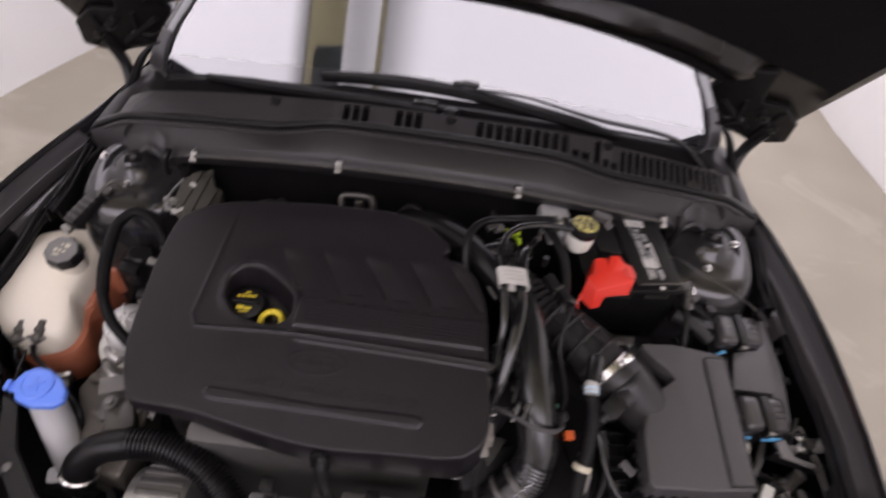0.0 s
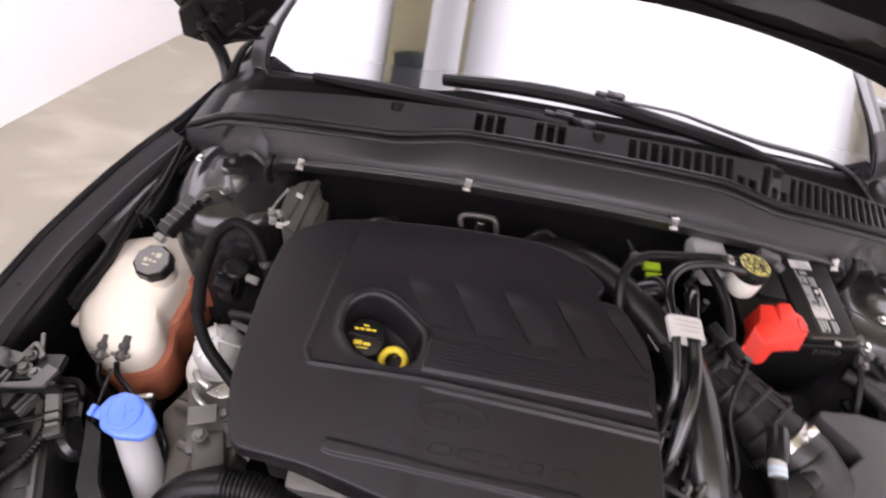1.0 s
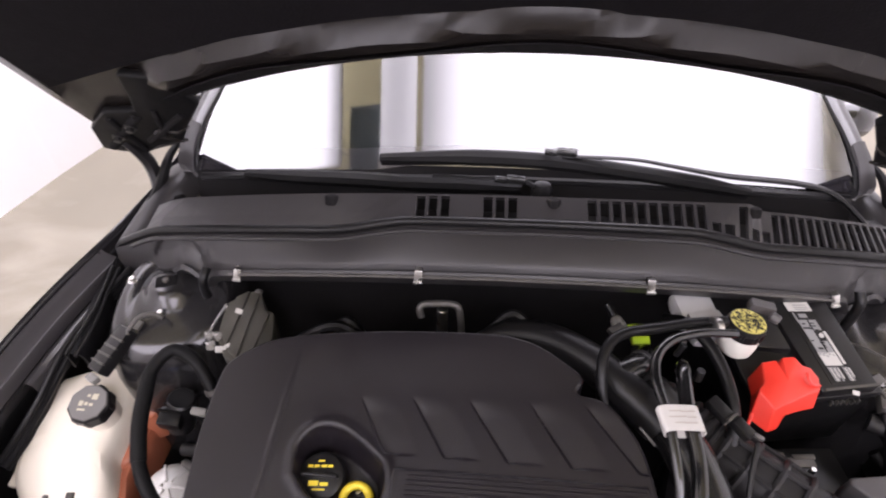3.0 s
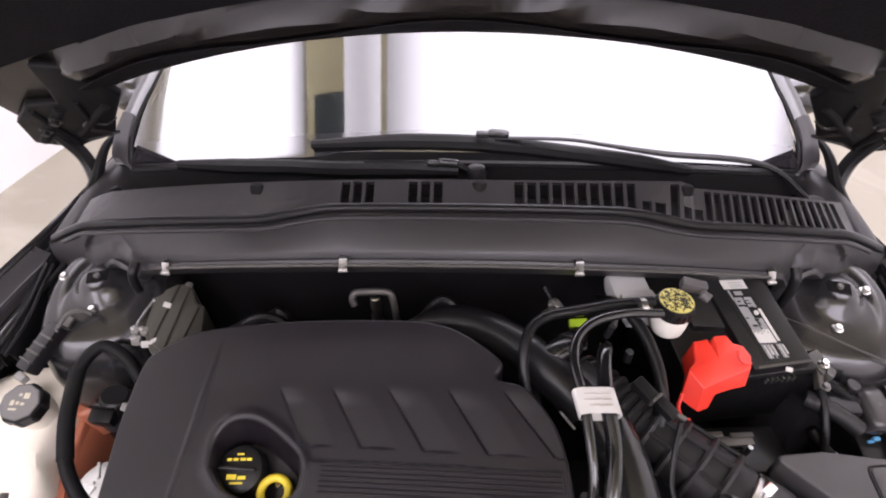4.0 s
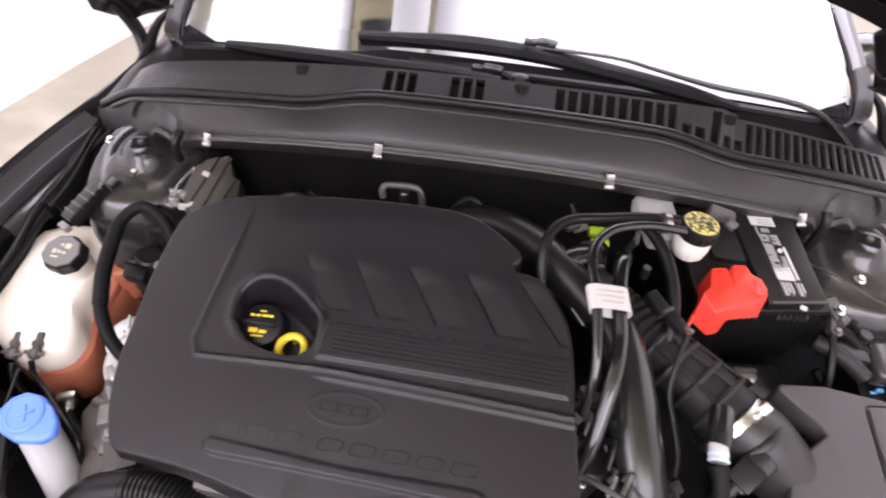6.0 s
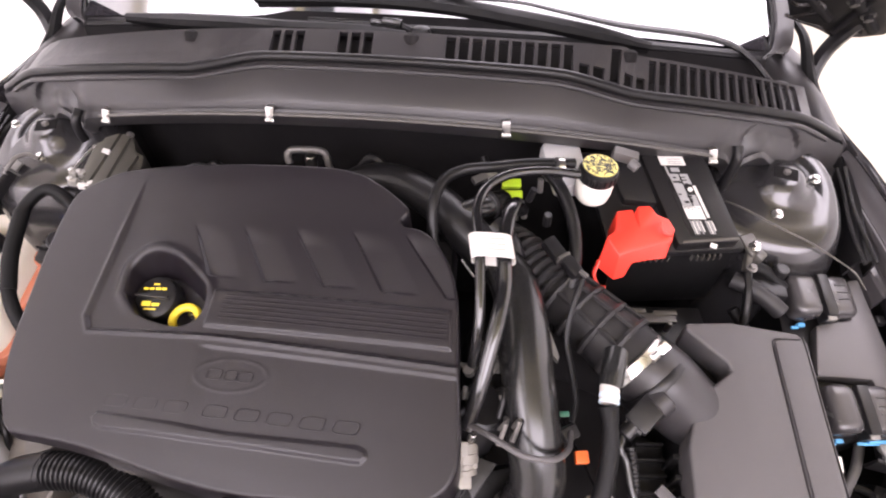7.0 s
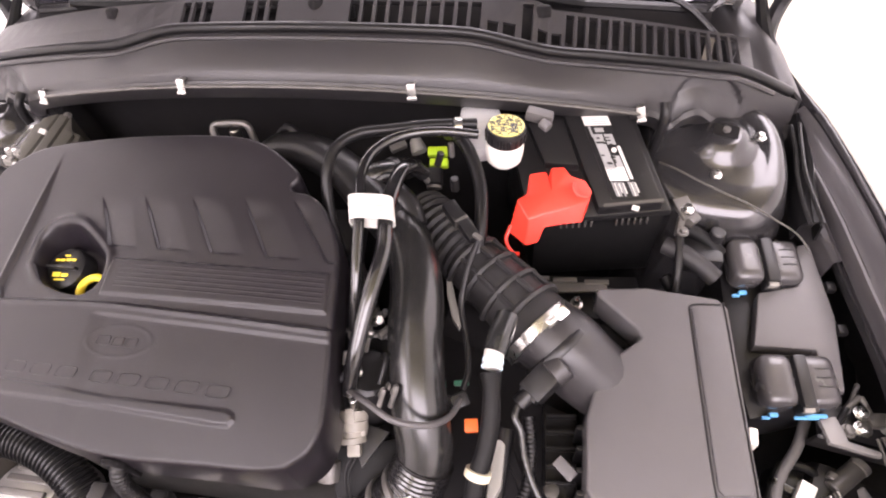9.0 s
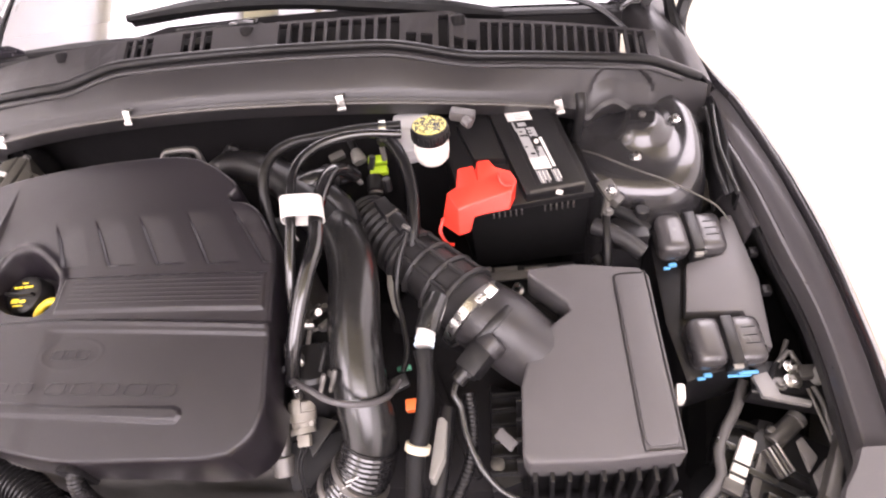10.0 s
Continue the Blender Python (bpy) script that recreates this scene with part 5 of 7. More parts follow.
def washer_filler():
    w = thing("washer_filler", (-0.60, -0.40, 0.55), "white washer bottle neck with a bright blue lid", "washer filler")
    top = Vector((-0.598, -0.353, 0.768))
    part("neck", tube([(-0.548, -0.450, 0.50), (-0.560, -0.425, 0.60), (-0.590, -0.376, 0.70), (-0.598, -0.356, 0.757)], [0.031, 0.030, 0.028, 0.026], 20, 8), NECKPL, w)
    part("foot", box((-0.572, -0.425, 0.575), (0.09, 0.03, 0.05), 0.01, (20, 0, 10)), NECKPL, w)
    m = pose(*top, 22, -8, 10)
    plan = [(-0.645, -0.350), (-0.637, -0.331), (-0.619, -0.319), (-0.594, -0.321), (-0.571, -0.334), (-0.552, -0.353), (-0.549, -0.370), (-0.563, -0.384), (-0.599, -0.388), (-0.628, -0.379)]
    lid = part("lid", prism(plan, lambda x, y: 0.778 + 0.10 * (y + 0.35), lambda x, y: 0.762 + 0.10 * (y + 0.35), 0.006, 3), BLUE, w, "bright blue hinged lid")
    dm = pose(-0.603, -0.350, 0.777, 5.7)
    part("dome", lathe([(0.0275, -0.002), (0.0270, 0.0030), (0.0240, 0.0042), (0.0225, 0.0030), (0.0, 0.0034)], dm, 30), BLUE, lid)
    for a in (25, 115):
        bar = box((0, 0, 0.0040), (0.026, 0.0045, 0.002), 0.0008, (0, 0, a))
        bmesh.ops.transform(bar, matrix=dm, verts=bar.verts)
        part("emblem_bar", bar, BLUE, lid)
    tab = join(box((-0.046, 0.006, -0.002), (0.026, 0.016, 0.006), 0.002, (0, 0, -25)), box((-0.057, 0.012, 0.002), (0.008, 0.018, 0.008), 0.002, (0, 0, -25)))
    bmesh.ops.transform(tab, matrix=m, verts=tab.verts)
    part("tab", tab, BLUE, lid)


washer_filler()


def offside_hoses():
    bend = [(-0.455, -0.278, 0.780), (-0.480, -0.263, 0.800), (-0.513, -0.240, 0.830), (-0.539, -0.201, 0.855), (-0.552, -0.150, 0.875), (-0.557, -0.086, 0.897), (-0.534, -0.048, 0.907), (-0.496, -0.059, 0.897), (-0.469, -0.087, 0.870), (-0.455, -0.11, 0.83)]
    arch = thing("coolant_hose", bend[0], "thick black coolant hose arching from the tank", "hose")
    part("hose", tube(bend, 0.0098, 14, 8), WIPERRUB, arch)
    part("hose_clip", lathe([(0.0098, 0), (0.0118, 0.001), (0.0118, 0.009), (0.0098, 0.010)], aim(bend[-2], bend[-1]), 20), DULL, arch, "dull metal spring clip")
    part("sleeve", tube(bend[3:6], 0.0112, 14, 8), WIPERRUB, arch, "rubber sleeve on the bend")
    hose("vent_hose", [(-0.720, -0.258, 0.720), (-0.716, -0.276, 0.700), (-0.695, -0.296, 0.655), (-0.680, -0.31, 0.60)], 0.0055, "thin black vent hose on the tank", n=10)
    hose("vent_hose", [(-0.694, -0.248, 0.718), (-0.690, -0.262, 0.700), (-0.660, -0.282, 0.698), (-0.599, -0.324, 0.700), (-0.562, -0.353, 0.692), (-0.560, -0.385, 0.655), (-0.571, -0.424, 0.63), (-0.59, -0.45, 0.58)], 0.0048, "thin black vent hose on the tank", n=10)
    hose("outlet_hose", [(-0.648, -0.285, 0.632), (-0.622, -0.312, 0.62), (-0.575, -0.34, 0.61), (-0.545, -0.38, 0.60), (-0.57, -0.44, 0.585)], 0.011, "black coolant outlet hose", n=12)
    hose("lower_hose", [(-0.50, -0.47, 0.60), (-0.55, -0.455, 0.585), (-0.61, -0.45, 0.57)], 0.014, "short black hose beside the ribbed one", n=12)
    hose("cable", [(-0.670, -0.28, 0.76), (-0.672, -0.34, 0.73), (-0.655, -0.43, 0.70), (-0.60, -0.50, 0.69), (-0.53, -0.55, 0.69)], 0.003, "thin black cable along the panel edge", "cable", RUBBER, 8)
    hose("tower_pipe", [(-0.566, 0.004, 0.920), (-0.582, 0.006, 0.926), (-0.600, 0.000, 0.924), (-0.613, -0.014, 0.914), (-0.620, -0.030, 0.902)], 0.0036, "thin bent metal pipe by the strut tower", "pipe", DULL, 8)
    # wiring along the fender
    for k, (r, dz) in enumerate(((0.007, 0.0), (0.0055, 0.014), (0.005, -0.012))):
        hose("wiring_loom", [(-0.680 - 0.006 * k, 0.13, 0.88 + dz), (-0.715, 0.06, 0.865 + dz), (-0.742 - 0.004 * k, -0.02, 0.84 + dz), (-0.768, -0.10, 0.80 + dz), (-0.800, -0.18, 0.76 + dz)], r, "taped black wiring loom along the fender", "wiring", RUBBER, 8, group="fender wiring")
    # ridged connector and loom clips in front of the tower
    c = thing("connector", (-0.637, -0.044, 0.88), "ridged black wiring connector with pale ends", "connector")
    part("body", box((-0.636, -0.042, 0.890), (0.030, 0.078, 0.024), 0.005, (18, -8, -27)), PLASTIC, c)
    for i in range(5):
        part("ridge", box((-0.624 - i * 0.006, -0.018 - i * 0.012, 0.9085 - 0.0035 * i), (0.030, 0.003, 0.005), 0.001, (18, -8, -27)), DULL, c)
    part("end_clip", box((-0.656, -0.084, 0.874), (0.020, 0.012, 0.012), 0.003, (0, 0, -27)), GREYPL, c)
    part("mount_tab", box((-0.612, 0.0, 0.905), (0.024, 0.016, 0.004), 0.001, (18, -8, -27)), DULL, c)
    # bunch of black parts between the tank and the engine
    s = thing("coolant_valve", (-0.535, -0.09, 0.79), "black coolant valve with ribbed connector", "valve")
    part("body", join(rod((-0.545, -0.10, 0.77), (-0.525, -0.09, 0.84), 0.022), box((-0.538, -0.115, 0.82), (0.035, 0.03, 0.03), 0.006, (10, 10, 0)), rod((-0.525, -0.14, 0.77), (-0.455, -0.15, 0.79), 0.011)), PLASTIC, s)
    part("link", rod((-0.50, -0.175, 0.80), (-0.452, -0.205, 0.835), 0.006), GREYCAST, s)
    part("clip", box((-0.482, -0.120, 0.855), (0.022, 0.012, 0.018), 0.003, (20, 20, 0)), GREYPL, s)
    for i in range(4):
        part("rib", box((-0.536 + 0.004 * i, -0.112 + 0.012 * i, 0.838 - 0.002 * i), (0.036, 0.003, 0.006), 0.001, (10, 10, 0)), DARK, s)
    # control module beside the bulkhead
    mdl = thing("control_module", (-0.42, 0.00, 0.90), "dull olive grey control module with pale connectors", "control module")
    face = lambda x, y: 0.955 - 0.30 * (x + 0.42) + 0.10 * y
    part("body", prism([(-0.452, 0.006), (-0.438, 0.023), (-0.424, 0.037), (-0.411, 0.041), (-0.396, 0.011), (-0.383, 0.008), (-0.375, -0.036), (-0.404, -0.092), (-0.432, -0.080), (-0.450, -0.050)], lambda x, y: face(x, y) - 0.004, 0.885, 0.004, 2), OLIVEGREY, mdl, "dull olive grey cast housing")
    for a, b, c, d in (((-0.440, 0.018), (-0.424, 0.034), (-0.432, -0.066), (-0.444, -0.046)), ((-0.421, 0.034), (-0.409, 0.034), (-0.414, -0.080), (-0.428, -0.072)), ((-0.404, 0.012), (-0.388, 0.002), (-0.397, -0.084), (-0.410, -0.082))):
        part("cooling_rib", prism([a, b, c, d], lambda x, y: face(x, y) + 0.001, lambda x, y: face(x, y) - 0.008, 0.002), OLIVEGREY, mdl)
    part("rail", tube([(-0.452, 0.008, 0.957), (-0.458, -0.020, 0.957), (-0.462, -0.044, 0.955)], 0.0022, 8, 5), STEEL, mdl, "bright metal edge")
    part("rail", tube([(-0.443, -0.008, 0.954), (-0.447, -0.028, 0.953), (-0.450, -0.046, 0.951)], 0.0018, 8, 5), GREYCAST, mdl)
    for k, (x, y, w) in enumerate(((-0.449, 0.002, 0.010), (-0.461, -0.049, 0.012), (-0.448, -0.050, 0.010), (-0.454, -0.066, 0.012))):
        node = part("connector", box((x, y, 0.952), (w, 0.011, 0.012), 0.003, (0, 12, -18 + 9 * k)), GREYPL, mdl, "pale grey wiring connector")
        part("pin", rod((x - 0.002, y, 0.954), (x - 0.002, y, 0.961), 0.0035, 10), STEEL, node)
    for x, y in ((-0.440, -0.068), (-0.428, -0.062)):
        part("connector", box((x, y, 0.946), (0.016, 0.006, 0.010), 0.002, (0, 12, 12)), PAPER, mdl, "pale wiring connector")
    part("label", prism([(-0.434, -0.002), (-0.424, -0.003), (-0.424, -0.011), (-0.434, -0.010)], lambda x, y: face(x, y) + 0.0022, lambda x, y: face(x, y), 0), PAPER, mdl, "small pale label")
    part("screw", bolt((-0.413, 0.036, face(-0.413, 0.036) - 0.004), 0.0045, 0.006), GREYCAST, mdl)
    # lifting eye behind the cover
    hook = thing("lifting_eye", (-0.122, 0.01, 0.87), "bent steel lifting eye behind the engine cover", "lifting eye")
    part("loop", tube([(-0.154, 0.014, 0.938), (-0.157, 0.020, 0.948), (-0.152, 0.025, 0.955), (-0.138, 0.026, 0.957), (-0.112, 0.026, 0.958), (-0.099, 0.024, 0.955), (-0.094, 0.018, 0.940), (-0.091, 0.010, 0.905), (-0.090, 0.006, 0.87)], 0.0056, 10, 8), GREYCAST, hook, "bent grey steel rod")
    part("post", rod((-0.122, 0.006, 0.88), (-0.122, 0.022, 0.950), 0.0085), STEEL, hook, "bright steel post")
    # wire bits in the dark behind the engine
    for i, (x0, y0, x1, y1, z) in enumerate(((-0.34, -0.02, -0.20, -0.055, 0.945), (-0.30, 0.01, -0.22, -0.045, 0.93), (-0.05, -0.01, 0.02, -0.03, 0.97))):
        hose("back_hose", [(x0, y0, z - 0.03), ((x0 + x1) / 2, (y0 + y1) / 2 + 0.012, z + 0.012), (x1, y1, z - 0.02)], 0.008, "black hose in the dark behind the engine", n=8)


offside_hoses()


def headlamp(sgn, lamp_shift, bracket_shift):
    """Back of a headlamp with its ribs, bracket and bonnet stop."""
    x = lambda v: sgn * v
    h = thing("headlamp_housing", (x(0.73), -0.43, 0.62), "black ribbed back of a headlamp housing", "headlamp", "headlamps")
    part("shell", join(box((x(0.735), -0.44, 0.655), (0.17, 0.22, 0.10), 0.02, (8, sgn * 8, sgn * -24)), box((x(0.70), -0.36, 0.665), (0.09, 0.06, 0.08), 0.012, (8, 0, sgn * -24))), PLASTIC, h)
    for i in range(5):
        part("rib", box((x(0.700 + i * 0.022), -0.375 - i * 0.034, 0.712), (0.115, 0.009, 0.018), 0.002, (8, sgn * 8, sgn * -24)), GLOSSPL, h)
    part("cap", lathe([(0.038, 0), (0.040, 0.012), (0.034, 0.02), (0.0, 0.02)], aim((x(0.655), -0.40, 0.665), (x(0.60), -0.37, 0.70)), 26), GLOSSPL, h)
    part("wire", tube([(x(0.652), -0.37, 0.69), (x(0.665), -0.33, 0.715), (x(0.70), -0.335, 0.72), (x(0.715), -0.36, 0.70)], 0.006, 8, 6), RUBBER, h)
    for k in (0.0, 0.05):
        part("connector", box((x(0.668 + k), -0.470 - k, 0.704), (0.024, 0.045, 0.016), 0.003, (8, 0, sgn * -24)), PLASTIC, h)
    for i in range(4):
        part("slat", box((x(0.708 + i * 0.0052), -0.385 + i * 0.0030, 0.728), (0.0036, 0.036, 0.012), 0.001, (8, 0, sgn * 22)), ALU if i % 2 else DULL, h, "light grey slat")
    part("lamp_cover", prism([(x(a), b_) for a, b_ in ((0.746, -0.352), (0.757, -0.345), (0.768, -0.372), (0.753, -0.390))], 0.722, 0.690, 0.003), TONGUE if sgn > 0 else MIDGREY, h, "grey lamp cover")
    part("lamp_cover", prism([(x(a), b_) for a, b_ in ((0.757, -0.392), (0.779, -0.370), (0.776, -0.400), (0.760, -0.418))], 0.720, 0.690, 0.003), TONGUE if sgn > 0 else MIDGREY, h, "grey lamp cover")
    part("lamp_cover", prism([(x(a), b_) for a, b_ in ((0.718, -0.432), (0.740, -0.410), (0.750, -0.428), (0.734, -0.465))], 0.718, 0.690, 0.003), TONGUE if sgn > 0 else MIDGREY, h, "grey lamp cover")
    part("adjuster", rod((x(0.716), -0.356, 0.724), (x(0.752), -0.326, 0.726), 0.012), DULL, h)
    part("adjuster_nut", rod((x(0.750), -0.328, 0.728), (x(0.757), -0.322, 0.729), 0.0125), GREYCAST, h)
    part("adjuster_tip", rod((x(0.716), -0.345, 0.727), (x(0.722), -0.338, 0.728), 0.007), GREYCAST, h)
    part("edge_flange", box((x(0.668), -0.44, 0.700), (0.012, 0.16, 0.03), 0.003, (8, sgn * 8, sgn * -24)), DULL, h)
    for i in range(3):
        part("rivet", bolt((x(0.70 + i * 0.03), -0.50 - 0.01 * i, 0.712 - 0.004 * i), 0.005, 0.006), GREYCAST, h)
    part("socket", box((x(0.673), -0.381, 0.726), (0.019, 0.062, 0.016), 0.003, (8, 0, sgn * -28)), WHITEPL if sgn > 0 else GREYPL, h, "pale wiring socket")
    for q in (0.000, -0.014):
        part("socket_band", box((x(0.670 + q * 0.53), -0.386 + q, 0.7265), (0.0205, 0.003, 0.0175), 0.001, (8, 0, sgn * -28)), RUBBER, h)
    part("socket_cap", box((x(0.655), -0.412, 0.722), (0.024, 0.016, 0.018), 0.003, (8, 0, sgn * -28)), DULL, h)
    part("corrugated_wire", tube([(x(0.680), -0.385, 0.718), (x(0.668), -0.415, 0.722), (x(0.672), -0.455, 0.72), (x(0.70), -0.49, 0.71)], 0.007, 8, 8, 0.006, 0.0012), RUBBER, h)
    b = thing("lamp_bracket", (x(0.745), -0.285, 0.73), "black lamp bracket with bolts and a round stop", "bracket", "lamp brackets")
    part("tongue", prism([(x(a), b_) for a, b_ in ((0.702, -0.284), (0.722, -0.278), (0.730, -0.309), (0.764, -0.318), (0.762, -0.325), (0.708, -0.313))], 0.773, 0.764, 0.002), TONGUE if sgn > 0 else MIDGREY, b, "grey plastic tongue")
    part("plate", join(box((x(0.752), -0.284, 0.757), (0.095, 0.044, 0.014), 0.004, (0, sgn * 6, sgn * -8)), box((x(0.745), -0.310, 0.748), (0.100, 0.006, 0.03), 0.002, (0, sgn * 6, sgn * -8))), PLASTIC, b)
    part("rib", rod((x(0.735), -0.268, 0.772), (x(0.756), -0.250, 0.775), 0.0035), GREYCAST, b)
    part("rib", rod((x(0.757), -0.250, 0.775), (x(0.766), -0.282, 0.772), 0.0035), GREYCAST, b)
    part("block", box((x(0.772), -0.279, 0.772), (0.030, 0.018, 0.014), 0.004, (0, 0, sgn * 6)), DULL, b)
    part("screw", bolt((x(0.753), -0.272, 0.772), 0.0065, 0.010), STEEL if sgn > 0 else DULL, b)
    part("screw", bolt((x(0.750), -0.291, 0.770), 0.0070, 0.010), STEEL if sgn > 0 else DULL, b)
    part("screw", bolt((x(0.734), -0.294, 0.768), 0.0060, 0.008), GREYCAST, b)
    part("round_stop", lathe([(0.008, -0.02), (0.012, -0.006), (0.0135, 0.002), (0.011, 0.010), (0.006, 0.014), (0.0, 0.015)], pose(x(0.787), -0.284, 0.780, 0, sgn * 14), 24), GREYPL if sgn > 0 else MIDGREY, b, "grey rubber round stop" if sgn > 0 else "black round stop")
    part("stop_stem", rod((x(0.766), -0.276, 0.768), (x(0.785), -0.284, 0.772), 0.006), MIDGREY, b)
    part("link_rod", tube([(x(0.772), -0.298, 0.770), (x(0.777), -0.318, 0.768), (x(0.778), -0.340, 0.764), (x(0.779), -0.358, 0.760)], 0.0030, 8, 5), GREYCAST, b)
    part("link_rod", tube([(x(0.766), -0.300, 0.768), (x(0.770), -0.325, 0.764), (x(0.775), -0.350, 0.758), (x(0.778), -0.368, 0.752)], 0.0022, 8, 5), GREYCAST, b)
    part("stay_rod", rod((x(0.759), -0.232, 0.772), (x(0.737), -0.272, 0.772), 0.0032), GREYCAST, b)
    part("edge_strip", prism([(x(a), b_) for a, b_ in ((0.777, -0.355), (0.783, -0.356), (0.742, -0.446), (0.729, -0.440))], 0.800, 0.770, 0.002), DULL, b, "narrow grey edge strip")
    for ob, shift in ((h, lamp_shift), (b, bracket_shift)):
        ob.location = ob.location + Vector(shift)



headlamp(-1, (-0.045, 0.02, 0.03), (0.0, -0.043, 0.055))
headlamp(1, (0.005, 0.010, 0), (0.0, 0.008, 0.002))


def panel_strips():
    rows = [[(-0.700 + 0.01 * k, -0.315 - 0.04 * k, 0.735 - 0.01 * k) for k in (0, 1)], [(-0.668, -0.38, 0.72), (-0.646, -0.372, 0.722)], [(-0.640, -0.45, 0.71), (-0.612, -0.440, 0.712)], [(-0.58, -0.515, 0.70), (-0.556, -0.498, 0.702)], [(-0.50, -0.57, 0.695), (-0.48, -0.55, 0.70)]]
    s = thing("shield_strip", (-0.64, -0.42, 0.69), "black plastic edge strip with a bolt", "trim strip")
    part("strip", sheet(rows, 0.012), PLASTIC, s)
    part("bolt", bolt((-0.610, -0.470, 0.712), 0.008, 0.010), GREYCAST, s)


panel_strips()


# ---- nearside of the bay: battery, brake fluid, air intake, fuse box ----
def battery():
    def top(x, y):
        return 0.955 + 0.34 * y
    b = thing("battery", (0.40, -0.01, 0.775), "black car battery with a printed label strip", "battery")
    case = [(0.338, -0.088), (0.508, -0.064), (0.455, 0.075), (0.290, 0.055)]
    part("case", prism(case, lambda x, y: 0.905 + 0.30 * (y + 0.075), 0.775, 0.004), BATTERYPL, b)
    grow = [(0.331, -0.093), (0.514, -0.067), (0.459, 0.08), (0.285, 0.06)]
    part("lid", prism(grow, lambda x, y: top(x, y) - 0.016, lambda x, y: 0.902 + 0.30 * (y + 0.075), 0.004), PLASTIC, b)
    part("raised_deck", prism([(0.418, -0.079), (0.500, -0.067), (0.452, 0.062), (0.366, 0.052)], lambda x, y: top(x, y), lambda x, y: top(x, y) - 0.018, 0.004), PLASTIC, b)
    part("vent_cover", prism([(0.345, -0.018), (0.392, -0.020), (0.368, 0.048), (0.318, 0.040)], lambda x, y: top(x, y) - 0.004, lambda x, y: top(x, y) - 0.018, 0.004), PLASTIC, b)
    lab = part("label", prism([(0.390, 0.047), (0.428, 0.048), (0.476, -0.064), (0.434, -0.068)], lambda x, y: top(x, y) + 0.0008, lambda x, y: top(x, y) - 0.002, 0), PLASTIC, b, "black label with fine pale print and painted glare")

    def ink(pts, material, lift=0.0014):
        part("print_glare_block", prism(pts, lambda x, y: top(x, y) + lift, lambda x, y: top(x, y), 0), material, lab)

    def spot(s, t):
        """A place on the label: s across from its edge, t down from its head, as shares."""
        return 0.391 + 0.045 * t + 0.036 * s, 0.046 - 0.112 * t + 0.002 * s

    def patch(s0, s1, t0, t1, material, lift=0.0014):
        ink([spot(s0, t0), spot(s1, t0), spot(s1, t1), spot(s0, t1)], material, lift)

    patch(0.0, 0.97, 0.0, 0.115, PAPER)
    for t in (0.035, 0.065, 0.090):
        patch(0.30, 0.84, t, t + 0.008, GREYLAB, 0.0018)
    rnd = random.Random(5)
    patch(0.10, 0.17, 0.13, 0.26, GREYLAB)
    patch(0.30, 0.62, 0.15, 0.20, GREYLAB)
    patch(0.14, 0.50, 0.23, 0.66, GREYLAB)
    patch(0.56, 0.86, 0.23, 0.36, GREYLAB)
    patch(0.86, 0.97, 0.38, 0.78, PAPER)
    patch(0.56, 0.80, 0.50, 0.64, GREYLAB)
    for k in range(16):
        s, t = rnd.uniform(0.16, 0.66), rnd.uniform(0.25, 0.60)
        patch(s, s + rnd.uniform(0.08, 0.2), t, t + rnd.uniform(0.010, 0.022), PLASTIC, 0.0018)
    part("print_ring", lathe([(0.0022, 0.0), (0.0036, 0.0), (0.0036, 0.0008), (0.0022, 0.0008)], pose(*spot(0.70, 0.43), top(*spot(0.70, 0.43)) + 0.0012, 18.8), 16), PAPER, lab)
    # White block paints the ceiling's glare on the glossy label.
    patch(0.12, 0.80, 0.64, 0.80, PAPER)
    for k in range(5):
        patch(0.14 + 0.13 * k, 0.20 + 0.13 * k, 0.655 + 0.012 * (k % 3), 0.672 + 0.012 * (k % 3), GREYLAB, 0.0018)
    for s0, n, drop in ((0.14, 6, 0.985), (0.72, 4, 0.98)):
        for k in range(n):
            s = s0 + 0.075 * k
            patch(s, s + 0.045, 0.815 + 0.01 * (k % 2), drop - 0.04 * (k == 3) - 0.03 * (k == 5), PAPER if k % 2 else GREYLAB)
    part("front_line", prism([(0.424, -0.0745), (0.499, -0.0635), (0.500, -0.0665), (0.424, -0.0775)], lambda x, y: top(x, y) + 0.001, lambda x, y: top(x, y) - 0.004, 0), DULL, b)
    part("front_mark", box((0.464, -0.0785, top(0.464, -0.0785) + 0.001), (0.009, 0.007, 0.002), 0.0008, (18.8, 0, -20)), PAPER, b)
    for x0 in (0.372, 0.445):
        for i in range(6):
            x = x0 + i * 0.008
            part("tooth", box((x, -0.0935 + 0.142 * (x - 0.331), 0.898), (0.0022, 0.006, 0.010), 0.0008), DULL, b)
    # negative terminal with clamp beside the case
    t = thing("earth_terminal", (0.540, -0.05, 0.87), "dull silver battery earth clamp with a bolt", "terminal")
    part("clamp", join(box((0.538, -0.040, 0.890), (0.026, 0.034, 0.006), 0.002, (15, 10, 30)), box((0.548, -0.056, 0.884), (0.020, 0.012, 0.014), 0.003, (15, 10, 50)), box((0.532, -0.064, 0.880), (0.010, 0.030, 0.012), 0.003, (15, 10, -10))), DULL, t)
    part("bolt", bolt((0.540, -0.046, 0.893), 0.0055, 0.010), STEEL, t)
    part("nut", bolt((0.533, -0.078, 0.884), 0.005, 0.008), GREYCAST, t)
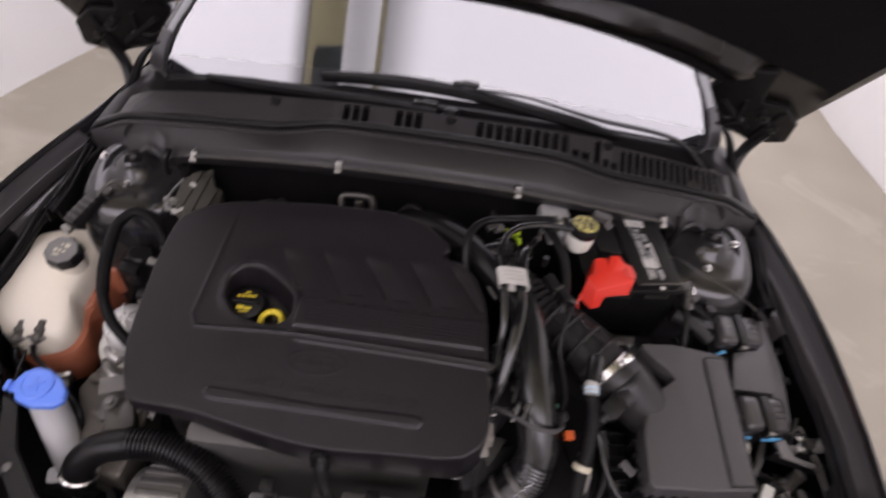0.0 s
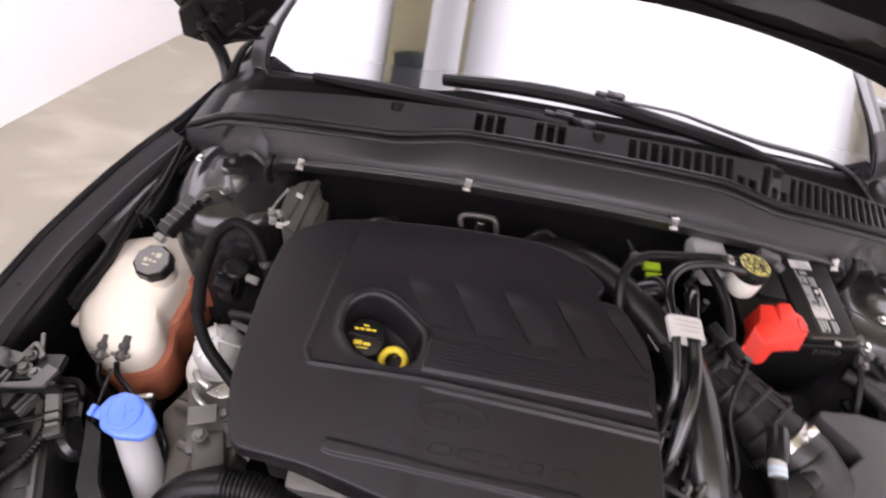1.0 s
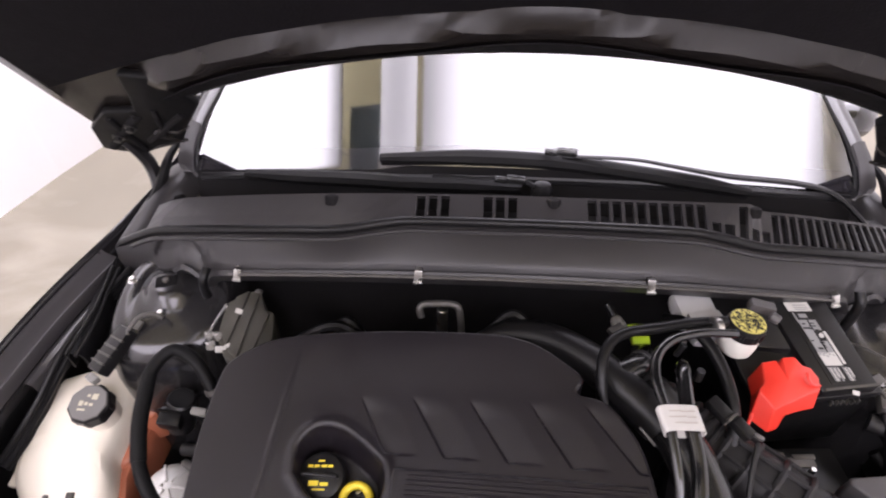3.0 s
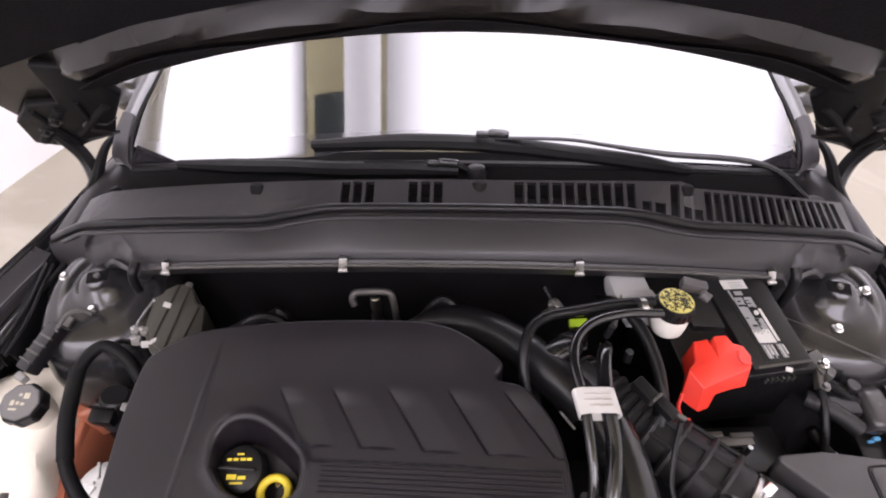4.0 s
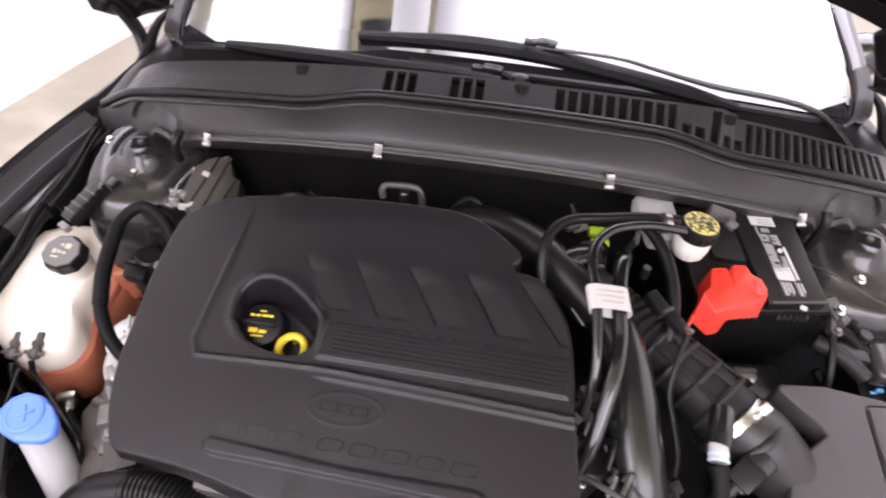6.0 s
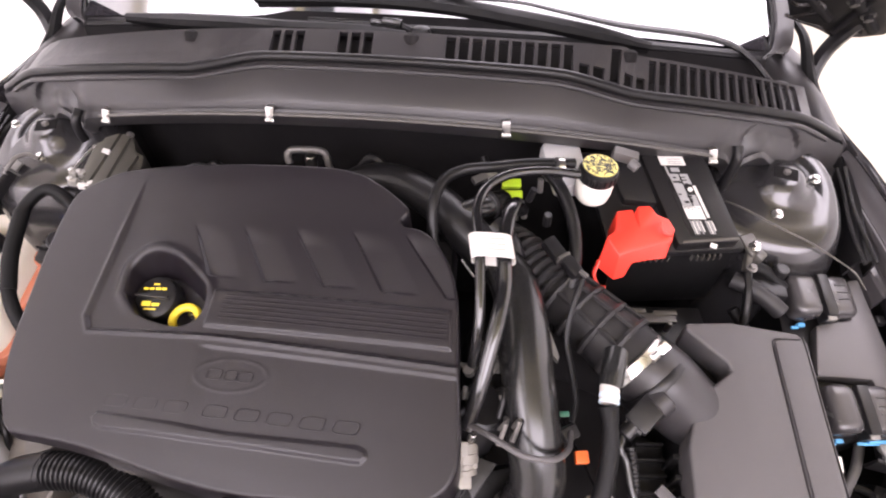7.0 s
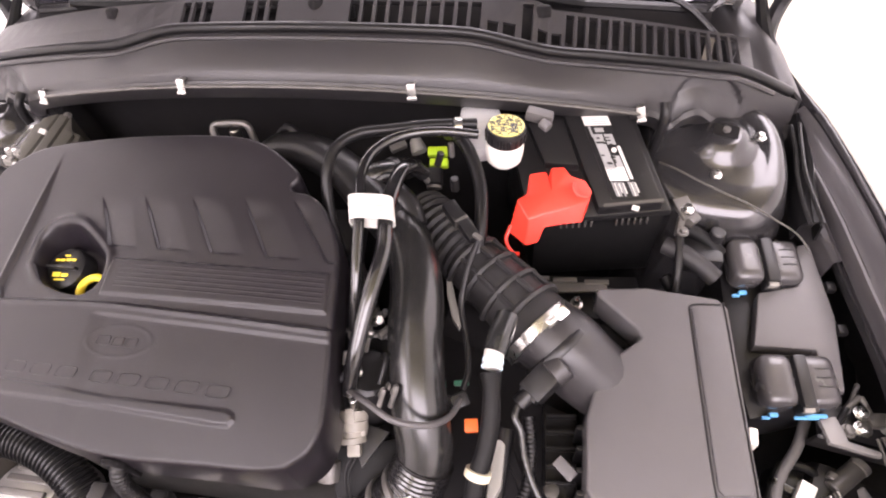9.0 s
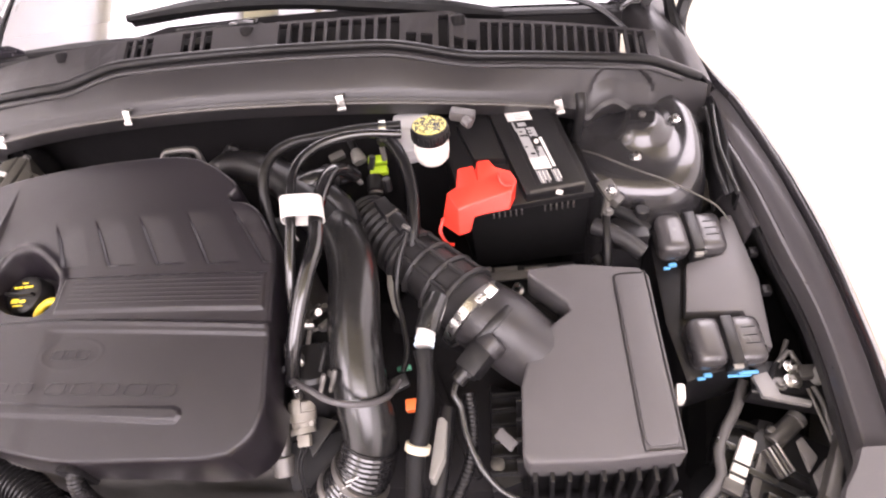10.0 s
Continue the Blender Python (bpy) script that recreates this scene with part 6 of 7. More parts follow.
    hose("earth_cable", [(0.530, -0.080, 0.878), (0.530, -0.110, 0.862), (0.527, -0.145, 0.83), (0.52, -0.18, 0.76)], 0.006, "black earth cable from the battery clamp", "cable", n=10)
    tray = thing("battery_tray", (0.41, -0.13, 0.76), "black battery tray with a steel hold-down", "battery tray")
    part("tray", prism([(0.32, -0.175), (0.50, -0.160), (0.49, -0.09), (0.33, -0.10)], 0.79, 0.765, 0.004), PLASTIC, tray)
    part("strap", box((0.395, -0.128, 0.806), (0.10, 0.016, 0.006), 0.002, (0, 0, 5)), GREYCAST, tray)
    for x in (0.352, 0.385, 0.43):
        part("tab", box((x, -0.117, 0.808), (0.022 if x < 0.36 else 0.034, 0.008, 0.004), 0.001, (0, 0, 5)), GREYCAST, tray)
    part("stud", bolt((0.402, -0.152, 0.800), 0.006, 0.016), STEEL, tray)
    part("pin", rod((0.430, -0.142, 0.80), (0.430, -0.142, 0.822), 0.004), STEEL, tray)


battery()


def red_cover():
    r = thing("terminal_cover", (0.355, -0.10, 0.90), "bright red plastic battery terminal cover", "terminal cover")
    # upper outline with the point of the skirt below each corner
    outline = [((0.328, -0.124, 0.951), (0.327, -0.138, 0.915)), ((0.340, -0.118, 0.951), (0.342, -0.132, 0.915)), ((0.348, -0.114, 0.951), (0.348, -0.122, 0.934)), ((0.374, -0.102, 0.950), (0.374, -0.112, 0.931)), ((0.402, -0.089, 0.949), (0.396, -0.105, 0.928)), ((0.407, -0.071, 0.951), (0.404, -0.080, 0.925)), ((0.398, -0.059, 0.957), (0.396, -0.058, 0.920)), ((0.378, -0.064, 0.970), (0.378, -0.055, 0.918)), ((0.369, -0.055, 0.976), (0.369, -0.050, 0.918)), ((0.353, -0.055, 0.973), (0.353, -0.050, 0.918)), ((0.350, -0.062, 0.963), (0.350, -0.056, 0.918)), ((0.347, -0.056, 0.967), (0.347, -0.052, 0.918)), ((0.326, -0.061, 0.967), (0.325, -0.056, 0.918)), ((0.324, -0.088, 0.958), (0.322, -0.086, 0.918)), ((0.312, -0.100, 0.959), (0.303, -0.125, 0.926))]
    bm = bmesh.new()
    up, low = [bm.verts.new(a) for a, b in outline], [bm.verts.new(b) for a, b in outline]
    mid = bm.verts.new((0.355, -0.086, 0.963))
    n = len(outline)
    rims = []
    for k in range(n):
        bm.faces.new((up[k], up[(k + 1) % n], mid))
        f = bm.faces.new((up[(k + 1) % n], up[k], low[k], low[(k + 1) % n]))
        rims += [e for e in f.edges if not (e.verts[0] in low and e.verts[1] in low)]
    bmesh.ops.recalc_face_normals(bm, faces=bm.faces)
    bmesh.ops.bevel(bm, geom=list(set(rims)), offset=0.0045, segments=3, affect="EDGES", profile=0.6, clamp_overlap=True)
    part("body", bm, RED, r)
    part("lid_crease", tube([(0.383, -0.074, 0.9665), (0.384, -0.082, 0.9620), (0.390, -0.088, 0.9580), (0.400, -0.086, 0.9545)], 0.0022, 8, 5), RED, r)
    part("strap", tube([(0.306, -0.120, 0.932), (0.304, -0.126, 0.928), (0.301, -0.133, 0.920), (0.305, -0.140, 0.910), (0.312, -0.144, 0.904), (0.319, -0.143, 0.902)], 0.0026, 8, 6), RED, r)
    hose("terminal_lead", [(0.318, -0.165, 0.90), (0.322, -0.178, 0.86), (0.318, -0.190, 0.80)], 0.005, "thin grey lead below the terminal cover", "cable", n=8)


red_cover()


def brake_fluid():
    b = thing("brake_fluid_reservoir", (0.285, 0.0, 0.92), "white brake fluid reservoir with a yellow-printed cap", "brake reservoir")
    m = pose(0.291, 0.004, 0.975, -5, 3)
    part("neck", lathe([(0.0, -0.043), (0.018, -0.042), (0.0230, -0.036), (0.0246, -0.024), (0.0246, -0.008), (0.022, 0.002)], m, 28), WHITEPL, b)
    part("body", join(box((0.252, 0.070, 0.930), (0.060, 0.060, 0.036), 0.016, (5, 0, 10)), box((0.262, 0.036, 0.932), (0.056, 0.05, 0.034), 0.015, (10, 0, 12))), NECKPL, b)
    cap = part("cap", lathe([(0.0240, -0.007), (0.0252, -0.004), (0.0252, 0.010), (0.0240, 0.014), (0.0, 0.0145)], m, 36), PLASTIC, b, "black cap with yellow printing")
    for k in range(20):
        q = box((0.0250, 0, 0.002), (0.003, 0.004, 0.012), 0.001)
        bmesh.ops.transform(q, matrix=m @ pose(0, 0, 0, 0, 0, k * 18), verts=q.verts)
        part("knurl", q, PLASTIC, cap)
    rnd = random.Random(3)
    disc = lathe([(0.0226, 0.0144), (0.0226, 0.0150), (0.0, 0.0150)], m, 32)
    part("print_disc", disc, PALEYELLOW, cap, "yellow printed warning disc")
    for j in range(150):
        a, r = rnd.uniform(0, 6.283), 0.0225 * math.sqrt(rnd.random())
        q = box((0, 0, 0), (rnd.uniform(0.003, 0.007), rnd.uniform(0.0007, 0.0013), 0.0006), 0)
        bmesh.ops.transform(q, matrix=m @ pose(r * math.cos(a) * 0.92, r * math.sin(a) * 0.92, 0.0151, 0, 0, rnd.choice((0, 0, 90, 60, -45)) + rnd.uniform(-12, 12)), verts=q.verts)
        part("print_stroke", q, PLASTIC, cap)
    part("sensor", join(box((0.332, 0.050, 0.968), (0.036, 0.016, 0.016), 0.004, (0, 10, -8)), rod((0.335, 0.030, 0.975), (0.345, 0.022, 0.972), 0.007)), MIDGREY, b)
    b.location = b.location + Vector((0.002, -0.042, 0.036))


brake_fluid()


def booster_hoses():
    rib = [(0.258, -0.046, 1.035), (0.205, -0.058, 1.042), (0.160, -0.070, 1.044), (0.118, -0.080, 1.044), (0.094, -0.100, 1.040), (0.085, -0.130, 1.025), (0.090, -0.165, 0.99), (0.10, -0.19, 0.95)]
    solo("vacuum_hose", tube(rib, 0.0070, 12, 10), RUBBER, rib[0], "black braided vacuum hose to the brake booster", "hose")
    hose("fuel_hose", [(0.262, -0.070, 1.040), (0.215, -0.080, 1.052), (0.172, -0.096, 1.056), (0.147, -0.122, 1.056), (0.140, -0.155, 1.054), (0.146, -0.195, 1.046), (0.150, -0.240, 1.030), (0.152, -0.275, 1.008), (0.148, -0.305, 0.965)], 0.0060, "smooth black fuel hose under the white tag", material=GLOSSHOSE, n=12)
    printed = hose("fuel_hose", [(0.196, -0.100, 1.000), (0.186, -0.118, 1.030), (0.178, -0.145, 1.040), (0.174, -0.195, 1.036), (0.177, -0.235, 1.024), (0.172, -0.275, 1.014), (0.164, -0.312, 0.992), (0.156, -0.342, 0.965), (0.148, -0.362, 0.93)], 0.0090, "printed black fuel hose under the white tag", material=GLOSSHOSE, n=14)
    rnd = random.Random(8)
    bits = []
    for i in range(8):
        y = -0.225 - i * 0.009
        bits.append(box((0.1725, y, 1.0325 - 0.22 * (-0.225 - y) * 1.3), (0.0018, rnd.uniform(0.003, 0.006), 0.0015), 0, (20, 0, 0)))
    part("printed_dashes", join(*bits), MARK, printed, "row of pale printed dashes")
    tag = thing("hose_tag", (0.160, -0.207, 1.05), "white cloth tape tag round two hoses", "tag")
    rows = []
    for s in steps(0, 1, 5):
        y = -0.187 - 0.027 * s
        z = 1.048 - 0.008 * s
        rows.append([(0.160 + 0.0245 * math.copysign(abs(math.cos(a)) ** 0.5, math.cos(a)) + 0.006 * s - 0.003, y + 0.003 * math.cos(a), z - 0.003 * math.cos(a) + 0.0090 * math.copysign(abs(math.sin(a)) ** 0.7, math.sin(a))) for a in steps(0, 2 * math.pi * 23 / 24, 24)])
    part("wrap", sheet(rows, 0.001, closed=True), PAPER, tag)
    for k, (x, w) in enumerate(((0.152, 0.014), (0.166, 0.016), (0.154, 0.020), (0.170, 0.010), (0.156, 0.012), (0.168, 0.014))):
        y = -0.194 - 0.006 * (k // 2)
        part("print_bar", box((x, y, 1.0575 - 0.30 * (-0.187 - y)), (w, 0.0014, 0.0008), 0, (16, 0, 4)), TAGINK, tag)
    hose("heater_hose", [(0.210, 0.01, 0.965), (0.226, -0.018, 0.992), (0.248, -0.050, 0.990), (0.265, -0.092, 0.975), (0.270, -0.135, 0.955), (0.266, -0.175, 0.92), (0.26, -0.20, 0.87)], 0.0086, "black heater hose behind the intake", n=12)
    ring = lathe([(0.0105, 0), (0.0135, 0.001), (0.0135, 0.009), (0.0105, 0.010)], aim((0.232, -0.064, 1.043), (0.244, -0.062, 1.041)), 20)
    solo("hose_clip", ring, STEEL, (0.232, -0.064, 1.043), "bright spring clip round a hose", "hose clip")


booster_hoses()


def charge_pipe():
    p = thing("charge_pipe", (0.2, -0.28, 0.86), "fat black plastic turbo charge pipe", "pipe")
    part("upper_hose", tube([(-0.06, -0.035, 0.94), (-0.02, -0.036, 0.968), (0.035, -0.050, 0.978), (0.088, -0.086, 0.982), (0.132, -0.130, 0.976), (0.168, -0.160, 0.962)], [0.020, 0.023, 0.025, 0.026, 0.027, 0.028], 18, 8), PLASTIC, p)
    part("main", tube([(0.160, -0.145, 0.962), (0.186, -0.180, 0.962), (0.203, -0.230, 0.952), (0.212, -0.300, 0.938), (0.222, -0.355, 0.915), (0.232, -0.395, 0.880), (0.226, -0.420, 0.850)], [0.027, 0.029, 0.031, 0.032, 0.032, 0.032, 0.031], 22, 8), PIPEPL, p)
    part("rubber_foot", tube([(0.232, -0.405, 0.868), (0.222, -0.425, 0.845), (0.205, -0.442, 0.825), (0.18, -0.458, 0.80)], [0.033, 0.034, 0.035, 0.035], 22, 8, 0.006, 0.0010), GLOSSHOSE, p, "shiny black rubber elbow")
    for k, (c, d) in enumerate((((0.219, -0.432, 0.838), (0.198, -0.448, 0.818)), ((0.200, -0.446, 0.820), (0.18, -0.46, 0.80)))):
        part("clamp_band", lathe([(0.036, 0), (0.0385, 0.001), (0.0385, 0.008), (0.036, 0.009)], aim(c, d), 28), GREYCAST if k else DULL, p)
    for i in range(5):
        part("print_bar", box((0.222 - 0.006 * i, -0.448 - 0.004 * i, 0.872 - 0.008 * i), (0.024 - 0.002 * i, 0.0018, 0.001), 0, (40, 8, 30)), MARK, p)
    part("branch", tube([(0.112, -0.108, 0.988), (0.138, -0.096, 0.990), (0.158, -0.076, 0.980), (0.172, -0.052, 0.962)], [0.016, 0.017, 0.016, 0.014], 16, 8), PIPEPL, p)
    part("branch_collar", lathe([(0.0165, 0), (0.0185, 0.001), (0.0185, 0.007), (0.0165, 0.008)], aim((0.150, -0.086, 0.985), (0.160, -0.073, 0.979)), 20), PLASTIC, p)
    part("branch", tube([(0.160, -0.118, 0.986), (0.180, -0.134, 0.978), (0.192, -0.156, 0.966)], 0.0145, 14, 6), PLASTIC, p)



charge_pipe()


def intake():
    duct = thing("intake_duct", (0.28, -0.21, 0.88), "ribbed black rubber air intake duct", "air duct")
    pts = [(0.182, -0.068, 0.886), (0.207, -0.100, 0.896), (0.234, -0.133, 0.899), (0.258, -0.158, 0.899)]
    part("bellows", tube(pts, [0.030, 0.033, 0.035, 0.036], 20, 10, 0.014, 0.005), DUCT, duct)
    line = [(0.252, -0.154, 0.899), (0.287, -0.186, 0.899), (0.320, -0.216, 0.897), (0.352, -0.246, 0.893)]
    part("body", tube(line, [0.036, 0.039, 0.042, 0.045], 24, 8), DUCT, duct)
    d = (Vector(line[-1]) - Vector(line[0])).normalized()
    side = d.cross(Vector((0, 0, 1))).normalized()
    upv = side.cross(d)
    for i, s in enumerate((0.012, 0.045, 0.080, 0.112)):
        c = Vector(line[0]) + d * s
        r = 0.037 + 0.06 * s
        arc = [tuple(c + side * (r + 0.003) * math.cos(a) + upv * (r + 0.003) * math.sin(a)) for a in steps(radians(5), radians(175), 13)]
        part("hoop", tube(arc, 0.0045, 6, 2), DUCT, duct)
    for a in (60, 100, 140):
        q = [tuple(Vector(line[0]) + d * s + side * (0.040 + 0.06 * s) * math.cos(radians(a)) + upv * (0.040 + 0.06 * s) * math.sin(radians(a))) for s in (0.012, 0.06, 0.112)]
        part("rail", tube(q, 0.004, 6, 4), DUCT, duct)
    top = lambda x, y: 0.905 + 0.13 * (y + 0.205)
    a = thing("air_filter_box", (0.49, -0.31, 0.72), "grey-black plastic air filter box", "air filter box")
    plan = [(0.418, -0.191), (0.475, -0.185), (0.555, -0.193), (0.566, -0.204), (0.569, -0.270), (0.577, -0.415), (0.500, -0.425), (0.412, -0.430), (0.405, -0.420), (0.405, -0.345), (0.412, -0.318), (0.429, -0.281), (0.467, -0.250), (0.464, -0.240), (0.416, -0.199)]
    part("lid", prism(plan, top, lambda x, y: top(x, y) - 0.045, 0.005, 3), BOXPL, a)
    part("raised_panel", prism([(0.524, -0.209), (0.530, -0.205), (0.554, -0.204), (0.559, -0.209), (0.5705, -0.402), (0.566, -0.408), (0.540, -0.411), (0.535, -0.406)], lambda x, y: top(x, y) + 0.0032, lambda x, y: top(x, y) - 0.004, 0.002), BOXPL, a)
    # Thin dark loop on the lid paints the shade of a groove.
    part("groove_shade", tube([(x, y, top(x, y) + 0.0004) for x, y in ((0.522, -0.213), (0.523, -0.206), (0.530, -0.2025), (0.555, -0.2015), (0.5615, -0.207), (0.567, -0.305), (0.573, -0.404), (0.568, -0.4105), (0.539, -0.4135), (0.5325, -0.407), (0.527, -0.31), (0.522, -0.213))], 0.0010, 6, 3), PLASTIC, a, "dark line standing in for the groove's shade")
    part("base", prism([(0.41, -0.21), (0.56, -0.20), (0.575, -0.41), (0.41, -0.425)], lambda x, y: top(x, y) - 0.05, 0.70, 0.006), PLASTIC, a)
    for i in range(9):
        part("base_rib", box((0.418 + i * 0.0185, -0.430 + 0.0007 * i, 0.805), (0.005, 0.020, 0.085), 0.0015), PLASTIC, a)
    part("base_lip", box((0.494, -0.442, 0.770), (0.185, 0.012, 0.016), 0.004, (0, 0, 4)), PLASTIC, a)
    for i in range(4):
        part("side_rib", box((0.404, -0.345 - i * 0.024, 0.80), (0.012, 0.006, 0.10), 0.0015), PLASTIC, a)
    part("side_panel", prism([(0.362, -0.300), (0.404, -0.315), (0.404, -0.425), (0.368, -0.440)], 0.800, 0.70, 0.004), PLASTIC, a)
    for i in range(6):
        part("panel_rib", box((0.384, -0.318 - i * 0.020, 0.802), (0.036, 0.004, 0.016), 0.001, (0, 0, 4)), PLASTIC, a)
    part("boss", lathe([(0.004, 0), (0.008, 0), (0.009, 0.006), (0.004, 0.008)], pose(0.374, -0.408, 0.802), 16), DULL, a)
    # Solid dark block paints the shade in the hollow beside the outlet.
    part("socket", prism([(0.408, -0.203), (0.456, -0.243), (0.436, -0.262), (0.390, -0.222)], 0.868, 0.80, 0.003), DARK, a)
    part("socket_wall", prism([(0.388, -0.221), (0.434, -0.263), (0.430, -0.267), (0.384, -0.225)], 0.888, 0.82, 0.0015), PLASTIC, a)
    part("outlet", tube([(0.350, -0.246, 0.893), (0.380, -0.264, 0.886), (0.415, -0.282, 0.860), (0.450, -0.294, 0.840)], [0.046, 0.047, 0.046, 0.044], 28, 8), COWL, a)
    part("outlet_cuff", lathe([(0.0485, 0), (0.050, 0.002), (0.050, 0.010), (0.0485, 0.012)], aim((0.370, -0.262, 0.887), (0.402, -0.288, 0.873)), 32), PLASTIC, a)
    part("mount_knob", lathe([(0.007, -0.01), (0.008, 0.004), (0.006, 0.006), (0, 0.006)], pose(0.392, -0.250, 0.912, 30, 30), 16), PLASTIC, a)
    cl = thing("hose_clamp", (0.356, -0.273, 0.93), "shiny worm-drive hose clamp on the intake duct", "hose clamp")
    part("band", lathe([(0.0475, 0), (0.0495, 0.001), (0.0495, 0.013), (0.0475, 0.014)], aim((0.343, -0.246, 0.895), (0.372, -0.271, 0.886)), 36), STEEL, cl)
    part("screw_housing", box((0.369, -0.249, 0.934), (0.012, 0.026, 0.012), 0.002, (30, 20, -40)), STEEL, cl)
    part("screw", rod((0.364, -0.255, 0.937), (0.356, -0.264, 0.938), 0.0062, 10), STEEL, cl)
    mf = thing("air_flow_sensor", (0.365, -0.318, 0.89), "black air flow sensor plug with its cable", "sensor")
    part("plug", join(box((0.356, -0.315, 0.899), (0.030, 0.042, 0.026), 0.003, (20, 0, -42)), box((0.346, -0.325, 0.893), (0.024, 0.020, 0.020), 0.003, (20, 0, -42)), rod((0.342, -0.328, 0.894), (0.330, -0.340, 0.888), 0.010)), PLASTIC, mf)
    part("collar", rod((0.377, -0.296, 0.908), (0.364, -0.308, 0.903), 0.018, 18), COWL, mf)
    part("cable", tube([(0.330, -0.340, 0.887), (0.327, -0.354, 0.882), (0.335, -0.366, 0.873), (0.342, -0.394, 0.860), (0.359, -0.426, 0.845), (0.384, -0.447, 0.830), (0.425, -0.458, 0.822), (0.485, -0.457, 0.818), (0.546, -0.448, 0.812), (0.580, -0.43, 0.79)], 0.0042, 10, 8), PIPEPL, mf)
    part("second_cable", tube([(0.342, -0.346, 0.868), (0.347, -0.380, 0.855), (0.344, -0.42, 0.84), (0.325, -0.46, 0.82)], 0.0062, 10, 8, 0.005, 0.001), RUBBER, mf)
    part("grey_tab", box((0.386, -0.392, 0.845), (0.026, 0.014, 0.004), 0.001, (20, 10, -40)), BOXPL, mf)


intake()


def breather():
    b = thing("breather_valve", (0.30, -0.33, 0.9), "black breather hose with a banded quick coupling", "hose")
    part("upper", tube([(0.312, -0.268, 0.955), (0.306, -0.294, 0.957), (0.302, -0.312, 0.954)], 0.0135, 14, 6), GLOSSPL, b)
    part("coupling", lathe([(0.0095, 0), (0.0108, 0.002), (0.0108, 0.010), (0.0103, 0.012), (0.0108, 0.014), (0.0108, 0.020), (0.0095, 0.022)], aim((0.302, -0.308, 0.955), (0.300, -0.336, 0.950)), 24), PAPER, b, "white and blue banded coupling")
    part("band", lathe([(0.0109, 0), (0.0113, 0.001), (0.0113, 0.004), (0.0109, 0.005)], aim((0.3012, -0.3185, 0.953), (0.300, -0.336, 0.950)), 24), SKYLAB, b)
    part("band", lathe([(0.0109, 0), (0.0113, 0.0005), (0.0113, 0.0025), (0.0109, 0.003)], aim((0.3005, -0.3265, 0.952), (0.299, -0.345, 0.949)), 24), SKYLAB, b)
    part("hose", tube([(0.300, -0.334, 0.950), (0.302, -0.350, 0.945), (0.303, -0.375, 0.930), (0.299, -0.405, 0.912), (0.292, -0.43, 0.895), (0.288, -0.47, 0.86)], [0.0115, 0.009, 0.0100, 0.0100, 0.0105, 0.0105], 14, 8), WIPERRUB, b)
    part("ring", lathe([(0.011, 0), (0.0138, 0.001), (0.0138, 0.009), (0.011, 0.010)], aim((0.2945, -0.419, 0.902), (0.290, -0.436, 0.89)), 24), CREAM, b, "cream plastic ring")
    hose("loom", [(0.318, -0.36, 0.86), (0.314, -0.40, 0.85), (0.310, -0.44, 0.84), (0.30, -0.50, 0.82)], 0.010, "ribbed black wiring loom", "wiring")
    # loose wire crossing the charge pipe
    hose("sensor_wire", [(0.130, -0.356, 0.925), (0.152, -0.365, 0.940), (0.178, -0.381, 0.953), (0.208, -0.396, 0.955), (0.240, -0.393, 0.942), (0.260, -0.374, 0.922), (0.266, -0.348, 0.905)], 0.0035, "thin black sensor wire over the charge pipe", "cable", BOXPL, n=8)
    hose("sensor_wire", [(0.268, -0.335, 0.902), (0.272, -0.312, 0.910), (0.266, -0.280, 0.925), (0.258, -0.250, 0.942), (0.262, -0.22, 0.965), (0.272, -0.190, 0.985)], 0.0035, "thin black sensor wire up to the intake plug", "cable", n=8)
    ps = thing("pressure_sensor", (0.264, -0.348, 0.885), "small grey pressure sensor on the charge pipe", "sensor")
    part("body", box((0.265, -0.347, 0.898), (0.020, 0.016, 0.018), 0.003, (20, 0, 30)), PLASTIC, ps)
    part("stem", rod((0.250, -0.345, 0.893), (0.258, -0.347, 0.895), 0.005), DULL, ps)
    c = thing("sensor_plug", (0.26, -0.18, 0.97), "black two-piece wiring plug on the intake duct", "connector")
    part("half", box((0.240, -0.146, 0.980), (0.018, 0.034, 0.015), 0.004, (10, 0, 38)), PLASTIC, c)
    part("half", box((0.260, -0.171, 0.981), (0.016, 0.028, 0.014), 0.004, (10, 0, 38)), PLASTIC, c)
    part("collar", box((0.2495, -0.158, 0.981), (0.018, 0.005, 0.016), 0.002, (10, 0, 38)), DULL, c)
    part("latch", box((0.272, -0.186, 0.990), (0.006, 0.012, 0.005), 0.002, (10, 0, 60)), GREYCAST, c)
    g = thing("connector", (0.140, -0.385, 0.850), "pale grey wiring connector beside the engine", "connector")
    part("body", join(lathe([(0.012, 0), (0.0165, 0.002), (0.0165, 0.012), (0.0155, 0.013), (0.0165, 0.014), (0.0165, 0.024), (0.013, 0.026), (0.013, 0.034)], aim((0.145, -0.364, 0.888), (0.149, -0.396, 0.870)), 18), box((0.157, -0.380, 0.880), (0.010, 0.024, 0.014), 0.003, (28, 0, 8))), BEIGE, g)
    part("collar", rod((0.1475, -0.392, 0.872), (0.149, -0.398, 0.869), 0.015, 16), BEIGE, g)
    part("tail", box((0.150, -0.404, 0.864), (0.015, 0.014, 0.012), 0.002, (28, 0, 8)), BEIGE, g)
    for k in range(2):
        part("wire", tube([(0.147 + k * 0.006, -0.410, 0.859), (0.140 + k * 0.004, -0.43, 0.84), (0.15 + k * 0.004, -0.47, 0.80)], 0.0016, 6, 4), RUBBER, g)
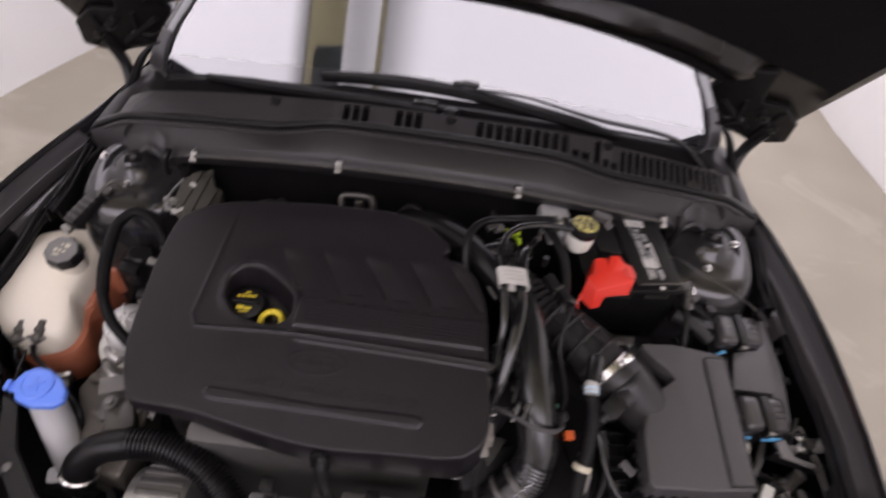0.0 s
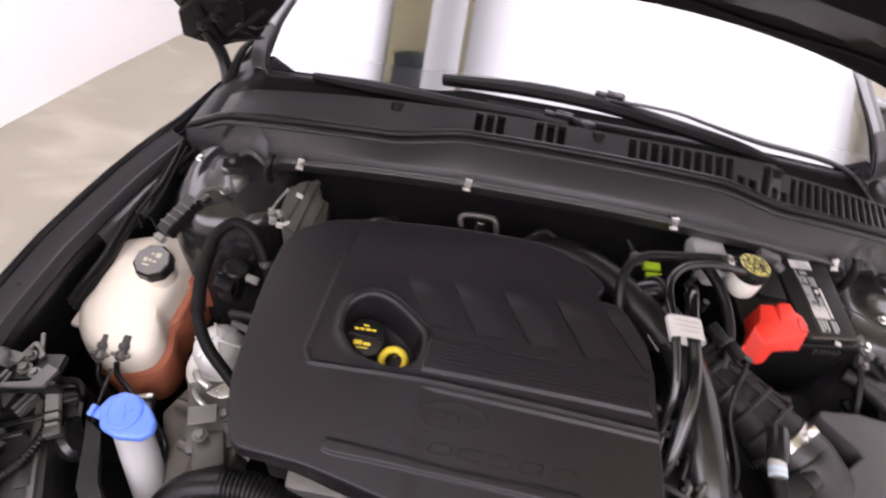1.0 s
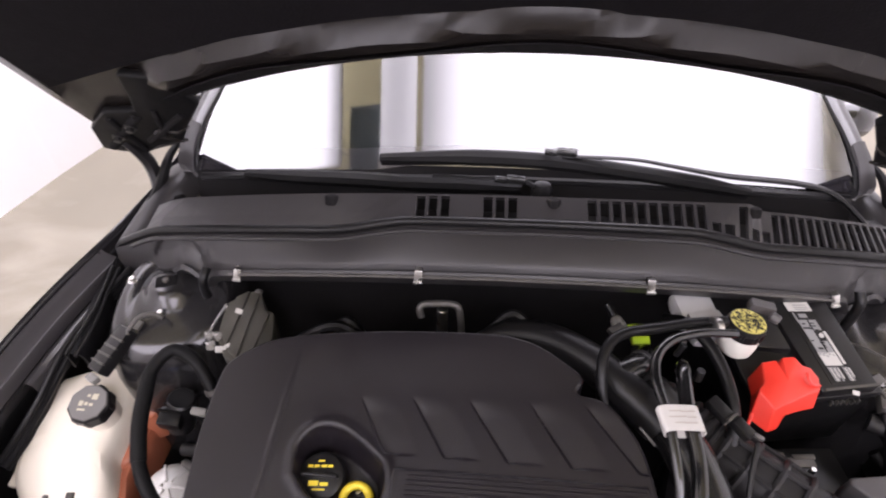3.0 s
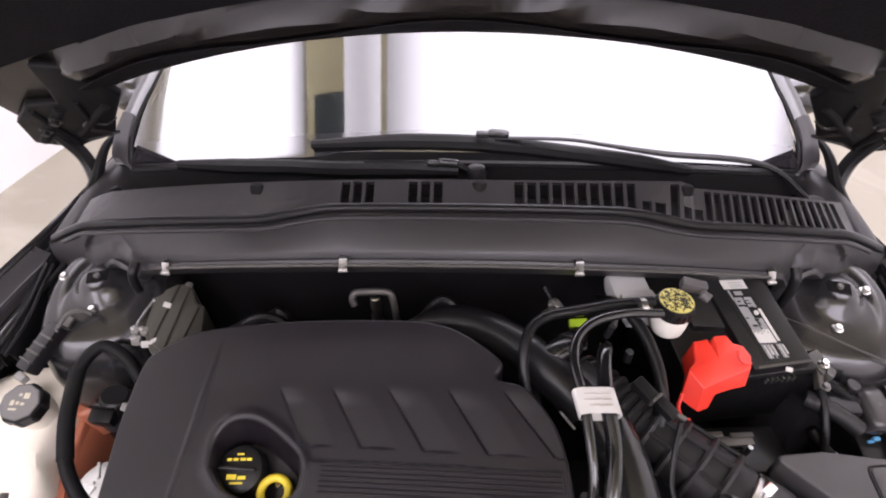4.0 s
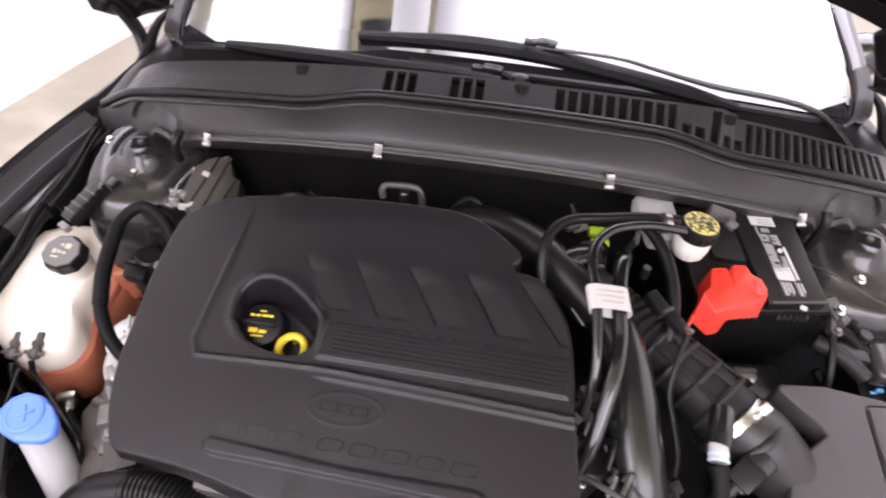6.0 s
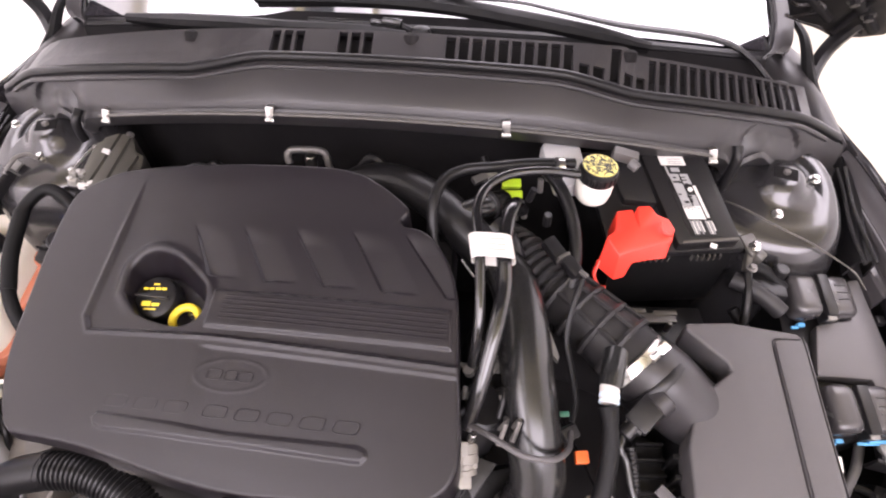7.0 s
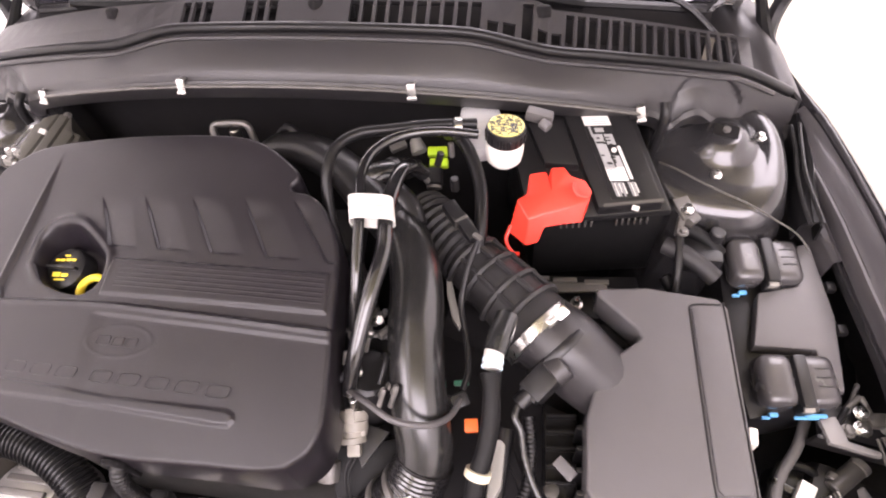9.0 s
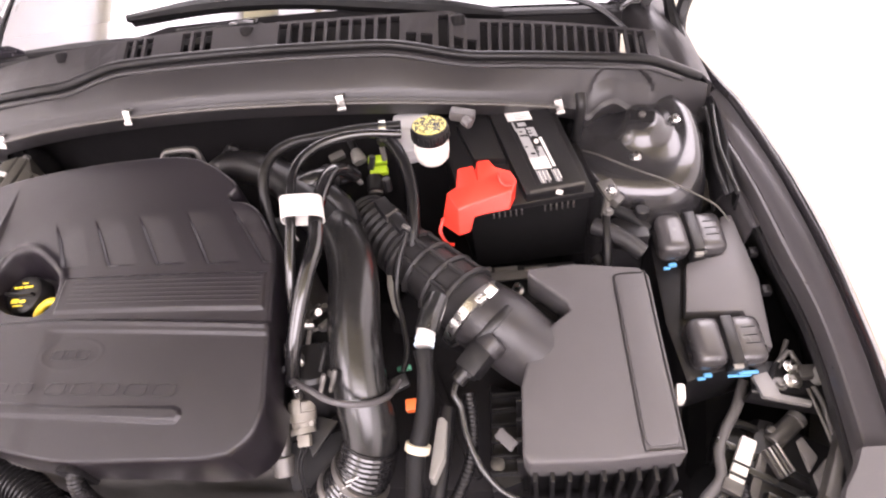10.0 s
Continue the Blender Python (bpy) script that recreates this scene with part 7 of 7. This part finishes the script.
    part("latch", box((0.146, -0.378, 0.900), (0.010, 0.016, 0.004), 0.001, (28, 0, 8)), BEIGE, g)
    s = thing("fuel_sensor", (0.112, -0.390, 0.800), "cast metal fuel sensor beside the cover", "sensor")
    part("body", join(rod((0.104, -0.365, 0.860), (0.112, -0.410, 0.825), 0.012), rod((0.103, -0.360, 0.866), (0.102, -0.350, 0.876), 0.009), rod((0.112, -0.408, 0.828), (0.115, -0.428, 0.812), 0.015)), DULL, s)
    part("flange", box((0.165, -0.405, 0.810), (0.10, 0.06, 0.03), 0.008, (25, 0, 15)), WIPERRUB, s)
    part("stay", prism([(0.150, -0.372), (0.186, -0.380), (0.160, -0.420), (0.150, -0.40)], lambda x, y: 0.862 + 0.3 * (y + 0.39), lambda x, y: 0.858 + 0.3 * (y + 0.39), 0.001), PLASTIC, s)
    o = solo("orange_clip", box((0.2805, -0.370, 0.887), (0.015, 0.014, 0.013), 0.002, (10, 0, 8)), ORANGE, (0.276, -0.361, 0.862), "orange plastic connector lock", "clip")
    solo("green_clip", box((0.262, -0.315, 0.872), (0.018, 0.007, 0.006), 0.002, (20, 0, 10)), GREENPL, (0.262, -0.315, 0.87), "small dark green plastic clip", "clip")
    lg = thing("lime_clip", (0.186, 0.025, 0.895), "lime green plastic connector clip", "clip")
    part("half", box((0.186, 0.034, 0.906), (0.030, 0.014, 0.012), 0.002, (20, 0, 5)), LIME, lg)
    part("half", box((0.190, 0.016, 0.900), (0.028, 0.013, 0.012), 0.002, (20, 0, 5)), LIME, lg)
    st = thing("hose_stub", (0.190, -0.03, 0.88), "black hose stub with a bright ring", "hose stub")
    part("stub", rod((0.186, 0.000, 0.905), (0.188, -0.022, 0.893), 0.013, 18), PLASTIC, st)
    part("ring", lathe([(0.008, 0), (0.0115, 0.001), (0.0115, 0.005), (0.008, 0.006)], aim((0.188, -0.022, 0.893), (0.189, -0.034, 0.886)), 20), GREYCAST, st, "bright metal ring")
    cone = thing("wiring_plug", (0.150, 0.04, 0.91), "pale grey ribbed wiring plug behind the hoses", "connector")
    part("shell", lathe([(0.005, 0), (0.009, 0.004), (0.012, 0.018), (0.012, 0.024), (0.0, 0.025)], aim((0.150, 0.046, 0.922), (0.164, 0.020, 0.905)), 16), GREYPL, cone)
    part("sleeve", rod((0.150, 0.046, 0.922), (0.140, 0.064, 0.930), 0.006), PLASTIC, cone)
    part("latch", box((0.138, -0.002, 0.950), (0.024, 0.012, 0.010), 0.002, (15, 0, 35)), GREYCAST, cone)
    h = thing("heat_shield", (0.25, -0.22, 0.88), "pale grey metal shield behind the charge pipe", "heat shield")
    part("blade", prism([(0.228, -0.176), (0.233, -0.182), (0.247, -0.225), (0.256, -0.250), (0.254, -0.258), (0.244, -0.245), (0.233, -0.212)], lambda x, y: 0.905 + 0.1 * (y + 0.2), lambda x, y: 0.895 + 0.1 * (y + 0.2), 0.002), GREYPL, h)
    k = thing("coolant_stub", (0.295, -0.40, 0.83), "pale grey plastic fin beside the breather", "fin")
    part("fin", prism([(0.307, -0.376), (0.313, -0.374), (0.319, -0.380), (0.318, -0.423), (0.308, -0.447), (0.302, -0.445)], 0.868, 0.84, 0.003), GREYPL, k)
    # small clutter between cover and hoses
    rnd = random.Random(11)
    e = thing("fuel_pump", (0.165, -0.34, 0.88), "dark metal fuel pump with bolts and fittings", "fuel pump")
    part("body", join(rod((0.150, -0.345, 0.84), (0.165, -0.335, 0.93), 0.030), box((0.170, -0.30, 0.88), (0.06, 0.07, 0.05), 0.01, (10, 0, 10))), PLASTIC, e)
    for x, y, z in ((0.150, -0.335, 0.94), (0.196, -0.335, 0.930), (0.200, -0.300, 0.935), (0.146, -0.300, 0.945), (0.150, -0.270, 0.95), (0.153, -0.372, 0.925)):
        part("fitting", rod((x, y, z - 0.012), (x + rnd.uniform(-0.006, 0.006), y + rnd.uniform(-0.006, 0.006), z + 0.008), rnd.uniform(0.004, 0.007), 8), rnd.choice([STEEL, GREYCAST, GREYCAST]), e)
    for i in range(22):
        a = Vector((rnd.uniform(0.143, 0.200), rnd.uniform(-0.365, -0.25), rnd.uniform(0.915, 0.955)))
        q = a + Vector((rnd.uniform(-0.014, 0.014), rnd.uniform(-0.014, 0.014), rnd.uniform(0.002, 0.014)))
        if i % 3:
            part("fitting", rod(a, q, rnd.uniform(0.0025, 0.0055), 8), rnd.choice([STEEL, GREYCAST, DULL, PLASTIC]), e)
        else:
            part("pipe_bit", tube([tuple(a), tuple((a + q) / 2 + Vector((0.006, 0.0, 0.008))), tuple(q + Vector((0.0, -0.02, -0.01)))], 0.003, 8, 5), rnd.choice([DULL, RUBBER, GREYCAST]), e)
    part("cross_tube", rod((0.128, -0.292, 0.938), (0.235, -0.296, 0.925), 0.0028), GREYCAST, e, "thin bright cross tube")
    part("bright_stem", rod((0.190, -0.262, 0.965), (0.193, -0.292, 0.955), 0.0045), STEEL, e)
    part("bright_stem", rod((0.126, -0.19, 1.005), (0.142, -0.208, 0.998), 0.0016), GREYCAST, e)
    for x, y, z in ((0.206, -0.062, 0.99), (0.222, -0.04, 0.985), (0.20, -0.10, 1.0), (0.232, -0.09, 0.975)):
        part("fitting", rod((x, y, z - 0.014), (x + rnd.uniform(-0.008, 0.008), y + rnd.uniform(-0.008, 0.008), z + 0.006), rnd.uniform(0.004, 0.006), 8), rnd.choice([GREYCAST, PLASTIC]), e)
    t = thing("transmission", (0.30, -0.30, 0.55), "dark cast transmission housing deep in the bay", "transmission")
    part("casing", box((0.28, -0.28, 0.66), (0.30, 0.30, 0.20), 0.03), DARK, t)
    part("bell_housing", rod((0.22, -0.15, 0.74), (0.36, -0.20, 0.74), 0.05), DARK, t)
    part("casing_rib", box((0.31, -0.33, 0.762), (0.012, 0.18, 0.012), 0.003, (0, 0, 25)), DARK, t)


breather()


def fuse_box():
    top = lambda x, y: 0.815 + 0.16 * (y + 0.14)
    f = thing("fuse_box", (0.68, -0.14, 0.70), "black fuse box with a matt lid and two latches", "fuse box")
    part("lid", prism([(0.642, -0.122), (0.694, -0.108), (0.702, -0.046), (0.719, -0.042), (0.734, -0.148), (0.729, -0.248), (0.711, -0.246), (0.703, -0.196), (0.629, -0.197)], top, lambda x, y: top(x, y) - 0.022, 0.004), FUSELID, f)
    part("tub", prism([(0.60, -0.04), (0.700, -0.035), (0.728, -0.13), (0.722, -0.25), (0.62, -0.285), (0.605, -0.20)], lambda x, y: top(x, y) - 0.020, 0.68, 0.006), PLASTIC, f)
    for cx, cy, w, d in ((0.649, -0.080, 0.096, 0.066), (0.668, -0.242, 0.094, 0.066)):
        m = pose(cx, cy, top(cx, cy) + 0.002, 10, 3, 6)
        def put(name, b, material, label=""):
            bmesh.ops.transform(b, matrix=m, verts=b.verts)
            return part(name, b, material, f, label)
        put("latch_cover", box((-0.024, 0, 0), (w * 0.46, d, 0.042), 0.017, seg=5), LATCHPL)
        put("latch_cover", box((0.027, 0, -0.002), (w * 0.48, d, 0.038), 0.016, seg=5), LATCHPL)
        put("latch", box((0.004, -0.002, 0.016), (0.016, d * 0.98, 0.012), 0.003), PLASTIC)
        put("latch_foot", box((0.006, -d * 0.5, 0.004), (0.020, 0.012, 0.024), 0.003), PLASTIC)
        for i in range(3):
            put("finger_rib", box((0.030, 0.014 - i * 0.011, 0.0165), (0.018, 0.0018, 0.003), 0.0008), PLASTIC)
        # Blue pieces paint the blue reflections under the latches.
        put("blue_glint", join(box((0.024, -d * 0.5 - 0.006, -0.010), (0.026, 0.005, 0.006), 0.002), box((0.014, -d * 0.5 - 0.008, -0.014), (0.030, 0.004, 0.003), 0.001)), BLUEGLINT, "bright blue glint modelled as a small piece")
        put("blue_glint", join(box((-0.026, -d * 0.5 - 0.005, -0.014), (0.011, 0.006, 0.007), 0.002), box((-0.034, -d * 0.5 - 0.008, -0.017), (0.010, 0.004, 0.004), 0.001)), BLUEGLINT, "bright blue glint modelled as a small piece")
        put("latch_tip", box((0.004, -d * 0.5 - 0.003, 0.012), (0.013, 0.008, 0.009), 0.002), GREYPL, "pale latch tip")
    for x, y in ((0.736, -0.105), (0.740, -0.165)):
        part("lid_hook", box((x, y, top(x, y) - 0.004), (0.012, 0.014, 0.012), 0.003), PLASTIC, f)
    s = thing("loom_clip", (0.575, -0.31, 0.80), "white plastic clip on a wire", "clip")
    part("clip", box((0.587, -0.338, 0.850), (0.010, 0.020, 0.020), 0.003, (0, 0, -8)), WHITEPL, s)
    hose("bonnet_cable", [(0.505, 0.024, 0.912), (0.525, 0.006, 0.918), (0.552, -0.014, 0.918), (0.582, -0.030, 0.914), (0.618, -0.040, 0.903), (0.651, -0.050, 0.888), (0.680, -0.066, 0.878), (0.700, -0.082, 0.860)], 0.0013, "thin dark release cable across the tower foot", "cable", DULL, 8)
    hose("wiring_loom", [(0.515, -0.082, 0.86), (0.535, -0.095, 0.862), (0.556, -0.109, 0.858), (0.578, -0.124, 0.848)], 0.0125, "thick taped wiring loom to the fuse box", "wiring", DUCT, n=14)
    hose("wiring_loom", [(0.545, -0.06, 0.87), (0.570, -0.07, 0.862), (0.590, -0.085, 0.85)], 0.009, "thin taped wiring loom by the fuse box", "wiring", WIPERRUB, n=12)
    hose("wiring_loom", [(0.515, -0.12, 0.84), (0.54, -0.15, 0.82), (0.57, -0.165, 0.80)], 0.008, "thin taped wiring loom by the fuse box", "wiring", WIPERRUB, n=12)
    j = thing("junction_stud", (0.565, -0.085, 0.85), "black junction post with bright fittings", "terminal")
    part("post", join(box((0.565, -0.085, 0.845), (0.05, 0.04, 0.03), 0.006), rod((0.58, -0.07, 0.85), (0.582, -0.068, 0.878), 0.010)), PLASTIC, j)
    part("nut", rod((0.545, -0.15, 0.80), (0.546, -0.15, 0.815), 0.012, 12), ALU, j)
    # corner bracket and drain tube near the cowl end
    hose("drain_tube", [(0.500, 0.058, 0.990), (0.501, 0.046, 0.978), (0.499, 0.040, 0.955), (0.495, 0.036, 0.925)], 0.0075, "black drain tube from the cowl end", n=10)
    hose("drain_tube", [(-0.50, 0.065, 0.975), (-0.503, 0.050, 0.965), (-0.505, 0.045, 0.945), (-0.503, 0.043, 0.93)], 0.007, "black drain tube from the cowl end", n=10)
    hose("lamp_wire", [(0.755, -0.24, 0.76), (0.735, -0.262, 0.775), (0.72, -0.285, 0.765)], 0.004, "thin wire to the lamp bracket", "cable", n=8)
    hose("front_bar", [(0.706, -0.262, 0.730), (0.690, -0.297, 0.728), (0.668, -0.330, 0.724), (0.655, -0.357, 0.722), (0.650, -0.391, 0.720), (0.624, -0.420, 0.715), (0.61, -0.46, 0.70)], 0.007, "bent black steel bar beside the lamp", "bar", MIDGREY, 10)


fuse_box()
